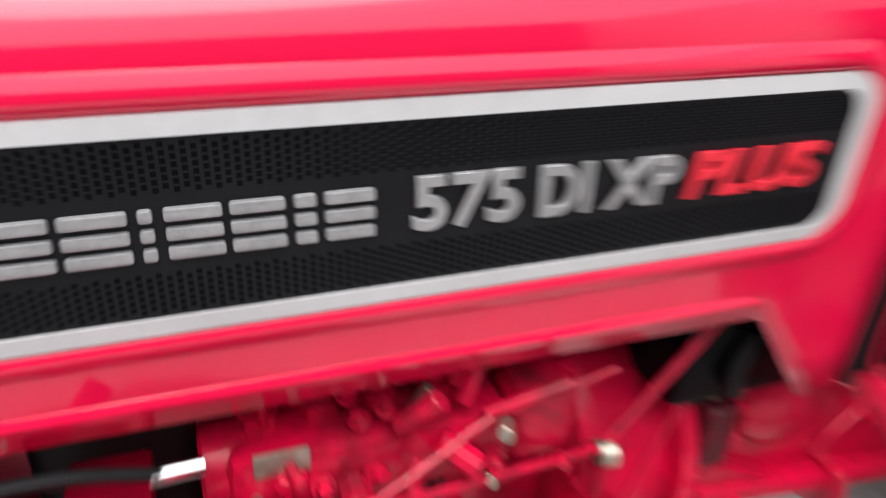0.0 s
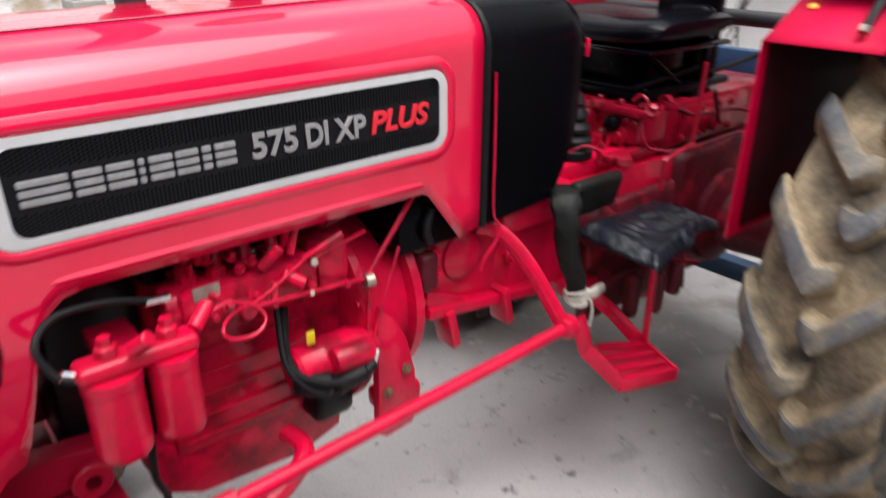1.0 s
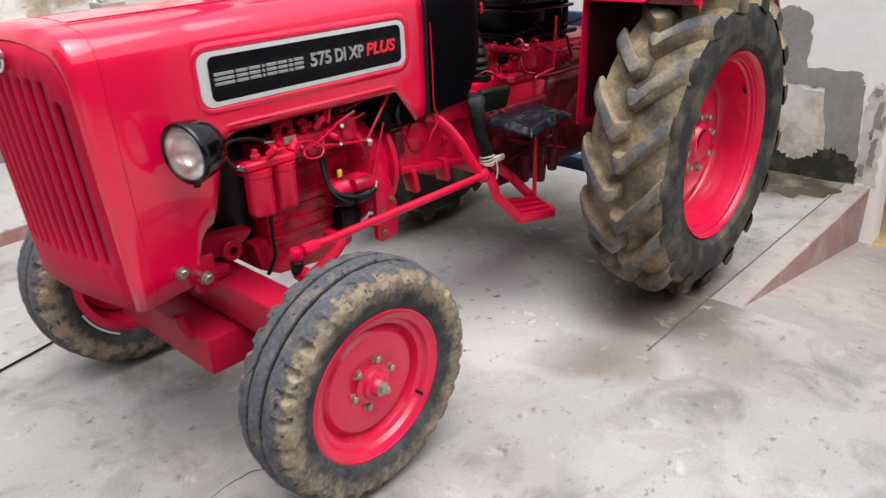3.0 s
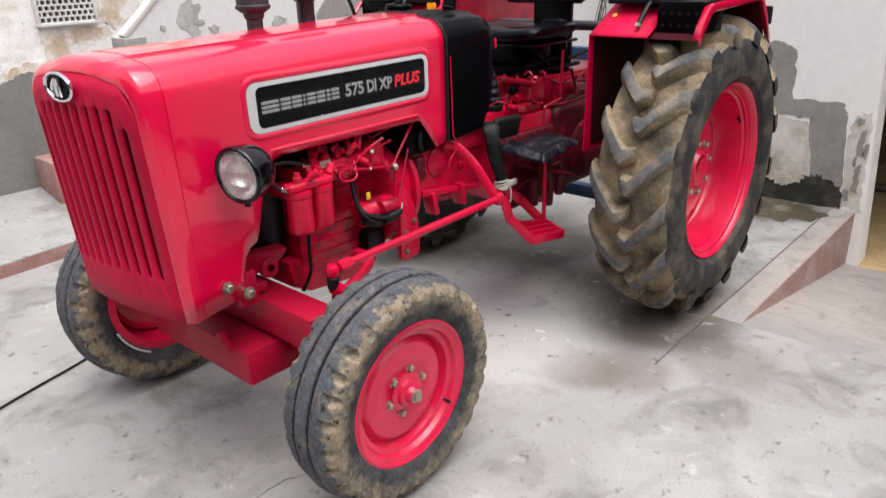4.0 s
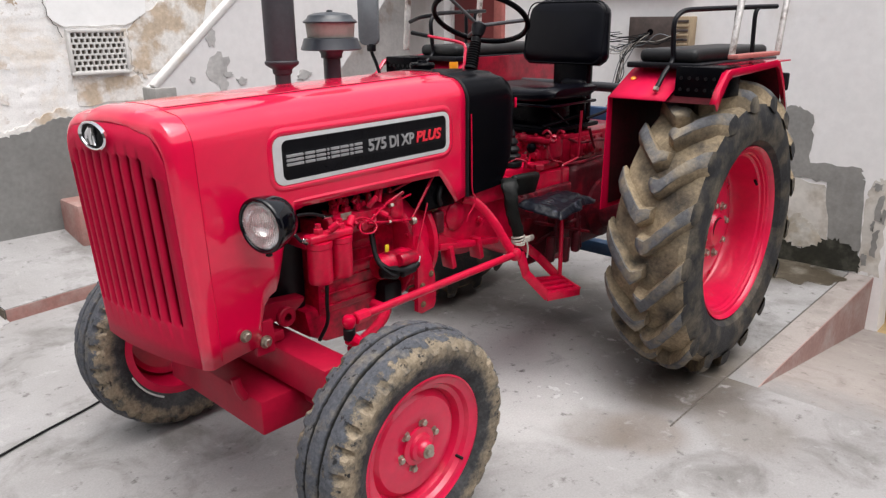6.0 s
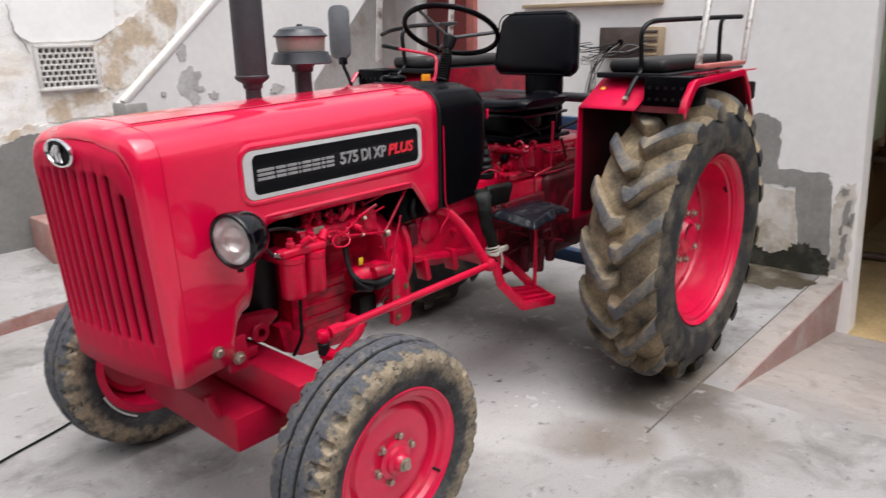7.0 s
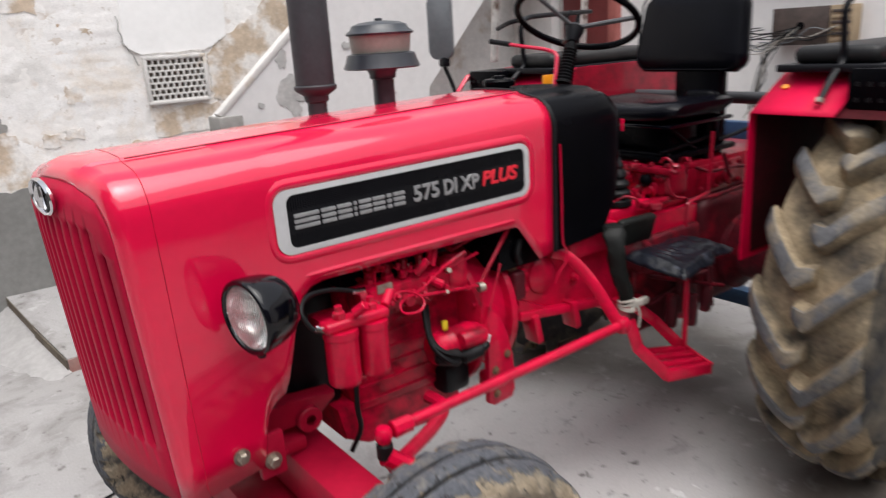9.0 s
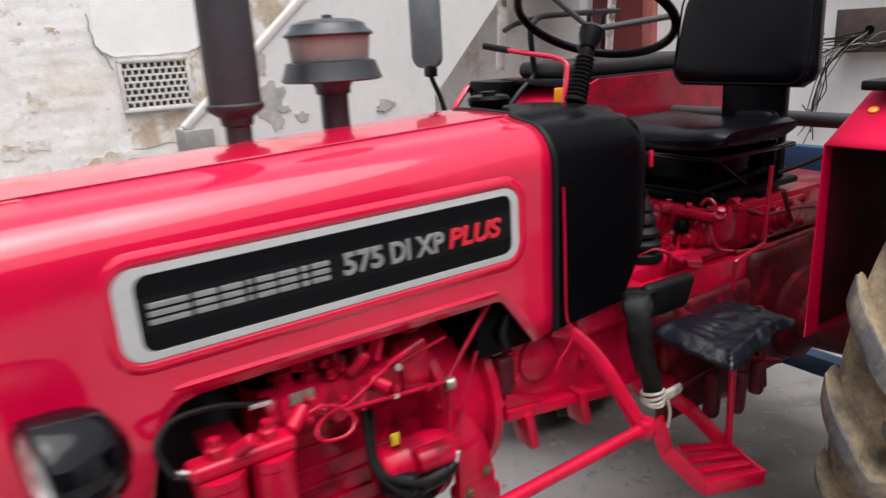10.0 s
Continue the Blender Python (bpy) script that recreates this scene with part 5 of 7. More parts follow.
def make_rear_wheel(m):
    r_t, wide = 0.670, 0.335
    c = Vector((0.012, YC - 0.755, 0.671))
    axle = m @ Matrix.Translation(c) @ pose(0, 0, 0, 90, 0, 0)   # local z points outwards
    h = wide / 2
    bm = bmesh.new()
    prof = [(0.355, -h + 0.03), (0.385, -h + 0.028), (0.39, -h + 0.04), (0.36, -h + 0.05), (0.352, -0.05), (0.350, 0.02), (0.352, 0.07), (0.358, h - 0.05), (0.390, h - 0.03), (0.395, h - 0.022), (0.392, h - 0.014), (0.384, h - 0.020), (0.378, h - 0.034), (0.364, h - 0.038), (0.359, h - 0.062), (0.346, h - 0.070), (0.343, h - 0.09),
            (0.338, 0.03), (0.334, -0.02), (0.326, -0.032), (0.31, -0.036), (0.28, -0.024), (0.22, 0.004), (0.17, 0.014), (0.0, 0.014)]
    lathe(bm, prof, axle, 64)
    wheel = part("rear_wheel", bm, RED_WHEEL, tractor, "large red rear wheel with a deep-lugged muddy tyre")
    bm = bmesh.new()
    lathe(bm, [(0.0, 0.01), (0.145, 0.01), (0.145, 0.026), (0.085, 0.030), (0.072, 0.050), (0.05, 0.056), (0.0, 0.056)], axle, 36)
    part("hub", bm, RED_WHEEL, wheel)
    for k in range(8):
        a = radians(45 * k + 10)
        bm = bmesh.new()
        bolt(bm, axle @ Vector((0.117 * math.cos(a), 0.117 * math.sin(a), 0.026)), axle.to_3x3() @ Vector((0, 0, 1)), 0.014, 0.022)
        part("wheel_bolt", bm, STEEL, wheel, "zinc wheel bolt")
    for k in range(8):
        a = radians(45 * k + 30)
        bm = bmesh.new()
        bolt(bm, axle @ Vector((0.295 * math.cos(a), 0.295 * math.sin(a), -0.030)), axle.to_3x3() @ Vector((0, 0, 1)), 0.012, 0.012)
        part("rim_bolt", bm, RED_WHEEL, wheel)
    bm = bmesh.new()
    rod(bm, axle @ Vector((0.285, 0.19, 0.085)), axle @ Vector((0.262, 0.175, 0.105)), 0.007, 0.006, 8)
    part("valve", bm, RUBBER, wheel, "black tyre valve")
    # tyre carcass
    bm = bmesh.new()
    prof = [(0.372, -h + 0.05), (0.388, -h + 0.03), (0.42, -h + 0.012), (0.47, -h - 0.002), (0.53, -h + 0.002), (0.578, -h + 0.010), (0.594, -h + 0.028), (0.599, -h + 0.07), (0.601, -0.05), (0.602, 0.0), (0.601, 0.05), (0.599, h - 0.07), (0.594, h - 0.028), (0.574, h - 0.006), (0.53, h + 0.009), (0.47, h + 0.014), (0.42, h + 0.004), (0.388, h - 0.03), (0.372, h - 0.05)]

    def uneven(i, a, r, hh):
        return r + (0.006 * noise.noise(Vector((math.cos(a) * 9, math.sin(a) * 9, hh * 20))) + 0.003 * noise.noise(Vector((math.cos(a) * 30, math.sin(a) * 30, hh * 50))) if 5 < i < 13 else 0), hh

    lathe(bm, prof, axle, 144, uneven)
    tyre = part("tyre", bm, [TYRE_DARK, MUD], wheel, "muddy tractor tyre carcass", smooth=32)
    for p in tyre.data.polygons:
        p.material_index = 1 if 5 <= p.index // 144 <= 12 else 0
    # lugs in a herringbone, each curving from the middle to the shoulder
    count = 17
    rnd = random.Random(7)
    for sgn in (-1, 1):
        for k in range(count):
            bm = bmesh.new()
            a0 = 2 * math.pi * (k + (0.5 if sgn > 0 else 0.0)) / count + rnd.uniform(-0.012, 0.012)
            rows = []
            for j in range(10):
                u = j / 9
                hh = sgn * (-0.020 + (h + 0.022) * u)
                a = a0 - 0.34 * u - (0.05 * (u - 0.75) if u > 0.75 else 0.0) + 0.5 * max(0.0, 0.24 - u) ** 1.0 * -1 + rnd.uniform(-0.004, 0.004)
                top = r_t - 0.050 * max(0.0, abs(hh) / h) ** 3.6 - (0.006 if j == 0 else 0.0) - (0.003 if j == 9 else 0.0)
                low = 0.566 if u > 0.85 else 0.586
                nose = (0.55, 0.85)[j] if j < 2 else 1.0
                half_top = (0.0285 + 0.006 * u) / top * nose
                half_low = (0.037 + 0.010 * u) / low
                top -= (0.012, 0.003)[j] if j < 2 else 0.0
                bend = hh + (sgn * 0.003 if j == 9 else 0)
                w1, w2 = rnd.uniform(-0.004, 0.001), rnd.uniform(-0.004, 0.001)
                mid = low + 0.55 * (top - low)
                rows.append([(low, a - half_low, bend), (mid, a - half_low * 0.45 - half_top * 0.72, hh), (top - 0.008 + w1, a - half_top * 1.05, hh), (top - 0.001 + w1 * 0.4, a - half_top * 0.93, hh), (top, a - half_top * 0.3, hh),
                             (top, a + half_top * 0.3, hh), (top - 0.001 + w2 * 0.4, a + half_top * 0.93, hh), (top - 0.008 + w2, a + half_top * 1.05, hh), (mid, a + half_low * 0.45 + half_top * 0.72, hh), (low, a + half_low, bend)])
            vs = [[bm.verts.new(axle @ Vector((r * math.cos(a), r * math.sin(a), z))) for r, a, z in row] for row in rows]
            for p, q in zip(vs, vs[1:]):
                for i in range(9):
                    bm.faces.new((p[i], p[i + 1], q[i + 1], q[i]))
            bm.faces.new(vs[0])
            last = vs[-1]
            foot = [bm.verts.new(axle @ Vector((r * math.cos(a), r * math.sin(a), sgn * (h + 0.012)))) for r, a in ((0.550, a0 - 0.41), (0.550, a0 - 0.33))]
            bm.faces.new((last[0], last[1], last[2], foot[0]))
            bm.faces.new((*last[2:8], foot[1], foot[0]))
            bm.faces.new((last[7], last[8], last[9], foot[1]))
            lug = part("lug", bm, [TREAD_FACE, MUD, TYRE_DARK], wheel, smooth=58)
            for p in lug.data.polygons:
                p.material_index = 2 if p.index >= 82 else (0 if p.index % 9 in (2, 3, 4, 5, 6) and p.index < 81 else 1)
    return wheel


def make_engine():
    y0 = YC
    block = part("engine_block", boxed((-1.735, y0 - 0.13, 0.60), (-1.36, y0 + 0.16, 0.95), bevel=0.012), ENGINE_RED, tractor, "red-painted engine block")
    # black stands for the shaded gap behind the filter head
    part("cylinder_head", boxed((-1.74, y0 - 0.115, 0.953), (-1.38, y0 + 0.14, 1.06), bevel=0.01), BLACK_STEEL, block, "cylinder head coloured black for the shade under the bonnet")
    bm = bmesh.new()
    slab(bm, [(-1.79, 0.63), (-1.77, 0.53), (-1.70, 0.49), (-1.48, 0.47), (-1.38, 0.50), (-1.36, 0.63)], 0.24, Matrix.Translation((0, y0 + 0.12, 0)) @ SIDE, bevel=0.012)
    part("oil_pan", bm, ENGINE_RED, block)
    for k in range(5):
        z = 0.625 + 0.045 * k
        part("rib", boxed((-1.72, y0 - 0.136, z), (-1.47, y0 - 0.126, z + 0.007), bevel=0.003), ENGINE_RED, block)
    part("side_cover", boxed((-1.72, y0 - 0.150, 0.845), (-1.46, y0 - 0.126, 0.90), bevel=0.006), ENGINE_RED, block)
    # box widened and coloured black to fill the shaded void by the fan
    part("timing_cover", boxed((-1.90, y0 - 0.075, 0.62), (-1.742, y0 + 0.15, 1.04), bevel=0.02), BLACK_STEEL, block, "timing cover box coloured black for the shaded void")
    for x, z in ((-1.70, 0.875), (-1.60, 0.875), (-1.49, 0.875), (-1.71, 0.7), (-1.71, 0.80), (-1.42, 0.66)):
        bm = bmesh.new()
        bolt(bm, (x, y0 - 0.150 if z == 0.875 else y0 - 0.130, z), (0, -1, 0), 0.009, 0.01)
        part("bolt", bm, ENGINE_RED, block)
    # radiator and fan shroud behind the grille
    rad = part("radiator", boxed((-2.20, y0 - 0.21, 0.66), (-2.13, y0 + 0.21, 1.26), bevel=0.01), BLACK_PAINT, tractor, "black radiator under the bonnet")
    part("fan_shroud", boxed((-2.13, y0 - 0.19, 0.72), (-1.99, y0 + 0.19, 1.22), bevel=0.03), BLACK_PAINT, rad)
    # fuel filters
    head = part("filter_head", boxed((-1.903, -0.412, 0.943), (-1.735, -0.364, 0.970), bevel=0.010, seg=3), RED_DULL, tractor, "red twin fuel filter head")
    for x, r, zb in ((-1.858, 0.0395, 0.812), (-1.774, 0.036, 0.812)):
        bm = bmesh.new()
        lathe(bm, [(0, zb), (r * 0.93, zb), (r * 0.985, zb + 0.004), (r, zb + 0.012), (r, 0.925), (r * 1.06, 0.928), (r * 1.06, 0.945), (0, 0.945)], pose(x, -0.388, 0), 28)
        part("filter_bowl", bm, RED_DULL, head)
        bm = bmesh.new()
        lathe(bm, [(0, 0.97), (0.016, 0.97), (0.016, 0.985), (0.010, 0.988), (0.010, 1.0), (0, 1.0)], pose(x, -0.388, 0), 6)
        part("filter_bolt", bm, RED_DULL, head)
    for a, b in (((-1.735, -0.385, 0.965), (-1.70, -0.36, 0.985)), ((-1.83, -0.41, 0.98), (-1.81, -0.43, 1.0))):
        bm = bmesh.new()
        rod(bm, a, b, 0.012)
        part("banjo_bolt", bm, RED_DULL, head)
    bm = bmesh.new()
    tube(bm, [(-1.903, -0.39, 0.948), (-1.925, -0.38, 0.965), (-1.935, -0.36, 1.0), (-1.90, -0.33, 1.02), (-1.83, -0.315, 1.013), (-1.765, -0.305, 0.99)], 0.0056, 10)
    part("fuel_hose", bm, RUBBER, head, "black rubber fuel hose")
    for p, q, r in (((-1.918, -0.385, 0.962), (-1.885, -0.39, 0.945), 0.0085), ((-1.775, -0.306, 0.990), (-1.735, -0.298, 0.984), 0.0075)):
        bm = bmesh.new()
        rod(bm, p, q, r, seg=10)
        part("hose_fitting", bm, CHROME, head, "bright crimped hose fitting")
    bm = bmesh.new()
    tube(bm, [(-1.74, -0.385, 0.962), (-1.715, -0.375, 0.972), (-1.67, -0.365, 0.978), (-1.635, -0.375, 0.966), (-1.622, -0.39, 0.945), (-1.645, -0.40, 0.930), (-1.685, -0.398, 0.934), (-1.692, -0.388, 0.950), (-1.66, -0.36, 0.955), (-1.60, -0.34, 0.955), (-1.50, -0.31, 0.985)], 0.0030, 8)
    part("fuel_line", bm, RED_DULL, head)
    part("filter_bracket", boxed((-1.85, -0.352, 0.895), (-1.78, -0.20, 0.925), bevel=0.006), RED_DULL, head)
    bm = bmesh.new()
    tube(bm, [(-1.815, -0.36, 0.80), (-1.82, -0.36, 0.72), (-1.80, -0.33, 0.64), (-1.815, -0.30, 0.57)], 0.0065, 10)
    part("drain_hose", bm, RUBBER, head, "dirty black hose")
    # injection pump
    pump = part("injection_pump", boxed((-1.72, -0.30, 0.905), (-1.47, -0.205, 0.975), bevel=0.014), ENGINE_RED, tractor, "red injection pump with pipes and levers")
    for k in range(4):
        x = -1.69 + 0.052 * k
        bm = bmesh.new()
        lathe(bm, [(0, 0.97), (0.017, 0.97), (0.017, 0.99), (0.011, 0.994), (0.011, 1.018), (0.0, 1.02)], pose(x, -0.252, 0), 8)
        part("delivery_valve", bm, ENGINE_RED, pump)
        bm = bmesh.new()
        tube(bm, [(x, -0.252, 1.015), (x + 0.005, -0.25, 1.045), (x + 0.03, -0.23, 1.06), (x + 0.05 * k - 0.03, -0.19, 1.05), (x + 0.06 * k - 0.05, -0.17, 1.02)], 0.0045, 8)
        part("injector_pipe", bm, ENGINE_RED, pump)
    part("name_tag", boxed((-1.70, -0.3035, 0.962), (-1.655, -0.2995, 0.985), bevel=0.001), STEEL, pump, "small metal tag")
    bm = bmesh.new()
    rod(bm, (-1.74, -0.25, 0.94), (-1.70, -0.25, 0.94), 0.04, seg=20)
    part("pump_flange", bm, ENGINE_RED, pump)
    part("governor", boxed((-1.47, -0.295, 0.90), (-1.40, -0.20, 0.995), bevel=0.018), ENGINE_RED, pump)
    for p, q, r in (((-1.58, -0.30, 0.985), (-1.55, -0.315, 1.02), 0.010), ((-1.545, -0.305, 0.965), (-1.515, -0.325, 0.945), 0.013), ((-1.50, -0.30, 0.98), (-1.43, -0.32, 1.015), 0.006), ((-1.62, -0.3, 0.93), (-1.62, -0.33, 0.93), 0.016), ((-1.52, -0.29, 0.99), (-1.5, -0.28, 1.04), 0.008), ((-1.565, -0.315, 0.96), (-1.58, -0.335, 0.925), 0.007)):
        bm = bmesh.new()
        rod(bm, p, q, r, seg=10)
        part("pump_fitting", bm, ENGINE_RED, pump)
    rnd = random.Random(12)
    for k in range(34):
        x, z = rnd.uniform(-1.71, -1.40), rnd.uniform(0.905, 1.02)
        y = -0.302 if z < 0.975 else rnd.uniform(-0.295, -0.21)
        d = (rnd.uniform(-0.5, 0.5), -1, rnd.uniform(-0.2, 0.7)) if z < 0.975 else (rnd.uniform(-0.4, 0.4), -0.4, 1)
        bm = bmesh.new()
        if k % 3:
            bolt(bm, (x, y, z), d, rnd.uniform(0.005, 0.010), rnd.uniform(0.008, 0.018))
        else:
            q = Vector((x, y, z)) + Vector(d).normalized() * rnd.uniform(0.02, 0.04)
            rod(bm, (x, y, z), q, rnd.uniform(0.004, 0.008), seg=8)
        part("pump_fitting", bm, STEEL if k % 6 == 0 else ENGINE_RED, pump)
    # control rods and levers beside the engine
    lk = bmesh.new()
    rod(lk, (-1.36, -0.29, 0.895), (-1.62, -0.345, 0.945), 0.0046)
    rods = part("control_rod", lk, ENGINE_RED, tractor, "thin red control rods and levers")
    for p, q, r in (((-1.36, -0.29, 0.90), (-1.23, -0.28, 1.045), 0.0052), ((-1.36, -0.295, 0.895), (-1.37, -0.30, 0.80), 0.005), ((-1.36, -0.285, 0.99), (-1.52, -0.30, 0.965), 0.0036), ((-1.24, -0.22, 1.03), (-1.42, -0.22, 0.99), 0.0045), ((-1.30, -0.31, 0.95), (-1.40, -0.335, 0.75), 0.0034)):
        bm = bmesh.new()
        rod(bm, p, q, r, seg=10)
        part("lever", bm, ENGINE_RED, rods)
    bm = bmesh.new()
    rod(bm, (-1.372, -0.295, 0.892), (-1.352, -0.297, 0.892), 0.014, seg=12)
    part("clevis", bm, STEEL, rods, "zinc clevis")
    # starter motor
    bm = bmesh.new()
    lathe(bm, [(0, 0), (0.040, 0), (0.046, 0.008), (0.046, 0.05), (0.048, 0.054), (0.048, 0.062), (0.046, 0.066), (0.046, 0.13), (0.038, 0.15), (0.034, 0.18), (0, 0.18)], aim((-1.535, -0.285, 0.752), (-1.35, -0.285, 0.752)), 28)
    st = part("starter_motor", bm, ENGINE_RED, tractor, "red starter motor with black cables")
    bm = bmesh.new()
    lathe(bm, [(0, 0), (0.022, 0), (0.026, 0.006), (0.026, 0.075), (0.020, 0.085), (0, 0.085)], aim((-1.475, -0.335, 0.775), (-1.38, -0.335, 0.77)), 20)
    part("solenoid", bm, ENGINE_RED, st)
    for p, q, r in (((-1.545, -0.31, 0.745), (-1.48, -0.342, 0.732), 0.024), ((-1.485, -0.350, 0.732), (-1.415, -0.355, 0.742), 0.018), ((-1.42, -0.356, 0.740), (-1.395, -0.354, 0.752), 0.012)):
        bm = bmesh.new()
        rod(bm, p, q, r, seg=14, cap=0.4)
        part("end_cover", bm, RUBBER, st, "black rubber cover")
    for pts, r in (([(-1.43, -0.358, 0.742), (-1.48, -0.362, 0.745), (-1.535, -0.335, 0.765), (-1.548, -0.30, 0.80), (-1.52, -0.25, 0.87)], 0.0075), ([(-1.50, -0.352, 0.728), (-1.53, -0.345, 0.742), (-1.556, -0.31, 0.79), (-1.54, -0.26, 0.88)], 0.007)):
        bm = bmesh.new()
        tube(bm, pts, r, 8)
        part("cable", bm, RUBBER, st, "black cable")
    part("cable_tag", boxed((-1.507, -0.302, 0.805), (-1.489, -0.297, 0.832), pose(0, 0, 0), bevel=0.002), YELLOW, st, "yellow tag")
    bm = bmesh.new()
    rod(bm, (-1.397, -0.352, 0.748), (-1.389, -0.352, 0.775), 0.0065, seg=10)
    part("cable_lug", bm, SILVER, st, "silver cable lug")
    # black block added as the shadow under the starter
    bm = bmesh.new()
    box(bm, (-1.47, -0.25, 0.57), (-1.375, -0.15, 0.66), bevel=0.02)
    part("mount_plate", bm, BLACK_STEEL, st, "black plate added for the shade under the starter")


def make_gearbox():
    y0 = YC
    bell = bmesh.new()
    mm = Matrix.Translation((-1.375, y0, 0.762)) @ FRONT @ Matrix.Diagonal((1, 1, -1, 1))
    lathe(bell, [(0, 0.0), (0.226, 0.0), (0.232, 0.004), (0.232, 0.022), (0.214, 0.028), (0.205, 0.07), (0.190, 0.115), (0.188, 0.135), (0.210, 0.142), (0.212, 0.162), (0.19, 0.168), (0.15, 0.19), (0, 0.19)], mm, 56)
    gb = part("clutch_housing", bell, RED_DULL, tractor, "cast red clutch housing")
    # lower side plate with two rusty bolts
    bm = bmesh.new()
    slab(bm, [(-1.362, 0.535), (-1.342, 0.522), (-1.275, 0.528), (-1.262, 0.55), (-1.268, 0.66), (-1.285, 0.74), (-1.315, 0.80), (-1.345, 0.83), (-1.358, 0.80)], 0.02, Matrix.Translation((0, y0 - 0.224, 0)) @ SIDE, bevel=0.004)
    part("side_plate", bm, RED_DULL, gb)
    for x, z in ((-1.338, 0.635), (-1.290, 0.672), (-1.335, 0.56)):
        bm = bmesh.new()
        bolt(bm, (x, y0 - 0.245, z), (0, -1, 0), 0.0085, 0.008)
        part("bolt", bm, RUST, gb, "rusty bolt")
    for k in range(7):
        a = radians(20 + 22 * k)
        bm = bmesh.new()
        bolt(bm, mm @ Vector((-0.221 * math.cos(a) * -1, 0.221 * math.sin(a), 0.0)), (-1, 0, 0), 0.008, 0.008)
        part("bolt", bm, RED_DULL, gb)
    part("flange_rib", boxed((-1.33, y0 - 0.215, 0.55), (-1.225, y0 - 0.15, 0.60), bevel=0.012), RED_DULL, gb)
    bm = bmesh.new()
    slab(bm, [(-1.2, 0.73), (-0.95, 0.695), (-0.72, 0.68), (-0.64, 0.57), (-0.5, 0.50), (-0.25, 0.46), (-0.25, 0.92), (-0.8, 0.93), (-1.0, 0.94), (-1.2, 0.95)], 0.34, Matrix.Translation((0, y0 + 0.17, 0)) @ SIDE, bevel=0.015)
    tr = part("gearbox_housing", bm, RED_DULL, tractor, "long cast red gearbox housing")
    part("side_rib", box(bmesh.new(), (0, -0.035, -0.014), (0.37, 0.0, 0.014), pose(-1.192, y0 - 0.168, 0.742, 0, 8.1, 0), bevel=0.006), RED_DULL, tr)
    for x in (-1.14, -0.97):
        bm = bmesh.new()
        box(bm, (-0.012, -0.03, -0.095), (0.012, 0.03, 0.0), pose(x, y0 - 0.185, 0.735, 0, -12, 0), bevel=0.004)
        part("side_tab", bm, RED_DULL, tr)
    # flange studs, a dark plate painting a shaded recess and small bosses on the near side of the housing
    part("recess_plate", boxed((-1.212, y0 - 0.205, 0.800), (-1.168, y0 - 0.168, 0.888), bevel=0.010, seg=3), CASTING_SHADE, tr, "dark plate drawn as a shaded recess")
    for x, z, r in ((-1.205, 0.905, 0.010), (-1.158, 0.872, 0.009), (-1.155, 0.822, 0.010), (-1.20, 0.775, 0.008), (-1.10, 0.915, 0.007), (-1.02, 0.905, 0.007), (-0.93, 0.80, 0.008)):
        bm = bmesh.new()
        rod(bm, (x, y0 - 0.165, z), (x, y0 - 0.182, z), r * 1.7, seg=14)
        bolt(bm, (x, y0 - 0.181, z), (0, -1, 0), r, 0.014)
        part("stud", bm, RUST if x < -1.2 else RED_DULL, tr)
    bm = bmesh.new()
    slab(bm, [(-1.192, 0.755), (-1.06, 0.735), (-1.192, 0.80)], 0.026, Matrix.Translation((0, y0 - 0.168, 0)) @ SIDE, bevel=0.006)
    part("gusset", bm, RED_DULL, tr)
    bm = bmesh.new()
    lathe(bm, [(0, 0), (0.060, 0), (0.056, 0.012), (0.040, 0.022), (0.0, 0.028)], Matrix.Translation((-1.075, y0 - 0.166, 0.842)) @ SIDE, 28)
    part("cast_bulge", bm, RED_DULL, tr)
    part("top_cover", boxed((-0.78, y0 - 0.15, 0.925), (-0.30, y0 + 0.15, 0.97), bevel=0.012), RED_DULL, tr)
    part("shoulder", boxed((-0.98, y0 - 0.205, 0.86), (-0.72, y0 - 0.02, 0.955), bevel=0.03), RED_DULL, tr)
    for x in (-0.74, -0.6, -0.46, -0.34):
        bm = bmesh.new()
        bolt(bm, (x, y0 - 0.125, 0.97), (0, 0, 1), 0.010, 0.010)
        part("bolt", bm, RED_DULL, tr)
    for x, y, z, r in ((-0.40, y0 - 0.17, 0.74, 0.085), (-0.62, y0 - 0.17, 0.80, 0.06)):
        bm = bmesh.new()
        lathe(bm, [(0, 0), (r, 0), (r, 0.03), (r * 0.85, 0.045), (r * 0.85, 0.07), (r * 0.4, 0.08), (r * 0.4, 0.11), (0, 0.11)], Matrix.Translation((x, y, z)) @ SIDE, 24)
        part("brake_drum", bm, CASTING_SHADE, tr)
    # dark plate added where shade lies below the foot board
    part("brake_casing", boxed((-0.66, y0 - 0.205, 0.52), (-0.28, y0 - 0.172, 0.86), bevel=0.03, seg=3), CASTING_SHADE, tr, "dark red plate added for the shade below the foot board")
    rear = part("rear_axle_housing", boxed((-0.25, y0 - 0.2, 0.50), (0.28, y0 + 0.2, 0.93), bevel=0.06, seg=4), CASTING_SHADE, tractor, "red rear axle and hydraulics housing")
    part("hydraulic_cover", boxed((-0.33, y0 - 0.165, 0.935), (0.30, y0 + 0.165, 1.075), bevel=0.02), GRIMY_SHADED_RED, rear)
    part("hydraulic_plate", boxed((-0.36, y0 - 0.16, 0.98), (-0.33, y0 + 0.16, 1.06), bevel=0.008), GRIMY_SHADED_RED, rear)
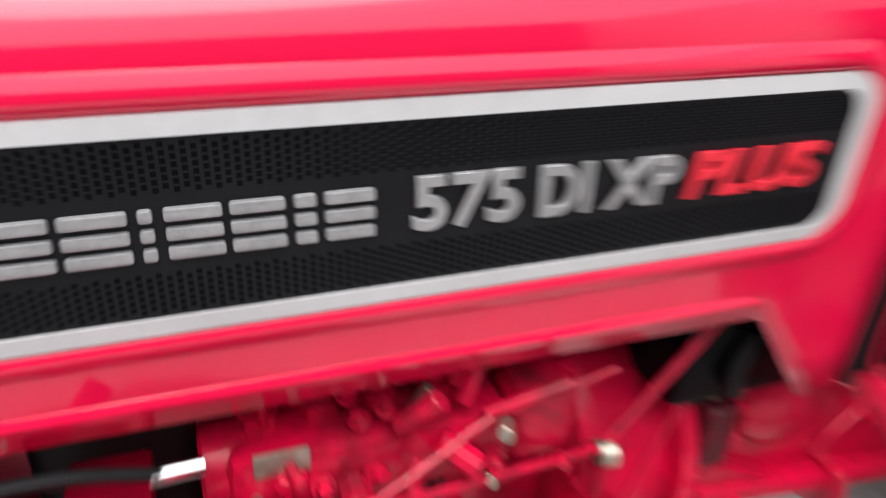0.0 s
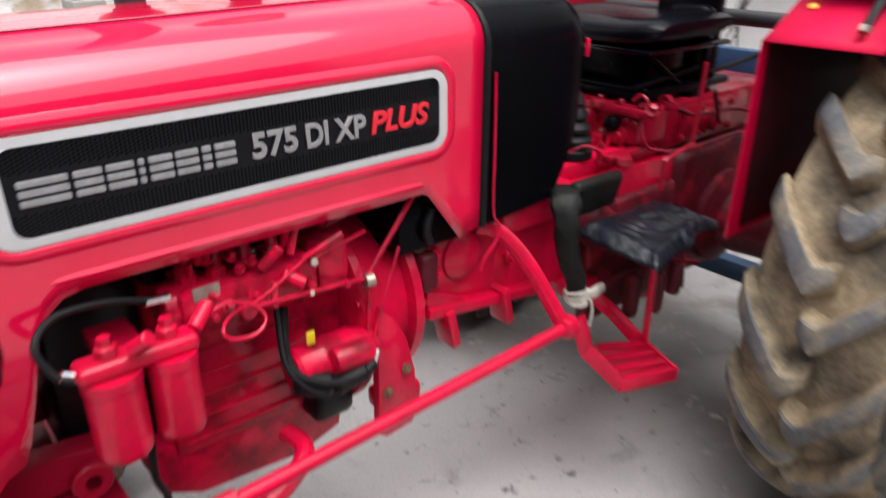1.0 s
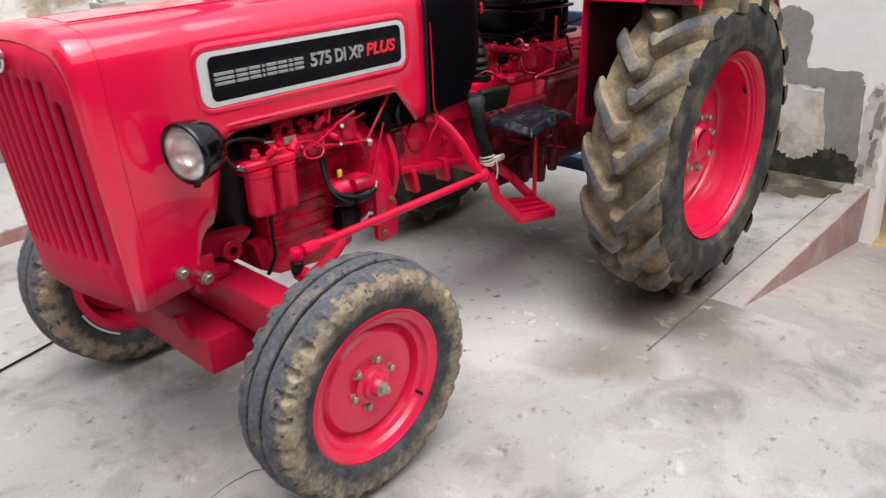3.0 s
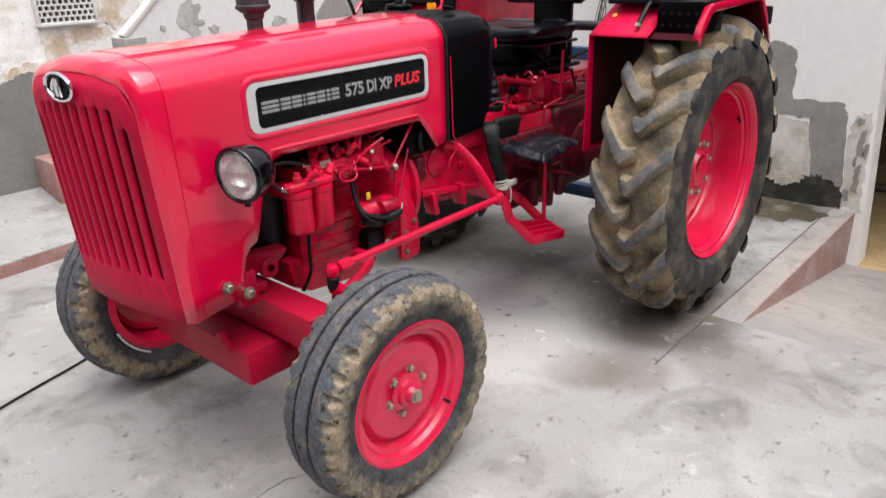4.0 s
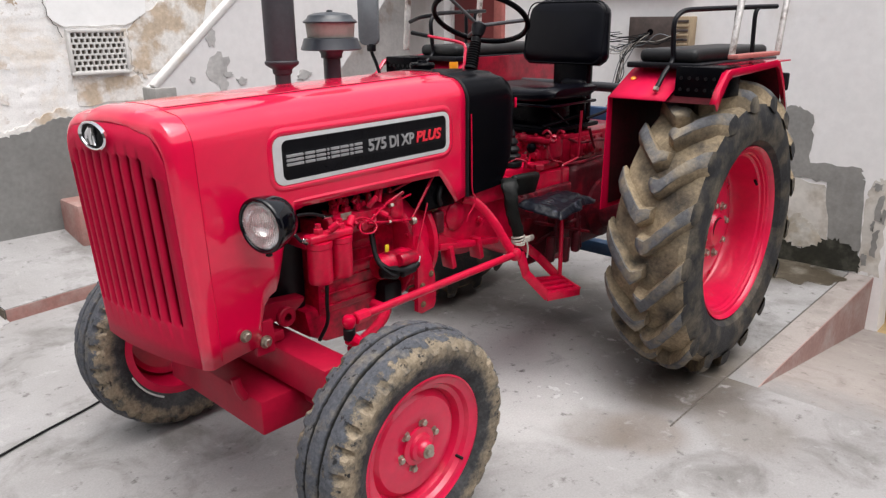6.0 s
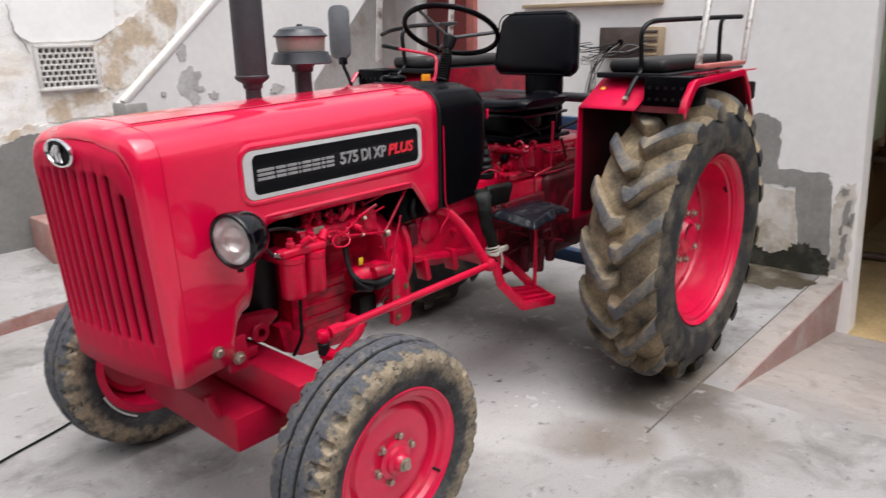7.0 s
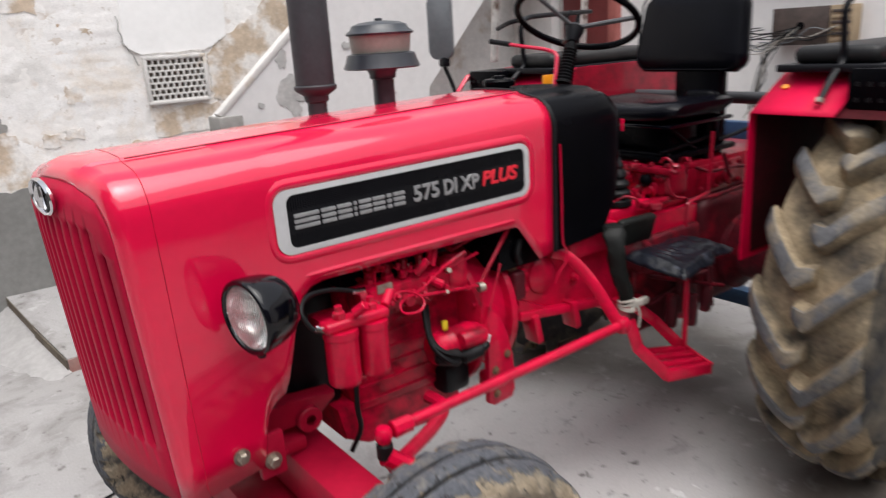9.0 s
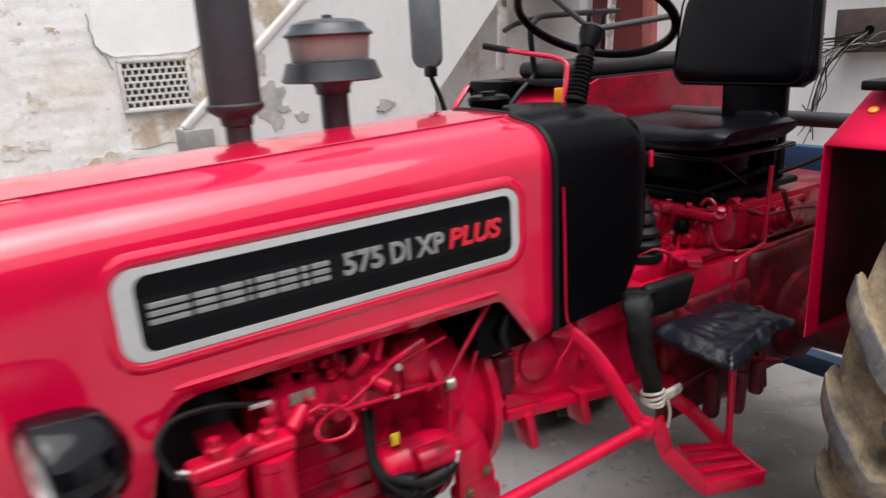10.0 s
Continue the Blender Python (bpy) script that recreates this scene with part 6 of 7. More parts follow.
    for x, z in ((-0.345, 1.0), (-0.345, 1.08)):
        for dy in (-0.12, -0.04, 0.05):
            bm = bmesh.new()
            bolt(bm, (-0.361, y0 + dy, z), (-1, 0, 0), 0.009, 0.009)
            part("bolt", bm, GRIMY_SHADED_RED, rear)
    # near face of the hydraulic cover: bolted plate, round cover, quadrant and pipes
    ys = y0 - 0.165
    part("side_cover", boxed((-0.26, ys - 0.010, 0.955), (0.02, ys + 0.002, 1.055), bevel=0.006), GRIMY_SHADED_RED, rear)
    for x in (-0.245, -0.155, -0.065, 0.005):
        for z in (0.968, 1.042):
            bm = bmesh.new()
            bolt(bm, (x, ys - 0.010, z), (0, -1, 0), 0.008, 0.009)
            part("bolt", bm, GRIMY_SHADED_RED, rear)
    bm = bmesh.new()
    lathe(bm, [(0, 0), (0.038, 0), (0.038, 0.012), (0.024, 0.018), (0.024, 0.034), (0.012, 0.040), (0, 0.040)], Matrix.Translation((-0.12, ys - 0.010, 1.0)) @ SIDE, 24)
    part("shaft_cover", bm, GRIMY_SHADED_RED, rear)
    for pts, r in (([(-0.30, ys - 0.02, 1.06), (-0.22, ys - 0.035, 1.035), (-0.05, ys - 0.04, 1.03), (0.10, ys - 0.03, 1.0)], 0.006), ([(-0.36, ys - 0.03, 0.95), (-0.25, ys - 0.045, 0.945), (-0.02, ys - 0.05, 0.95), (0.08, ys - 0.02, 0.93)], 0.008), ([(-0.12, ys - 0.05, 1.0), (-0.16, ys - 0.055, 1.06), (-0.18, ys - 0.055, 1.10)], 0.007)):
        bm = bmesh.new()
        tube(bm, pts, r, 8)
        part("hydraulic_pipe", bm, CASTING_SHADE, rear)
    for s in (-1, 1):
        bm = bmesh.new()
        lathe(bm, [(0.0, 0), (0.15, 0), (0.15, 0.03), (0.10, 0.06), (0.085, 0.30), (0.10, 0.34), (0.12, 0.35), (0.12, 0.40), (0.05, 0.42), (0.05, 0.62), (0, 0.62)], aim((0.0, y0 + s * 0.19, 0.684), (0.0, y0 + s * 1.0, 0.684)), 28)
        part("axle_trumpet", bm, CASTING_SHADE, rear)
    bm = bmesh.new()
    tube(bm, [(-0.50, -0.36, 0.90), (-0.50, -0.36, 0.965), (-0.485, -0.36, 0.98), (-0.365, -0.345, 0.99), (-0.345, -0.34, 1.01), (-0.335, -0.34, 1.20)], 0.006, 8, 4)
    part("bent_rod", bm, GRIMY_SHADED_RED, rear)
    # castings, levers and pipes on the front of the hydraulic cover
    part("control_casting", boxed((-0.46, y0 - 0.185, 0.972), (-0.335, y0 + 0.14, 1.082), bevel=0.02, seg=3), GRIMY_SHADED_RED, rear)
    for dy in (-0.165, -0.10, -0.03, 0.05, 0.12):
        bm = bmesh.new()
        bolt(bm, (-0.44, y0 + dy, 1.082), (0, 0, 1), 0.009, 0.011)
        part("bolt", bm, GRIMY_SHADED_RED, rear)
    part("casting_lip", boxed((-0.475, y0 - 0.20, 1.058), (-0.455, y0 + 0.15, 1.080), bevel=0.005), GRIMY_SHADED_RED, rear)
    for dy, dz in ((-0.12, 1.00), (-0.02, 1.035), (0.07, 1.0)):
        bm = bmesh.new()
        lathe(bm, [(0, 0), (0.026, 0), (0.026, 0.012), (0.015, 0.016), (0.015, 0.03), (0, 0.032)], aim((-0.458, y0 + dy, dz), (-1, y0 + dy, dz)), 18)
        part("plug", bm, GRIMY_SHADED_RED, rear)
    rnd = random.Random(41)
    for k in range(16):
        y, z = y0 + rnd.uniform(-0.17, 0.12), rnd.uniform(0.985, 1.05)
        bm = bmesh.new()
        bolt(bm, (-0.458, y, z), (-1, 0, 0), rnd.choice((0.006, 0.008, 0.010)), 0.009)
        part("bolt", bm, STEEL if k % 5 == 0 else GRIMY_SHADED_RED, rear)
    bm = bmesh.new()
    tube(bm, [(-0.46, -0.255, 1.06), (-0.475, -0.27, 1.02), (-0.46, -0.285, 0.985), (-0.42, -0.30, 0.975)], 0.0045, 8)
    part("hydraulic_pipe", bm, GRIMY_SHADED_RED, rear)
    bm = bmesh.new()
    box(bm, (-0.60, -0.27, 0.962), (-0.46, -0.235, 0.985), bevel=0.008)
    part("cover_ledge", bm, GRIMY_SHADED_RED, rear)
    # small castings, unions and pipes crowding the gearbox top in front of the seat
    rnd = random.Random(77)
    for k in range(26):
        x, y = rnd.uniform(-0.62, -0.30), y0 + rnd.uniform(-0.22, 0.10)
        base_z = 0.965 if x < -0.47 else 1.07
        bm = bmesh.new()
        kind = k % 3
        if kind == 0:
            r = rnd.uniform(0.012, 0.026)
            lathe(bm, [(0, 0), (r, 0), (r, 0.014), (r * 0.6, 0.020), (r * 0.6, 0.034), (0, 0.036)], pose(x, y, base_z, rnd.uniform(-25, 25), rnd.uniform(-25, 25), 0), 12)
        elif kind == 1:
            w = rnd.uniform(0.016, 0.034)
            box(bm, (-w, -w * 0.6, 0), (w, w * 0.6, rnd.uniform(0.02, 0.045)), pose(x, y, base_z - 0.004, 0, 0, rnd.uniform(0, 90)), bevel=0.006)
        else:
            q = (x + rnd.uniform(-0.08, 0.08), y + rnd.uniform(-0.07, 0.07), base_z + rnd.uniform(0.01, 0.04))
            tube(bm, [(x, y, base_z), (x, y, base_z + 0.03), ((x + q[0]) / 2, (y + q[1]) / 2, base_z + 0.045), q], 0.005, 8, 4)
        part("pipe_union" if kind == 0 else ("lug_casting" if kind == 1 else "oil_pipe"), bm, GRIMY_SHADED_RED, rear)
    # side of the gearbox below the foot board: brake rods and hanging brackets with shade in their colour
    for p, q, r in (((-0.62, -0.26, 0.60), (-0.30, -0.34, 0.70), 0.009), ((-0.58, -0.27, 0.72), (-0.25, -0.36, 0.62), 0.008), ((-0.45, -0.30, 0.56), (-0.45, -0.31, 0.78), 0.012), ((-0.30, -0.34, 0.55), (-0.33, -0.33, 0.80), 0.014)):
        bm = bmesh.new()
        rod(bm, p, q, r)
        part("brake_rod", bm, CASTING_SHADE, rear)
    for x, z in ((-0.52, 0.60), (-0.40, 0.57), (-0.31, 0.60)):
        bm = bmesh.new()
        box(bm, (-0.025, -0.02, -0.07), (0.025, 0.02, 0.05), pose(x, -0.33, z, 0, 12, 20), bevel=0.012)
        part("hanging_bracket", bm, CASTING_SHADE, rear)
    # gear levers
    bm = bmesh.new()
    lathe(bm, [(0, 0.955), (0.055, 0.955), (0.055, 0.972), (0.042, 0.98), (0.050, 0.99), (0.050, 1.0), (0.036, 1.012), (0.044, 1.02), (0.044, 1.03), (0.030, 1.045), (0.036, 1.055), (0.034, 1.065), (0.022, 1.08), (0.026, 1.09), (0.018, 1.11), (0.010, 1.12), (0.010, 1.14), (0, 1.14)], pose(-0.635, -0.17, 0.02), 28)
    gl = part("gear_lever_boot", bm, RUBBER, tractor, "black ribbed rubber gear lever boot")
    bm = bmesh.new()
    tube(bm, [(-0.635, -0.17, 1.13), (-0.637, -0.165, 1.17), (-0.645, -0.155, 1.21)], 0.008, 8)
    part("lever", bm, BLACK_STEEL, gl)
    bm = bmesh.new()
    tube(bm, [(-0.50, -0.17, 0.92), (-0.49, -0.172, 0.97), (-0.482, -0.176, 1.02)], 0.006, 8)
    lv = part("range_lever", bm, RED_DULL, tractor)
    bm = bmesh.new()
    lathe(bm, [(0, 0), (0.012, 0.0), (0.022, 0.014), (0.023, 0.026), (0.016, 0.04), (0, 0.044)], pose(-0.482, -0.176, 1.012), 18)
    part("knob", bm, BLACK_PAINT, lv, "black lever knob")


def make_void_fillers():
    """Black parts added for the shaded void in the gap below the tank and under the bonnet."""
    bm = bmesh.new()
    box(bm, (-1.27, YC - 0.20, 0.90), (-1.10, YC + 0.16, 1.03), bevel=0.012)
    filler = part("battery", bm, BLACK_PAINT, tractor, "black box added for the shaded void below the tank cowl")
    bm = bmesh.new()
    tube(bm, [(-1.19, YC - 0.205, 0.99), (-1.21, YC - 0.212, 0.95), (-1.20, YC - 0.212, 0.92)], 0.010, 10)
    part("battery_cable", bm, RUBBER, filler, "short black tube added in the shaded void")
    bm = bmesh.new()
    tube(bm, [(-1.90, YC - 0.10, 1.10), (-1.7, YC - 0.14, 1.12), (-1.45, YC - 0.15, 1.11), (-1.25, YC - 0.12, 1.10)], 0.028, 12)
    part("intake_hose", bm, RUBBER, filler, "black tube added for the shaded gap under the bonnet")


def make_front_axle():
    y0 = YC
    bm = bmesh.new()
    slab(bm, [(-2.17, 0.72), (-2.17, 0.64), (-1.94, 0.645), (-1.86, 0.640), (-1.80, 0.685), (-1.80, 0.70), (-1.92, 0.712), (-2.05, 0.715)], 0.05, Matrix.Translation((0, y0 - 0.09, 0)) @ SIDE, bevel=0.006)
    slab(bm, [(-2.17, 0.72), (-2.17, 0.64), (-1.94, 0.645), (-1.86, 0.640), (-1.80, 0.685), (-1.80, 0.70), (-1.92, 0.712), (-2.05, 0.715)], 0.05, Matrix.Translation((0, y0 + 0.14, 0)) @ SIDE, bevel=0.006)
    box(bm, (-2.17, y0 - 0.16, 0.58), (-1.9, y0 + 0.16, 0.62), bevel=0.01)
    sup = part("front_support", bm, AXLE_RED, tractor, "red cast front axle support")
    bm = bmesh.new()
    lathe(bm, [(0.014, 0), (0.032, 0), (0.034, 0.004), (0.034, 0.022), (0.03, 0.026), (0.014, 0.026)], Matrix.Translation((-1.885, y0 - 0.135, 0.655)) @ SIDE, 22)
    part("eye", bm, AXLE_RED, sup)
    part("bracket_plate", boxed((-2.06, y0 - 0.245, 0.60), (-1.995, y0 - 0.225, 0.71), bevel=0.005), AXLE_RED, sup)
    bm = bmesh.new()
    bolt(bm, (-2.03, y0 - 0.247, 0.645), (0, -1, 0), 0.014, 0.018)
    part("bolt", bm, STEEL, sup, "zinc bolt")
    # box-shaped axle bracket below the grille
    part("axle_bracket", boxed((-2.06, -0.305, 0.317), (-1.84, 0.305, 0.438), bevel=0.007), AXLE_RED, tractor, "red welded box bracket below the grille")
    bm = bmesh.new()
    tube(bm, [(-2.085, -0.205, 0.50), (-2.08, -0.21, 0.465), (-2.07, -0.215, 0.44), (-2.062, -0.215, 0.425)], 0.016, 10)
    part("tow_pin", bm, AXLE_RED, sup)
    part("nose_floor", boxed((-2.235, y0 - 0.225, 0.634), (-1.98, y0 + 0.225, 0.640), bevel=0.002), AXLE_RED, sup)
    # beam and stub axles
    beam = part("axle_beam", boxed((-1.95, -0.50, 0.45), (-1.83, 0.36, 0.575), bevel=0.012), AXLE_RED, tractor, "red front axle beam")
    for m in (I4, MIRROR):
        bm = bmesh.new()
        rod(bm, m @ Vector((-1.795, -0.545, 0.30)), m @ Vector((-1.815, -0.525, 0.60)), 0.036, seg=20)
        lathe(bm, [(0, 0), (0.05, 0), (0.045, 0.05), (0.03, 0.08), (0.03, 0.16), (0, 0.16)], m @ aim((-1.795, -0.55, 0.349), (-1.795, -0.8, 0.349)), 20)
        part("stub_axle", bm, AXLE_RED, beam)
        bm = bmesh.new()
        bolt(bm, m @ Vector((-1.86, -0.385, 0.395)), m.to_3x3() @ Vector((0, -1, 0)), 0.028, 0.03)
        rod(bm, m @ Vector((-1.86, -0.30, 0.395)), m @ Vector((-1.86, -0.385, 0.395)), 0.034, seg=18)
        part("pivot_pin", bm, AXLE_RED, beam)
    # steering linkage
    bm = bmesh.new()
    rod(bm, (-1.77, -0.452, 0.683), (-0.925, -0.428, 0.683), 0.0145, seg=16)
    drag = part("drag_link", bm, RED_DULL, tractor, "long red steering drag link")
    bm = bmesh.new()
    lathe(bm, [(0, -0.022), (0.015, -0.022), (0.022, -0.008), (0.022, 0.008), (0.016, 0.017), (0, 0.019)], pose(-1.81, -0.455, 0.683), 20)
    rod(bm, (-1.785, -0.453, 0.683), (-1.73, -0.452, 0.683), 0.022, seg=8)
    part("ball_joint", bm, RED_DULL, drag)
    bm = bmesh.new()
    rod(bm, (-1.81, -0.455, 0.62), (-1.81, -0.455, 0.66), 0.02, seg=14)
    part("ball_boot", bm, RUBBER, drag, "black rubber ball joint boot")
    bm = bmesh.new()
    lathe(bm, [(0, -0.024), (0.017, -0.024), (0.026, -0.01), (0.026, 0.010), (0.018, 0.022), (0, 0.024)], pose(-0.915, -0.428, 0.683), 20)
    part("ball_joint", bm, RED_DULL, drag)
    bm = bmesh.new()
    tube(bm, [(-1.81, -0.455, 0.625), (-1.765, -0.47, 0.585), (-1.72, -0.50, 0.558), (-1.78, -0.54, 0.54)], 0.024, 10)
    part("steering_arm", bm, RED_DULL, drag)
    bm = bmesh.new()
    tube(bm, [(-1.55, -0.27, 0.615), (-1.545, -0.33, 0.605), (-1.60, -0.365, 0.585), (-1.70, -0.395, 0.565), (-1.775, -0.42, 0.560)], 0.019, 10)
    part("tie_bar", bm, RED_DULL, drag)


def make_controls():
    # clutch pedal arm
    bm = bmesh.new()
    tube(bm, [(-1.05, -0.265, 0.915), (-1.015, -0.285, 0.902), (-0.985, -0.32, 0.862), (-0.962, -0.36, 0.805), (-0.942, -0.395, 0.74), (-0.928, -0.42, 0.695)], 0.019, 10, flat=0.55)
    part("drop_arm", bm, RED_DULL, tractor, "curved red steering drop arm")
    # step with slats
    step = part("mounting_step", box(bmesh.new(), (-0.75, -0.30, 0.64), (-0.64, -0.24, 0.675), bevel=0.006), RED_DULL, tractor, "red slatted mounting step")
    rails = [[(-0.83, -0.39, 0.655), (-0.80, -0.40, 0.56), (-0.709, -0.452, 0.445)], [(-0.709, -0.454, 0.445), (-0.553, -0.510, 0.443)], [(-0.553, -0.510, 0.443), (-0.542, -0.396, 0.472), (-0.60, -0.32, 0.57), (-0.67, -0.28, 0.64)]]
    for pts in rails:
        bm = bmesh.new()
        for a, b in zip(pts, pts[1:]):
            d = Vector(b) - Vector(a)
            mm = Matrix.Translation(a) @ d.to_track_quat("X", "Z").to_matrix().to_4x4()
            box(bm, (-0.004, -0.005, -0.020), (d.length + 0.004, 0.005, 0.020), mm, bevel=0.002)
        part("side_rail", bm, RED_DULL, step)
    a0, a1 = Vector((-0.707, -0.450, 0.452)), Vector((-0.555, -0.508, 0.450))
    b0, b1 = Vector((-0.661, -0.329, 0.482)), Vector((-0.543, -0.396, 0.478))
    for k in range(4):
        t = 0.05 + 0.3 * k
        p, q = a0.lerp(b0, t), a1.lerp(b1, t)
        d = q - p
        mm = Matrix.Translation(p) @ d.to_track_quat("X", "Z").to_matrix().to_4x4()
        part("slat", box(bmesh.new(), (0, -0.0135, -0.008), (d.length, 0.0135, 0.008), mm, bevel=0.003), RED_DULL, step)
    bm = bmesh.new()
    rod(bm, (-0.543, -0.40, 0.465), (-0.543, -0.40, 0.80), 0.0095)
    part("upright", bm, RED_DULL, step)
    # foot board with a black plastic sheet laid over it
    board = part("foot_board", boxed((-0.70, -0.46, 0.800), (-0.46, -0.31, 0.812), bevel=0.004), RED_DULL, tractor, "red foot board")
    bm = bmesh.new()
    n = 34
    corner = [Vector((-0.765, -0.305, 0.858)), Vector((-0.755, -0.535, 0.838)), Vector((-0.402, -0.478, 0.846)), Vector((-0.462, -0.318, 0.862))]
    rows = []
    for j in range(n + 1):
        row = []
        for i in range(n + 1):
            u, v = i / n, j / n
            p = corner[0].lerp(corner[1], v).lerp(corner[3].lerp(corner[2], v), u)
            edge = max(abs(2 * u - 1), abs(2 * v - 1))
            p.z += 0.008 * noise.noise(Vector((p.x * 9, p.y * 9, 2))) + 0.010 * abs(noise.noise(Vector((p.x * 34, p.y * 20, 5)))) - 0.026 * max(0, edge - 0.80) / 0.20
            wob = 0.014 * max(0, edge - 0.8) / 0.2
            p.x += wob * noise.noise(Vector((u * 5, v * 5, 8)))
            p.y += wob * noise.noise(Vector((u * 5, v * 5, 11)))
            row.append(p)
        rows.append(row)
    skin(bm, rows)
    thick(part("plastic_sheet", bm, CANVAS, board, "wrinkled black plastic sheet", smooth=25), 0.002)
    # wrapped pedal
    bm = bmesh.new()
    way = smooth_path([(-0.80, -0.31, 0.962), (-0.845, -0.335, 0.960), (-0.868, -0.362, 0.90), (-0.862, -0.372, 0.82), (-0.84, -0.38, 0.76), (-0.834, -0.38, 0.715)], 7)
    rings = []
    for k, p in enumerate(way):
        u = k / (len(way) - 1)
        wide, deep = 0.036 - 0.014 * u, 0.016 - 0.004 * u
        ring = []
        for j in range(16):
            a = 2 * math.pi * j / 16
            crease = 1 + 0.30 * noise.noise(Vector((math.cos(a) * 2, math.sin(a) * 2, u * 9)))
            ring.append(bm.verts.new(p + Vector((wide * math.cos(a) * 0.65, -wide * math.cos(a) * 0.75, 0)) * crease + Vector((deep * math.sin(a) * 0.75, deep * math.sin(a) * 0.65, 0)) * crease))
        rings.append(ring)
    for p, q in zip(rings, rings[1:]):
        for j in range(16):
            bm.faces.new((p[j], p[(j + 1) % 16], q[(j + 1) % 16], q[j]))
    bm.faces.new(rings[0])
    bm.faces.new(rings[-1])
    wrap = part("wrapped_pedal", bm, CLOTH, tractor, "pedal wrapped in black cloth and tied with white cord")
    bm = bmesh.new()
    box(bm, (-0.11, -0.018, -0.05), (0.095, 0.018, 0.045), pose(-0.705, -0.31, 0.925, 12, 4, 6), bevel=0.016, seg=3)
    part("pedal_pad", bm, CLOTH, wrap, "pedal pad wrapped in black cloth")
    for k in range(4):
        bm = bmesh.new()
        tube(bm, [(-0.834 + 0.026 * math.cos(a), -0.38 + 0.026 * math.sin(a), 0.705 + 0.008 * k + 0.006 * math.sin(a + k)) for a in (2 * math.pi * i / 10 for i in range(10))], 0.004, 6, 2, closed=False)
        part("cord_loop", bm, ROPE, wrap, "white cord")
    bm = bmesh.new()
    tube(bm, [(-0.82, -0.39, 0.712), (-0.78, -0.39, 0.71), (-0.735, -0.38, 0.705)], 0.014, 8, flat=0.7)
    tube(bm, [(-0.815, -0.41, 0.71), (-0.812, -0.415, 0.68), (-0.814, -0.413, 0.64)], 0.004, 6)
    part("cord_end", bm, ROPE, wrap, "white cord and rag")
    # steering column
    hubc = Vector((-0.672, YC + 0.052, 1.567))
    base = Vector((-0.765, YC + 0.02, 1.39))
    d = (hubc - base).normalized()
    bm = bmesh.new()
    prof = [(0, 0.0), (0.030, 0.0)]
    for k in range(11):
        prof += [(0.031 - 0.0006 * k, 0.006 + 0.0115 * k), (0.025 - 0.0006 * k, 0.0115 + 0.0115 * k)]
    prof += [(0.022, 0.14), (0.0, 0.14)]
    lathe(bm, prof, aim(base, hubc), 24)
    col = part("steering_column", bm, RUBBER, tractor, "black ribbed steering column boot")
    bm = bmesh.new()
    rod(bm, base + d * 0.13, hubc, 0.014)
    lathe(bm, [(0, -0.05), (0.02, -0.05), (0.03, -0.02), (0.032, 0.0), (0.02, 0.012), (0, 0.014)], aim(hubc, hubc + d), 20)
    part("shaft", bm, BLACK_STEEL, col)
    bm = bmesh.new()
    R = 0.205
    mm = aim(hubc + d * 0.035, hubc + d)
    tube(bm, [tuple(mm @ Vector((R * math.cos(a), R * math.sin(a), 0))) for a in (2 * math.pi * i / 56 for i in range(56))], 0.0118, 10, 1, closed=True)
    wh = part("steering_wheel", bm, BLACK_PAINT, col, "black three-spoke steering wheel")
    for k in range(3):
        a = radians(120 * k + 5)
        side = d.cross(Vector((0, 0, 1))).normalized()
        bm = bmesh.new()
        rod(bm, hubc, hubc + d * 0.035 + (side * math.cos(a) + d.cross(side) * math.sin(a)) * R * 0.97, 0.008, seg=8)
        part("spoke", bm, SPOKE, wh, "dull grey spoke")
    # hand throttle and levers by the column
    bm = bmesh.new()
    tube(bm, [(-0.79, -0.035, 1.385), (-0.775, -0.028, 1.44), (-0.760, -0.015, 1.485), (-0.768, 0.02, 1.503), (-0.795, 0.10, 1.517), (-0.815, 0.155, 1.527)], 0.0065, 8)
    th = part("throttle_lever", bm, RED, tractor, "bent red throttle lever with a black grip")
    bm = bmesh.new()
    rod(bm, (-0.812, 0.150, 1.526), (-0.834, 0.232, 1.540), 0.009)
    part("grip", bm, RUBBER, th, "black grip")


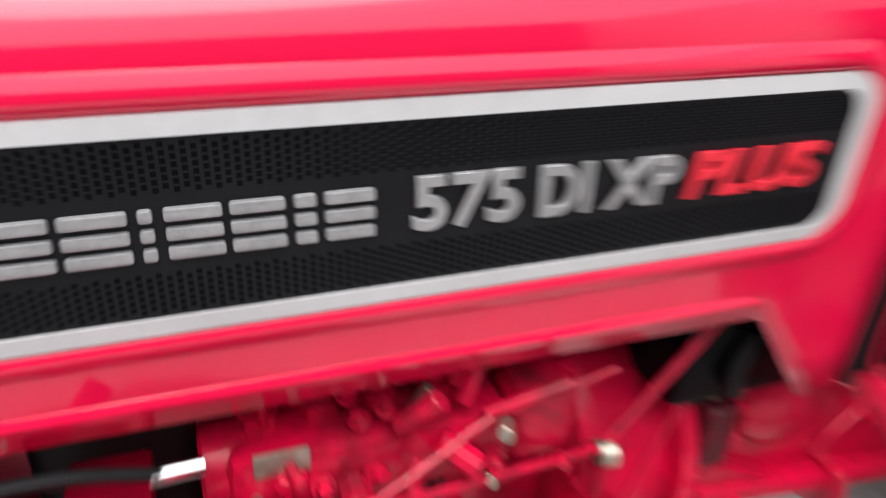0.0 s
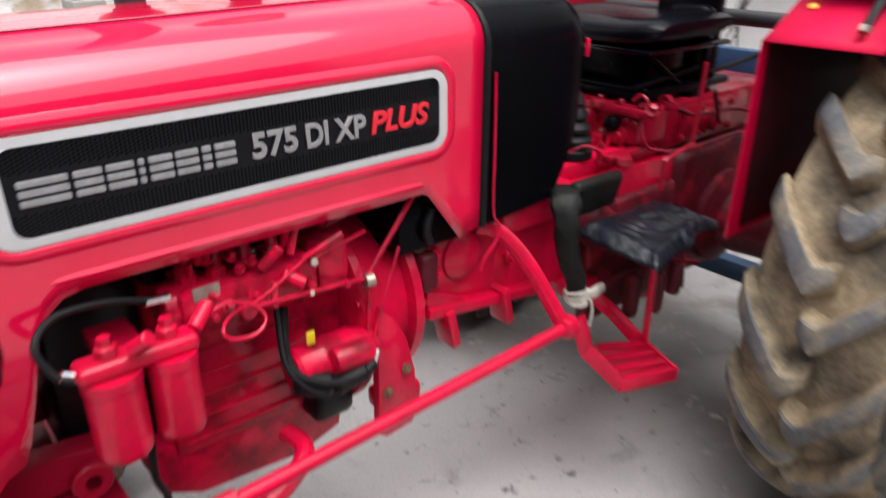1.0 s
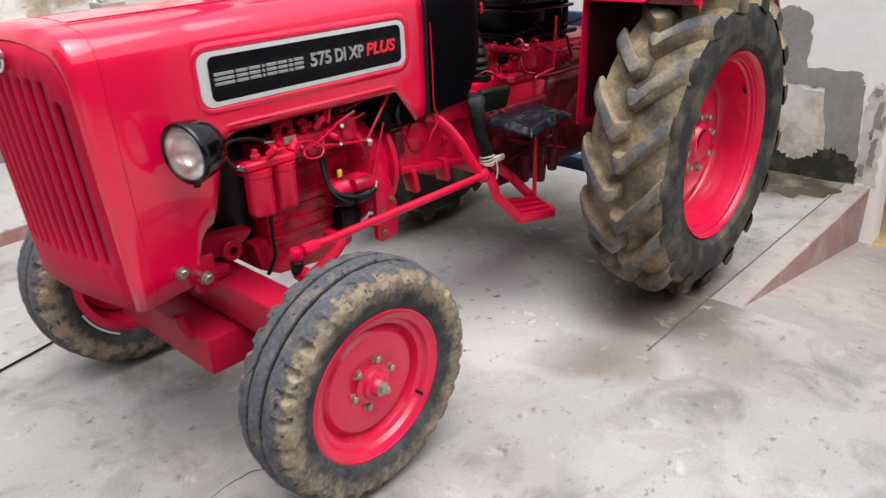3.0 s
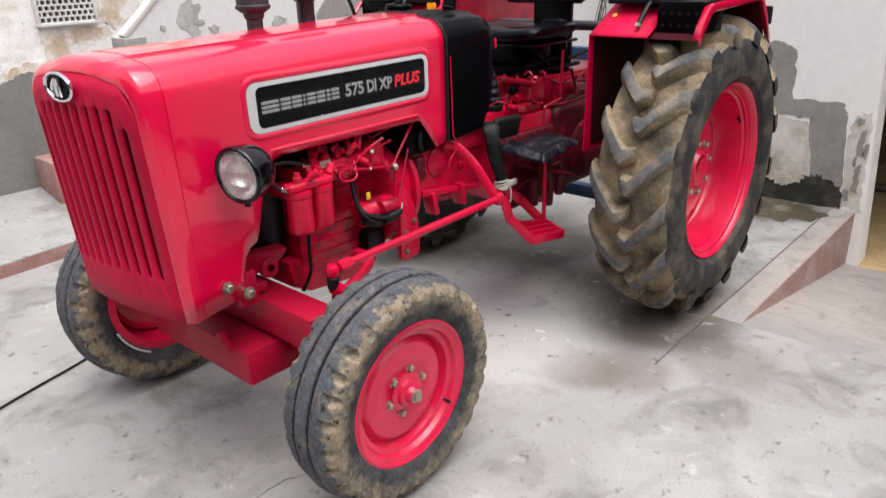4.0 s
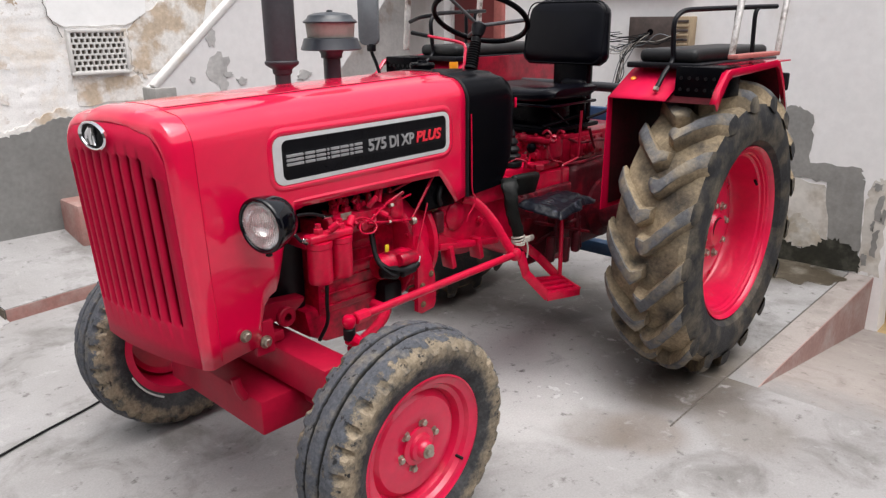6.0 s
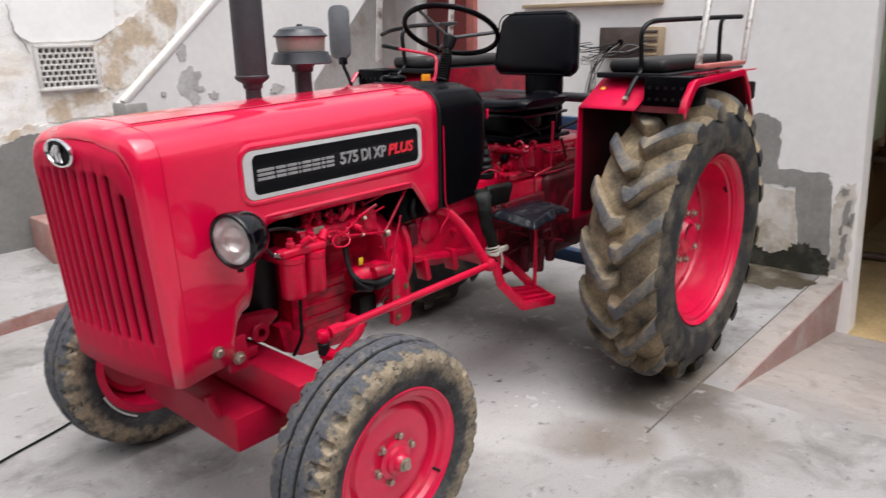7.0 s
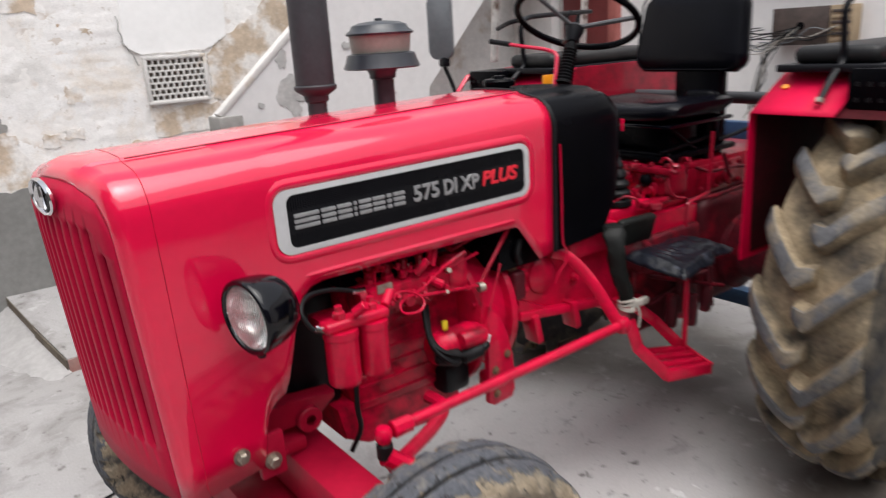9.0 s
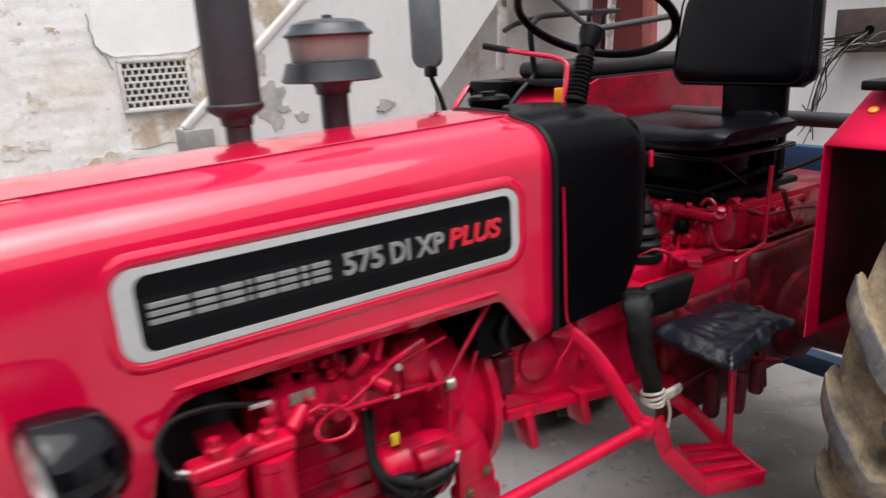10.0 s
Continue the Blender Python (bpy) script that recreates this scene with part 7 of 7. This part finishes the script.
def make_seat():
    m = pose(-0.08, YC + 0.015, 0)
    # low cushion: dished in the middle, rolled over at the front and sides
    bm = bmesh.new()
    rings = []
    for i in range(21):
        v = -1 + 0.1 * i
        deep = 0.195 * (1 - 0.10 * v ** 4) * (0.96 if abs(v) > 0.95 else 1)
        tall = 0.036 * (0.45 if abs(v) > 0.95 else (0.85 if abs(v) > 0.85 else 1))
        ring = []
        for k in range(30):
            a = 2 * math.pi * k / 30
            c, sn = math.cos(a), math.sin(a)
            x = -0.205 + deep * (1 if c > 0 else -1) * abs(c) ** 0.5
            z = 1.262 + 0.016 * abs(v) ** 2.5 + tall * (1 if sn > 0 else -1) * abs(sn) ** 0.6 + 0.014 * max(0.0, c - 0.6) - 0.012 * max(0.0, -c - 0.6)
            if sn > 0:
                z -= 0.008 * max(0.0, 1 - ((x + 0.2) / 0.13) ** 2) * max(0.0, 1 - (v / 0.7) ** 2)
            ring.append(bm.verts.new(m @ Vector((x, 0.222 * v, z))))
        rings.append(ring)
    for p, q in zip(rings, rings[1:]):
        for k in range(30):
            bm.faces.new((p[k], p[(k + 1) % 30], q[(k + 1) % 30], q[k]))
    bm.faces.new(rings[0][::-1])
    bm.faces.new(rings[-1])
    seat = part("driver_seat", bm, VINYL, tractor, "black vinyl driver seat", smooth=60)
    bm = bmesh.new()
    lean = m @ pose(0.030, 0.0, 1.53, 0, 9, 0)
    rows = []
    for k in range(15):
        u = k / 14
        half = 0.243 - 0.030 * u - 0.030 * max(0.0, u - 0.80) / 0.2 * max(0.0, u - 0.80) / 0.2 * 2 - 0.040 * max(0.0, 0.10 - u) / 0.1
        deep = 0.042 - 0.020 * max(0.0, abs(u - 0.5) - 0.40) / 0.1
        z = -0.152 + 0.304 * u
        ring = []
        for j in range(32):
            a = 2 * math.pi * j / 32
            c, sn = math.cos(a), math.sin(a)
            y = half * (1 if c > 0 else -1) * abs(c) ** 0.32
            x = deep * (1 if sn > 0 else -1) * abs(sn) ** 0.45
            pad = 0.010 * max(0.0, 1 - (y / 0.18) ** 2) * max(0.0, 1 - ((u - 0.5) / 0.42) ** 2)
            ring.append(bm.verts.new(lean @ Vector((x - (pad if sn < 0 else 0), y, z))))
        rows.append(ring)
    for p, q in zip(rows, rows[1:]):
        for j in range(32):
            bm.faces.new((p[j], p[(j + 1) % 32], q[(j + 1) % 32], q[j]))
    bm.faces.new(rows[0][::-1])
    bm.faces.new(rows[-1])
    back = part("seat_backrest", bm, VINYL, tractor, "black vinyl seat backrest", smooth=50)
    bm = bmesh.new()
    tube(bm, [tuple(lean @ Vector((-0.033, x, y))) for x, y in rounded(0.445, 0.285, 0.05, cy=-0.004)], 0.0035, 6, 1, closed=True)
    part("piping", bm, VINYL, back)
    bm = bmesh.new()
    box(bm, (-0.015, -0.150, 1.09), (0.045, 0.045, 1.42), m, bevel=0.012)
    box(bm, (-0.075, -0.165, 1.11), (-0.014, -0.03, 1.32), m, bevel=0.028, seg=3)
    part("back_post", bm, BLACK_PAINT, seat)
    part("seat_pan", box(bmesh.new(), (-0.385, -0.205, 1.214), (0.0, 0.205, 1.228), m, bevel=0.006), BLACK_GLOSS, seat)
    # sprung frame below: struts running down to the back from the front of the pan
    for dy in (-0.15, 0.15):
        for p, q in (((-0.31, 1.204), (-0.16, 1.115)), ((-0.36, 1.125), (-0.02, 1.155))):
            bm = bmesh.new()
            rod(bm, m @ Vector((p[0], dy, p[1])), m @ Vector((q[0], dy, q[1])), 0.010)
            part("strut", bm, BLACK_PAINT, seat)
    bm = bmesh.new()
    rod(bm, m @ Vector((-0.33, -0.17, 1.114)), m @ Vector((-0.33, 0.17, 1.114)), 0.010)
    part("cross_tube", bm, BLACK_PAINT, seat)
    part("suspension_box", box(bmesh.new(), (-0.30, -0.145, 1.112), (-0.13, 0.14, 1.216), m, bevel=0.012), BLACK_PAINT, seat)
    part("seat_base", box(bmesh.new(), (-0.36, -0.175, 1.092), (0.08, 0.17, 1.114), m, bevel=0.008), BLACK_PAINT, seat)
    for x, y in ((-0.30, -0.12), (-0.12, -0.14), (0.0, -0.10)):
        part("base_clamp", box(bmesh.new(), (x, y - 0.03, 1.066), (x + 0.06, y + 0.03, 1.093), m, bevel=0.006), BLACK_PAINT, seat)
    bm = bmesh.new()
    tube(bm, [tuple(m @ Vector(p)) for p in ((0.0, -0.155, 1.13), (0.06, -0.22, 1.165), (0.15, -0.33, 1.235))], 0.0075, 8)
    part("release_lever", bm, BLACK_STEEL, seat)


def make_fender(m, side):
    """Near-side mudguard, its cushion, rails and lamp; m mirrors it."""
    yi, yb, yo = -0.50, -0.76, -0.985
    top = 1.425
    prof = [(-0.435, 0.80), (-0.425, 1.292), (-0.39, 1.31), (-0.235, 1.395), (-0.15, top), (0.45, top), (0.60, 1.36), (0.70, 1.2)]
    bm = bmesh.new()
    rows = [[tuple(m @ Vector((x, y, z))) for x, z in prof[1:]] for y in (yi, -0.63, yb)]
    skin(bm, rows)
    fender = thick(part("mudguard", bm, RED_DECK, tractor, "red rear mudguard with a black cushion and rails"), 0.004)
    bm = bmesh.new()
    v = [bm.verts.new(m @ Vector((x, yi, z))) for x, z in prof] + [bm.verts.new(m @ Vector((0.60, yi, 0.95))), bm.verts.new(m @ Vector((0.2, yi, 0.80)))]
    bm.faces.new(v)
    # the far inner side takes the darker red: its shade is in the colour
    thick(part("inner_side", bm, RED if side > 0 else GRIMY_SHADED_RED, fender, smooth=0), 0.004)
    # sheet added inside the arch, with the arch's shade in its colour
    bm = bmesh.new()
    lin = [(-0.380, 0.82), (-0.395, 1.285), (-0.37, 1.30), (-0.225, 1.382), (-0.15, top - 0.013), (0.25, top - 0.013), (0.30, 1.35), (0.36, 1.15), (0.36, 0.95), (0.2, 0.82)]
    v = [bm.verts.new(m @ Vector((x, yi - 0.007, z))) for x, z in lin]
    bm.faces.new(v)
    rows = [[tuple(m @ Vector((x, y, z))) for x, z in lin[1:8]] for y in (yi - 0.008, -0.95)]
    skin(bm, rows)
    part("liner", bm, ARCH_SHADE_RED, fender, "grimy red inside of the wheel arch, darkened with painted shade", smooth=0)
    bm = bmesh.new()
    arch = [(-0.452, 1.296), (-0.42, 1.345), (-0.365, 1.405), (-0.335, 1.416), (0.155, 1.434), (0.192, 1.424), (0.27, 1.34), (0.355, 1.215)]
    rows = [[tuple(m @ Vector((x, y, z))) for x, z in arch] for y in (-0.955, yo + 0.006)]
    rows.append([tuple(m @ Vector((x * 0.97 - 0.003, yo, z - 0.028))) for x, z in arch])
    skin(bm, rows)
    thick(part("outer_flare", bm, RED, fender, "red folded outer edge"), 0.005)
    bm = bmesh.new()
    box(bm, (-0.20, -0.94, 1.418), (0.44, yb - 0.002, 1.424), m)
    part("top_plate", bm, RED, fender)
    bm = bmesh.new()
    box(bm, (-0.36, -0.958, 1.305), (-0.18, -0.764, 1.425), m, bevel=0.006)
    tb = part("tool_box", bm, BLACK_PAINT, fender, "black box with round cut-outs")
    bm = bmesh.new()
    for k in range(10):
        lathe(bm, [(0, 0), (0.007, 0), (0.007, 0.003), (0, 0.003)], m @ Matrix.Translation((-0.3602, -0.79 - 0.034 * (k % 5), 1.335 + 0.045 * (k // 5))) @ FRONT, 12)
    tagged(part("cut_outs", bm, RUBBER, tb), kind="stuff")
    # amber lamp on the sloping front
    bm = bmesh.new()
    lathe(bm, [(0, 0), (0.0125, 0), (0.012, 0.004), (0.007, 0.007), (0, 0.008)], m @ Matrix.Translation((-0.298, -0.545, 1.362)) @ pose(0, 0, 0, 0, -28.7, 0), 20)
    part("reflector", bm, ORANGE, fender, "small amber reflector")
    bm = bmesh.new()
    box(bm, (-0.36, yi + 0.002, 1.345), (-0.30, yi + 0.010, 1.41), m, bevel=0.003)
    part("amber_plate", bm, ORANGE, fender, "amber reflector plate") if side < 0 else bm.free()
    # side cushion
    bm = bmesh.new()
    box(bm, (-0.26, -0.80, 1.430), (0.53, -0.54, 1.486), m, bevel=0.024, seg=4)
    part("side_cushion", bm, DUSTY_VINYL, fender, "black vinyl side cushion")
    bm = bmesh.new()
    box(bm, (-0.30, -0.84, 1.408), (0.55, -0.508, 1.432), m, bevel=0.006)
    part("cushion_board", bm, BLACK_STEEL, fender)
    # black grab rails
    bm = bmesh.new()
    tube(bm, [tuple(m @ Vector(p)) for p in ((-0.390, -0.70, 1.332), (-0.33, -0.70, 1.390), (-0.266, -0.70, 1.440), (-0.268, -0.70, 1.495), (-0.278, -0.70, 1.585), (-0.258, -0.705, 1.620), (-0.215, -0.715, 1.638), (-0.12, -0.735, 1.644), (0.15, -0.81, 1.652), (0.36, -0.875, 1.657))], 0.0105, 10, 5)
    rl = part("grab_rail", bm, BLACK_STEEL, fender, "bent black grab rail")
    for x, y in ((0.11, -0.80), (0.225, -0.835)):
        bm = bmesh.new()
        tube(bm, [tuple(m @ Vector(p)) for p in ((x, y - 0.005, 1.43), (x, y, 1.55), (x, y, 1.63), (x + 0.03, y - 0.005, 1.658))], 0.010, 8)
        part("rail_post", bm, BLACK_STEEL, rl)
    bm = bmesh.new()
    rod(bm, m @ Vector((-0.394, -0.70, 1.326)), m @ Vector((-0.386, -0.70, 1.340)), 0.013, seg=6)
    part("rail_nut", bm, STEEL, rl)
    if side < 0:
        bm = bmesh.new()
        tube(bm, [tuple(m @ Vector(p)) for p in ((-0.225, -0.905, 1.60), (-0.25, -0.80, 1.622), (-0.235, -0.71, 1.634))], 0.010, 10)
        part("rail_tie", bm, BLACK_STEEL, rl)
    else:
        part("tail_lamp", box(bmesh.new(), (0.325, -0.975, 1.29), (0.355, -0.90, 1.37), m, bevel=0.008), BLACK_STEEL, fender, "small black tail lamp")
    return fender


def make_tail():
    """Steel posts, rear bar, linkage and the blue frame behind."""
    for x, y, lean in ((-0.13, -0.905, 0.14), (0.36, -0.915, 0.13)):
        bm = bmesh.new()
        tube(bm, [(x, y, 1.44), (x + lean * 0.3, y + 0.005, 1.6), (x + lean, y + 0.02, 1.86), (x + lean * 1.4, y + 0.02, 2.1), (x + lean * 1.6, y + 0.03, 2.36)], 0.0135, 12)
        part("steel_post", bm, BARE_PIPE, tractor, "bare steel post on the mudguard")
    bm = bmesh.new()
    box(bm, (-0.16, -0.945, 1.432), (0.31, -0.90, 1.450), bevel=0.004)
    part("post_rail", bm, FADED_RED, tractor, "faded red rail on the mudguard edge")
    for x, y in ((-0.30, 0.82), (0.25, 0.78)):
        bm = bmesh.new()
        rod(bm, (x, y, 1.44), (x + 0.06, y - 0.02, 2.36), 0.017)
        part("steel_post", bm, BARE_PIPE, tractor, "bare steel post on the mudguard")
    bm = bmesh.new()
    rod(bm, (0.15, -0.50, 1.262), (0.15, 0.36, 1.262), 0.024, seg=16)
    part("cross_bar", bm, EXHAUST, tractor, "black bar between the mudguards")
    # mirror on the far side
    bm = bmesh.new()
    mm = pose(-0.845, 0.50, 1.60, 0, 0, -60)
    slab(bm, rounded(0.095, 0.235, 0.03), 0.022, mm @ SIDE @ Matrix.Translation((0, 0, -0.011)), bevel=0.006)
    mir = part("rear_view_mirror", bm, GREY_PLASTIC, tractor, "grey-backed rear view mirror")
    bm = bmesh.new()
    tube(bm, [(-0.838, 0.50, 1.49), (-0.832, 0.50, 1.45), (-0.815, 0.49, 1.40), (-0.80, 0.48, 1.34), (-0.78, 0.46, 1.24)], 0.008, 8)
    part("mirror_arm", bm, BLACK_STEEL, mir)
    bm = bmesh.new()
    box(bm, (-0.855, 0.475, 1.455), (-0.825, 0.51, 1.49), bevel=0.005)
    part("clamp", bm, BLACK_STEEL, mir)
    # three-point linkage in blue and black at the back
    bm = bmesh.new()
    for y in (-0.42, 0.28):
        box(bm, (0.30, y - 0.03, 0.48), (0.95, y + 0.03, 0.56), bevel=0.008)
    box(bm, (0.88, -0.60, 0.48), (0.95, 0.46, 0.56), bevel=0.008)
    imp = part("hitch_frame", bm, BLUE, tractor, "blue steel frame behind the tractor")
    part("hitch_panel", boxed((0.60, -0.40, 0.94), (0.65, 0.26, 1.10), bevel=0.01), BLUE, imp)
    bm = bmesh.new()
    tube(bm, [(0.25, -0.28, 1.08), (0.45, -0.32, 1.0), (0.62, -0.36, 0.75), (0.64, -0.38, 0.56)], 0.02, 10)
    part("lift_arm", bm, BLACK_STEEL, imp)
    for y in (-0.38, 0.24):
        bm = bmesh.new()
        box(bm, (0.40, y - 0.02, 0.30), (0.80, y + 0.02, 0.36), bevel=0.008)
        part("lower_link", bm, BLUE, imp)
    part("draw_bar", boxed((0.42, -0.40, 0.27), (0.49, 0.26, 0.345), bevel=0.008), BLUE, imp)


make_hood()
make_cowl()
make_stacks()
make_lamp(I4)
make_lamp(Matrix.Translation((-0.09, 0, 0)) @ MIRROR)
make_engine()
make_void_fillers()
make_gearbox()
make_front_axle()
make_front_wheel(I4)
make_front_wheel(Matrix.Translation((-0.112, 0, 0)) @ MIRROR)
far = bpy.data.objects["front_wheel.001"]
# white arc paints a highlight on the far rim
bm = bmesh.new()
tube(bm, [(-1.922 + 0.235 * math.cos(a), YC + 0.540, 0.362 + 0.235 * math.sin(a)) for a in (radians(200 + 6 * k) for k in range(8))], 0.004, 6, 2)
part("paint_scratch", bm, LIME_AND_GLINT, far, "white arc painted as a highlight on the rim edge")
make_rear_wheel(I4)
make_rear_wheel(Matrix.Translation((-0.12, 0, 0)) @ MIRROR)
make_controls()
make_seat()
make_fender(Matrix.Translation((0.035, 0, -0.016)), 1)
make_fender(Matrix.Translation((-0.095, 0, -0.016)) @ MIRROR, -1)
make_tail()


# ---------------------------------------------------------------- relief of the old side wall
def make_wall_relief():
    """Thick whitewash over old brick courses: soft wavy rows and lumps."""
    wall = bpy.data.objects["wall_side"]
    bm = bmesh.new()
    nx, nz = 290, 132
    x0, x1, z0, z1 = -3.6, -0.18, 0.80, 2.40
    rows = []
    for j in range(nz + 1):
        z = z0 + (z1 - z0) * j / nz
        row = []
        for i in range(nx + 1):
            x = x0 + (x1 - x0) * i / nx
            p = Vector((x, 0, z))
            sway = 0.012 * noise.noise(p * 2.3)
            course = abs(math.sin(math.pi * (z + sway) / 0.076))
            show = max(0.0, min(1.0, 0.5 + 1.4 * noise.noise(p * 1.6 + Vector((7, 0, 3)))))
            h = 0.0015 * show * course ** 0.6 + 0.0045 * noise.noise(p * 5.5) + 0.0025 * noise.noise(p * 17) + 0.0012 * noise.noise(p * 48)
            edge = min(1.0, i / 6, (nx - i) / 6, j / 6, (nz - j) / 6)
            row.append(bm.verts.new((x, SIDE_Y + 0.0055 - max(-0.004, h) * edge, z)))
        rows.append(row)
    for a, b in zip(rows, rows[1:]):
        for i in range(nx):
            if -1.262 < a[i].co.x < -0.872 and 1.26 < a[i].co.z < 1.55:
                continue
            bm.faces.new((a[i], b[i], b[i + 1], a[i + 1]))
    part("whitewash_coat", bm, OLD_WASH, wall, "thick flaking whitewash over old brick courses", smooth=60)


make_wall_relief()
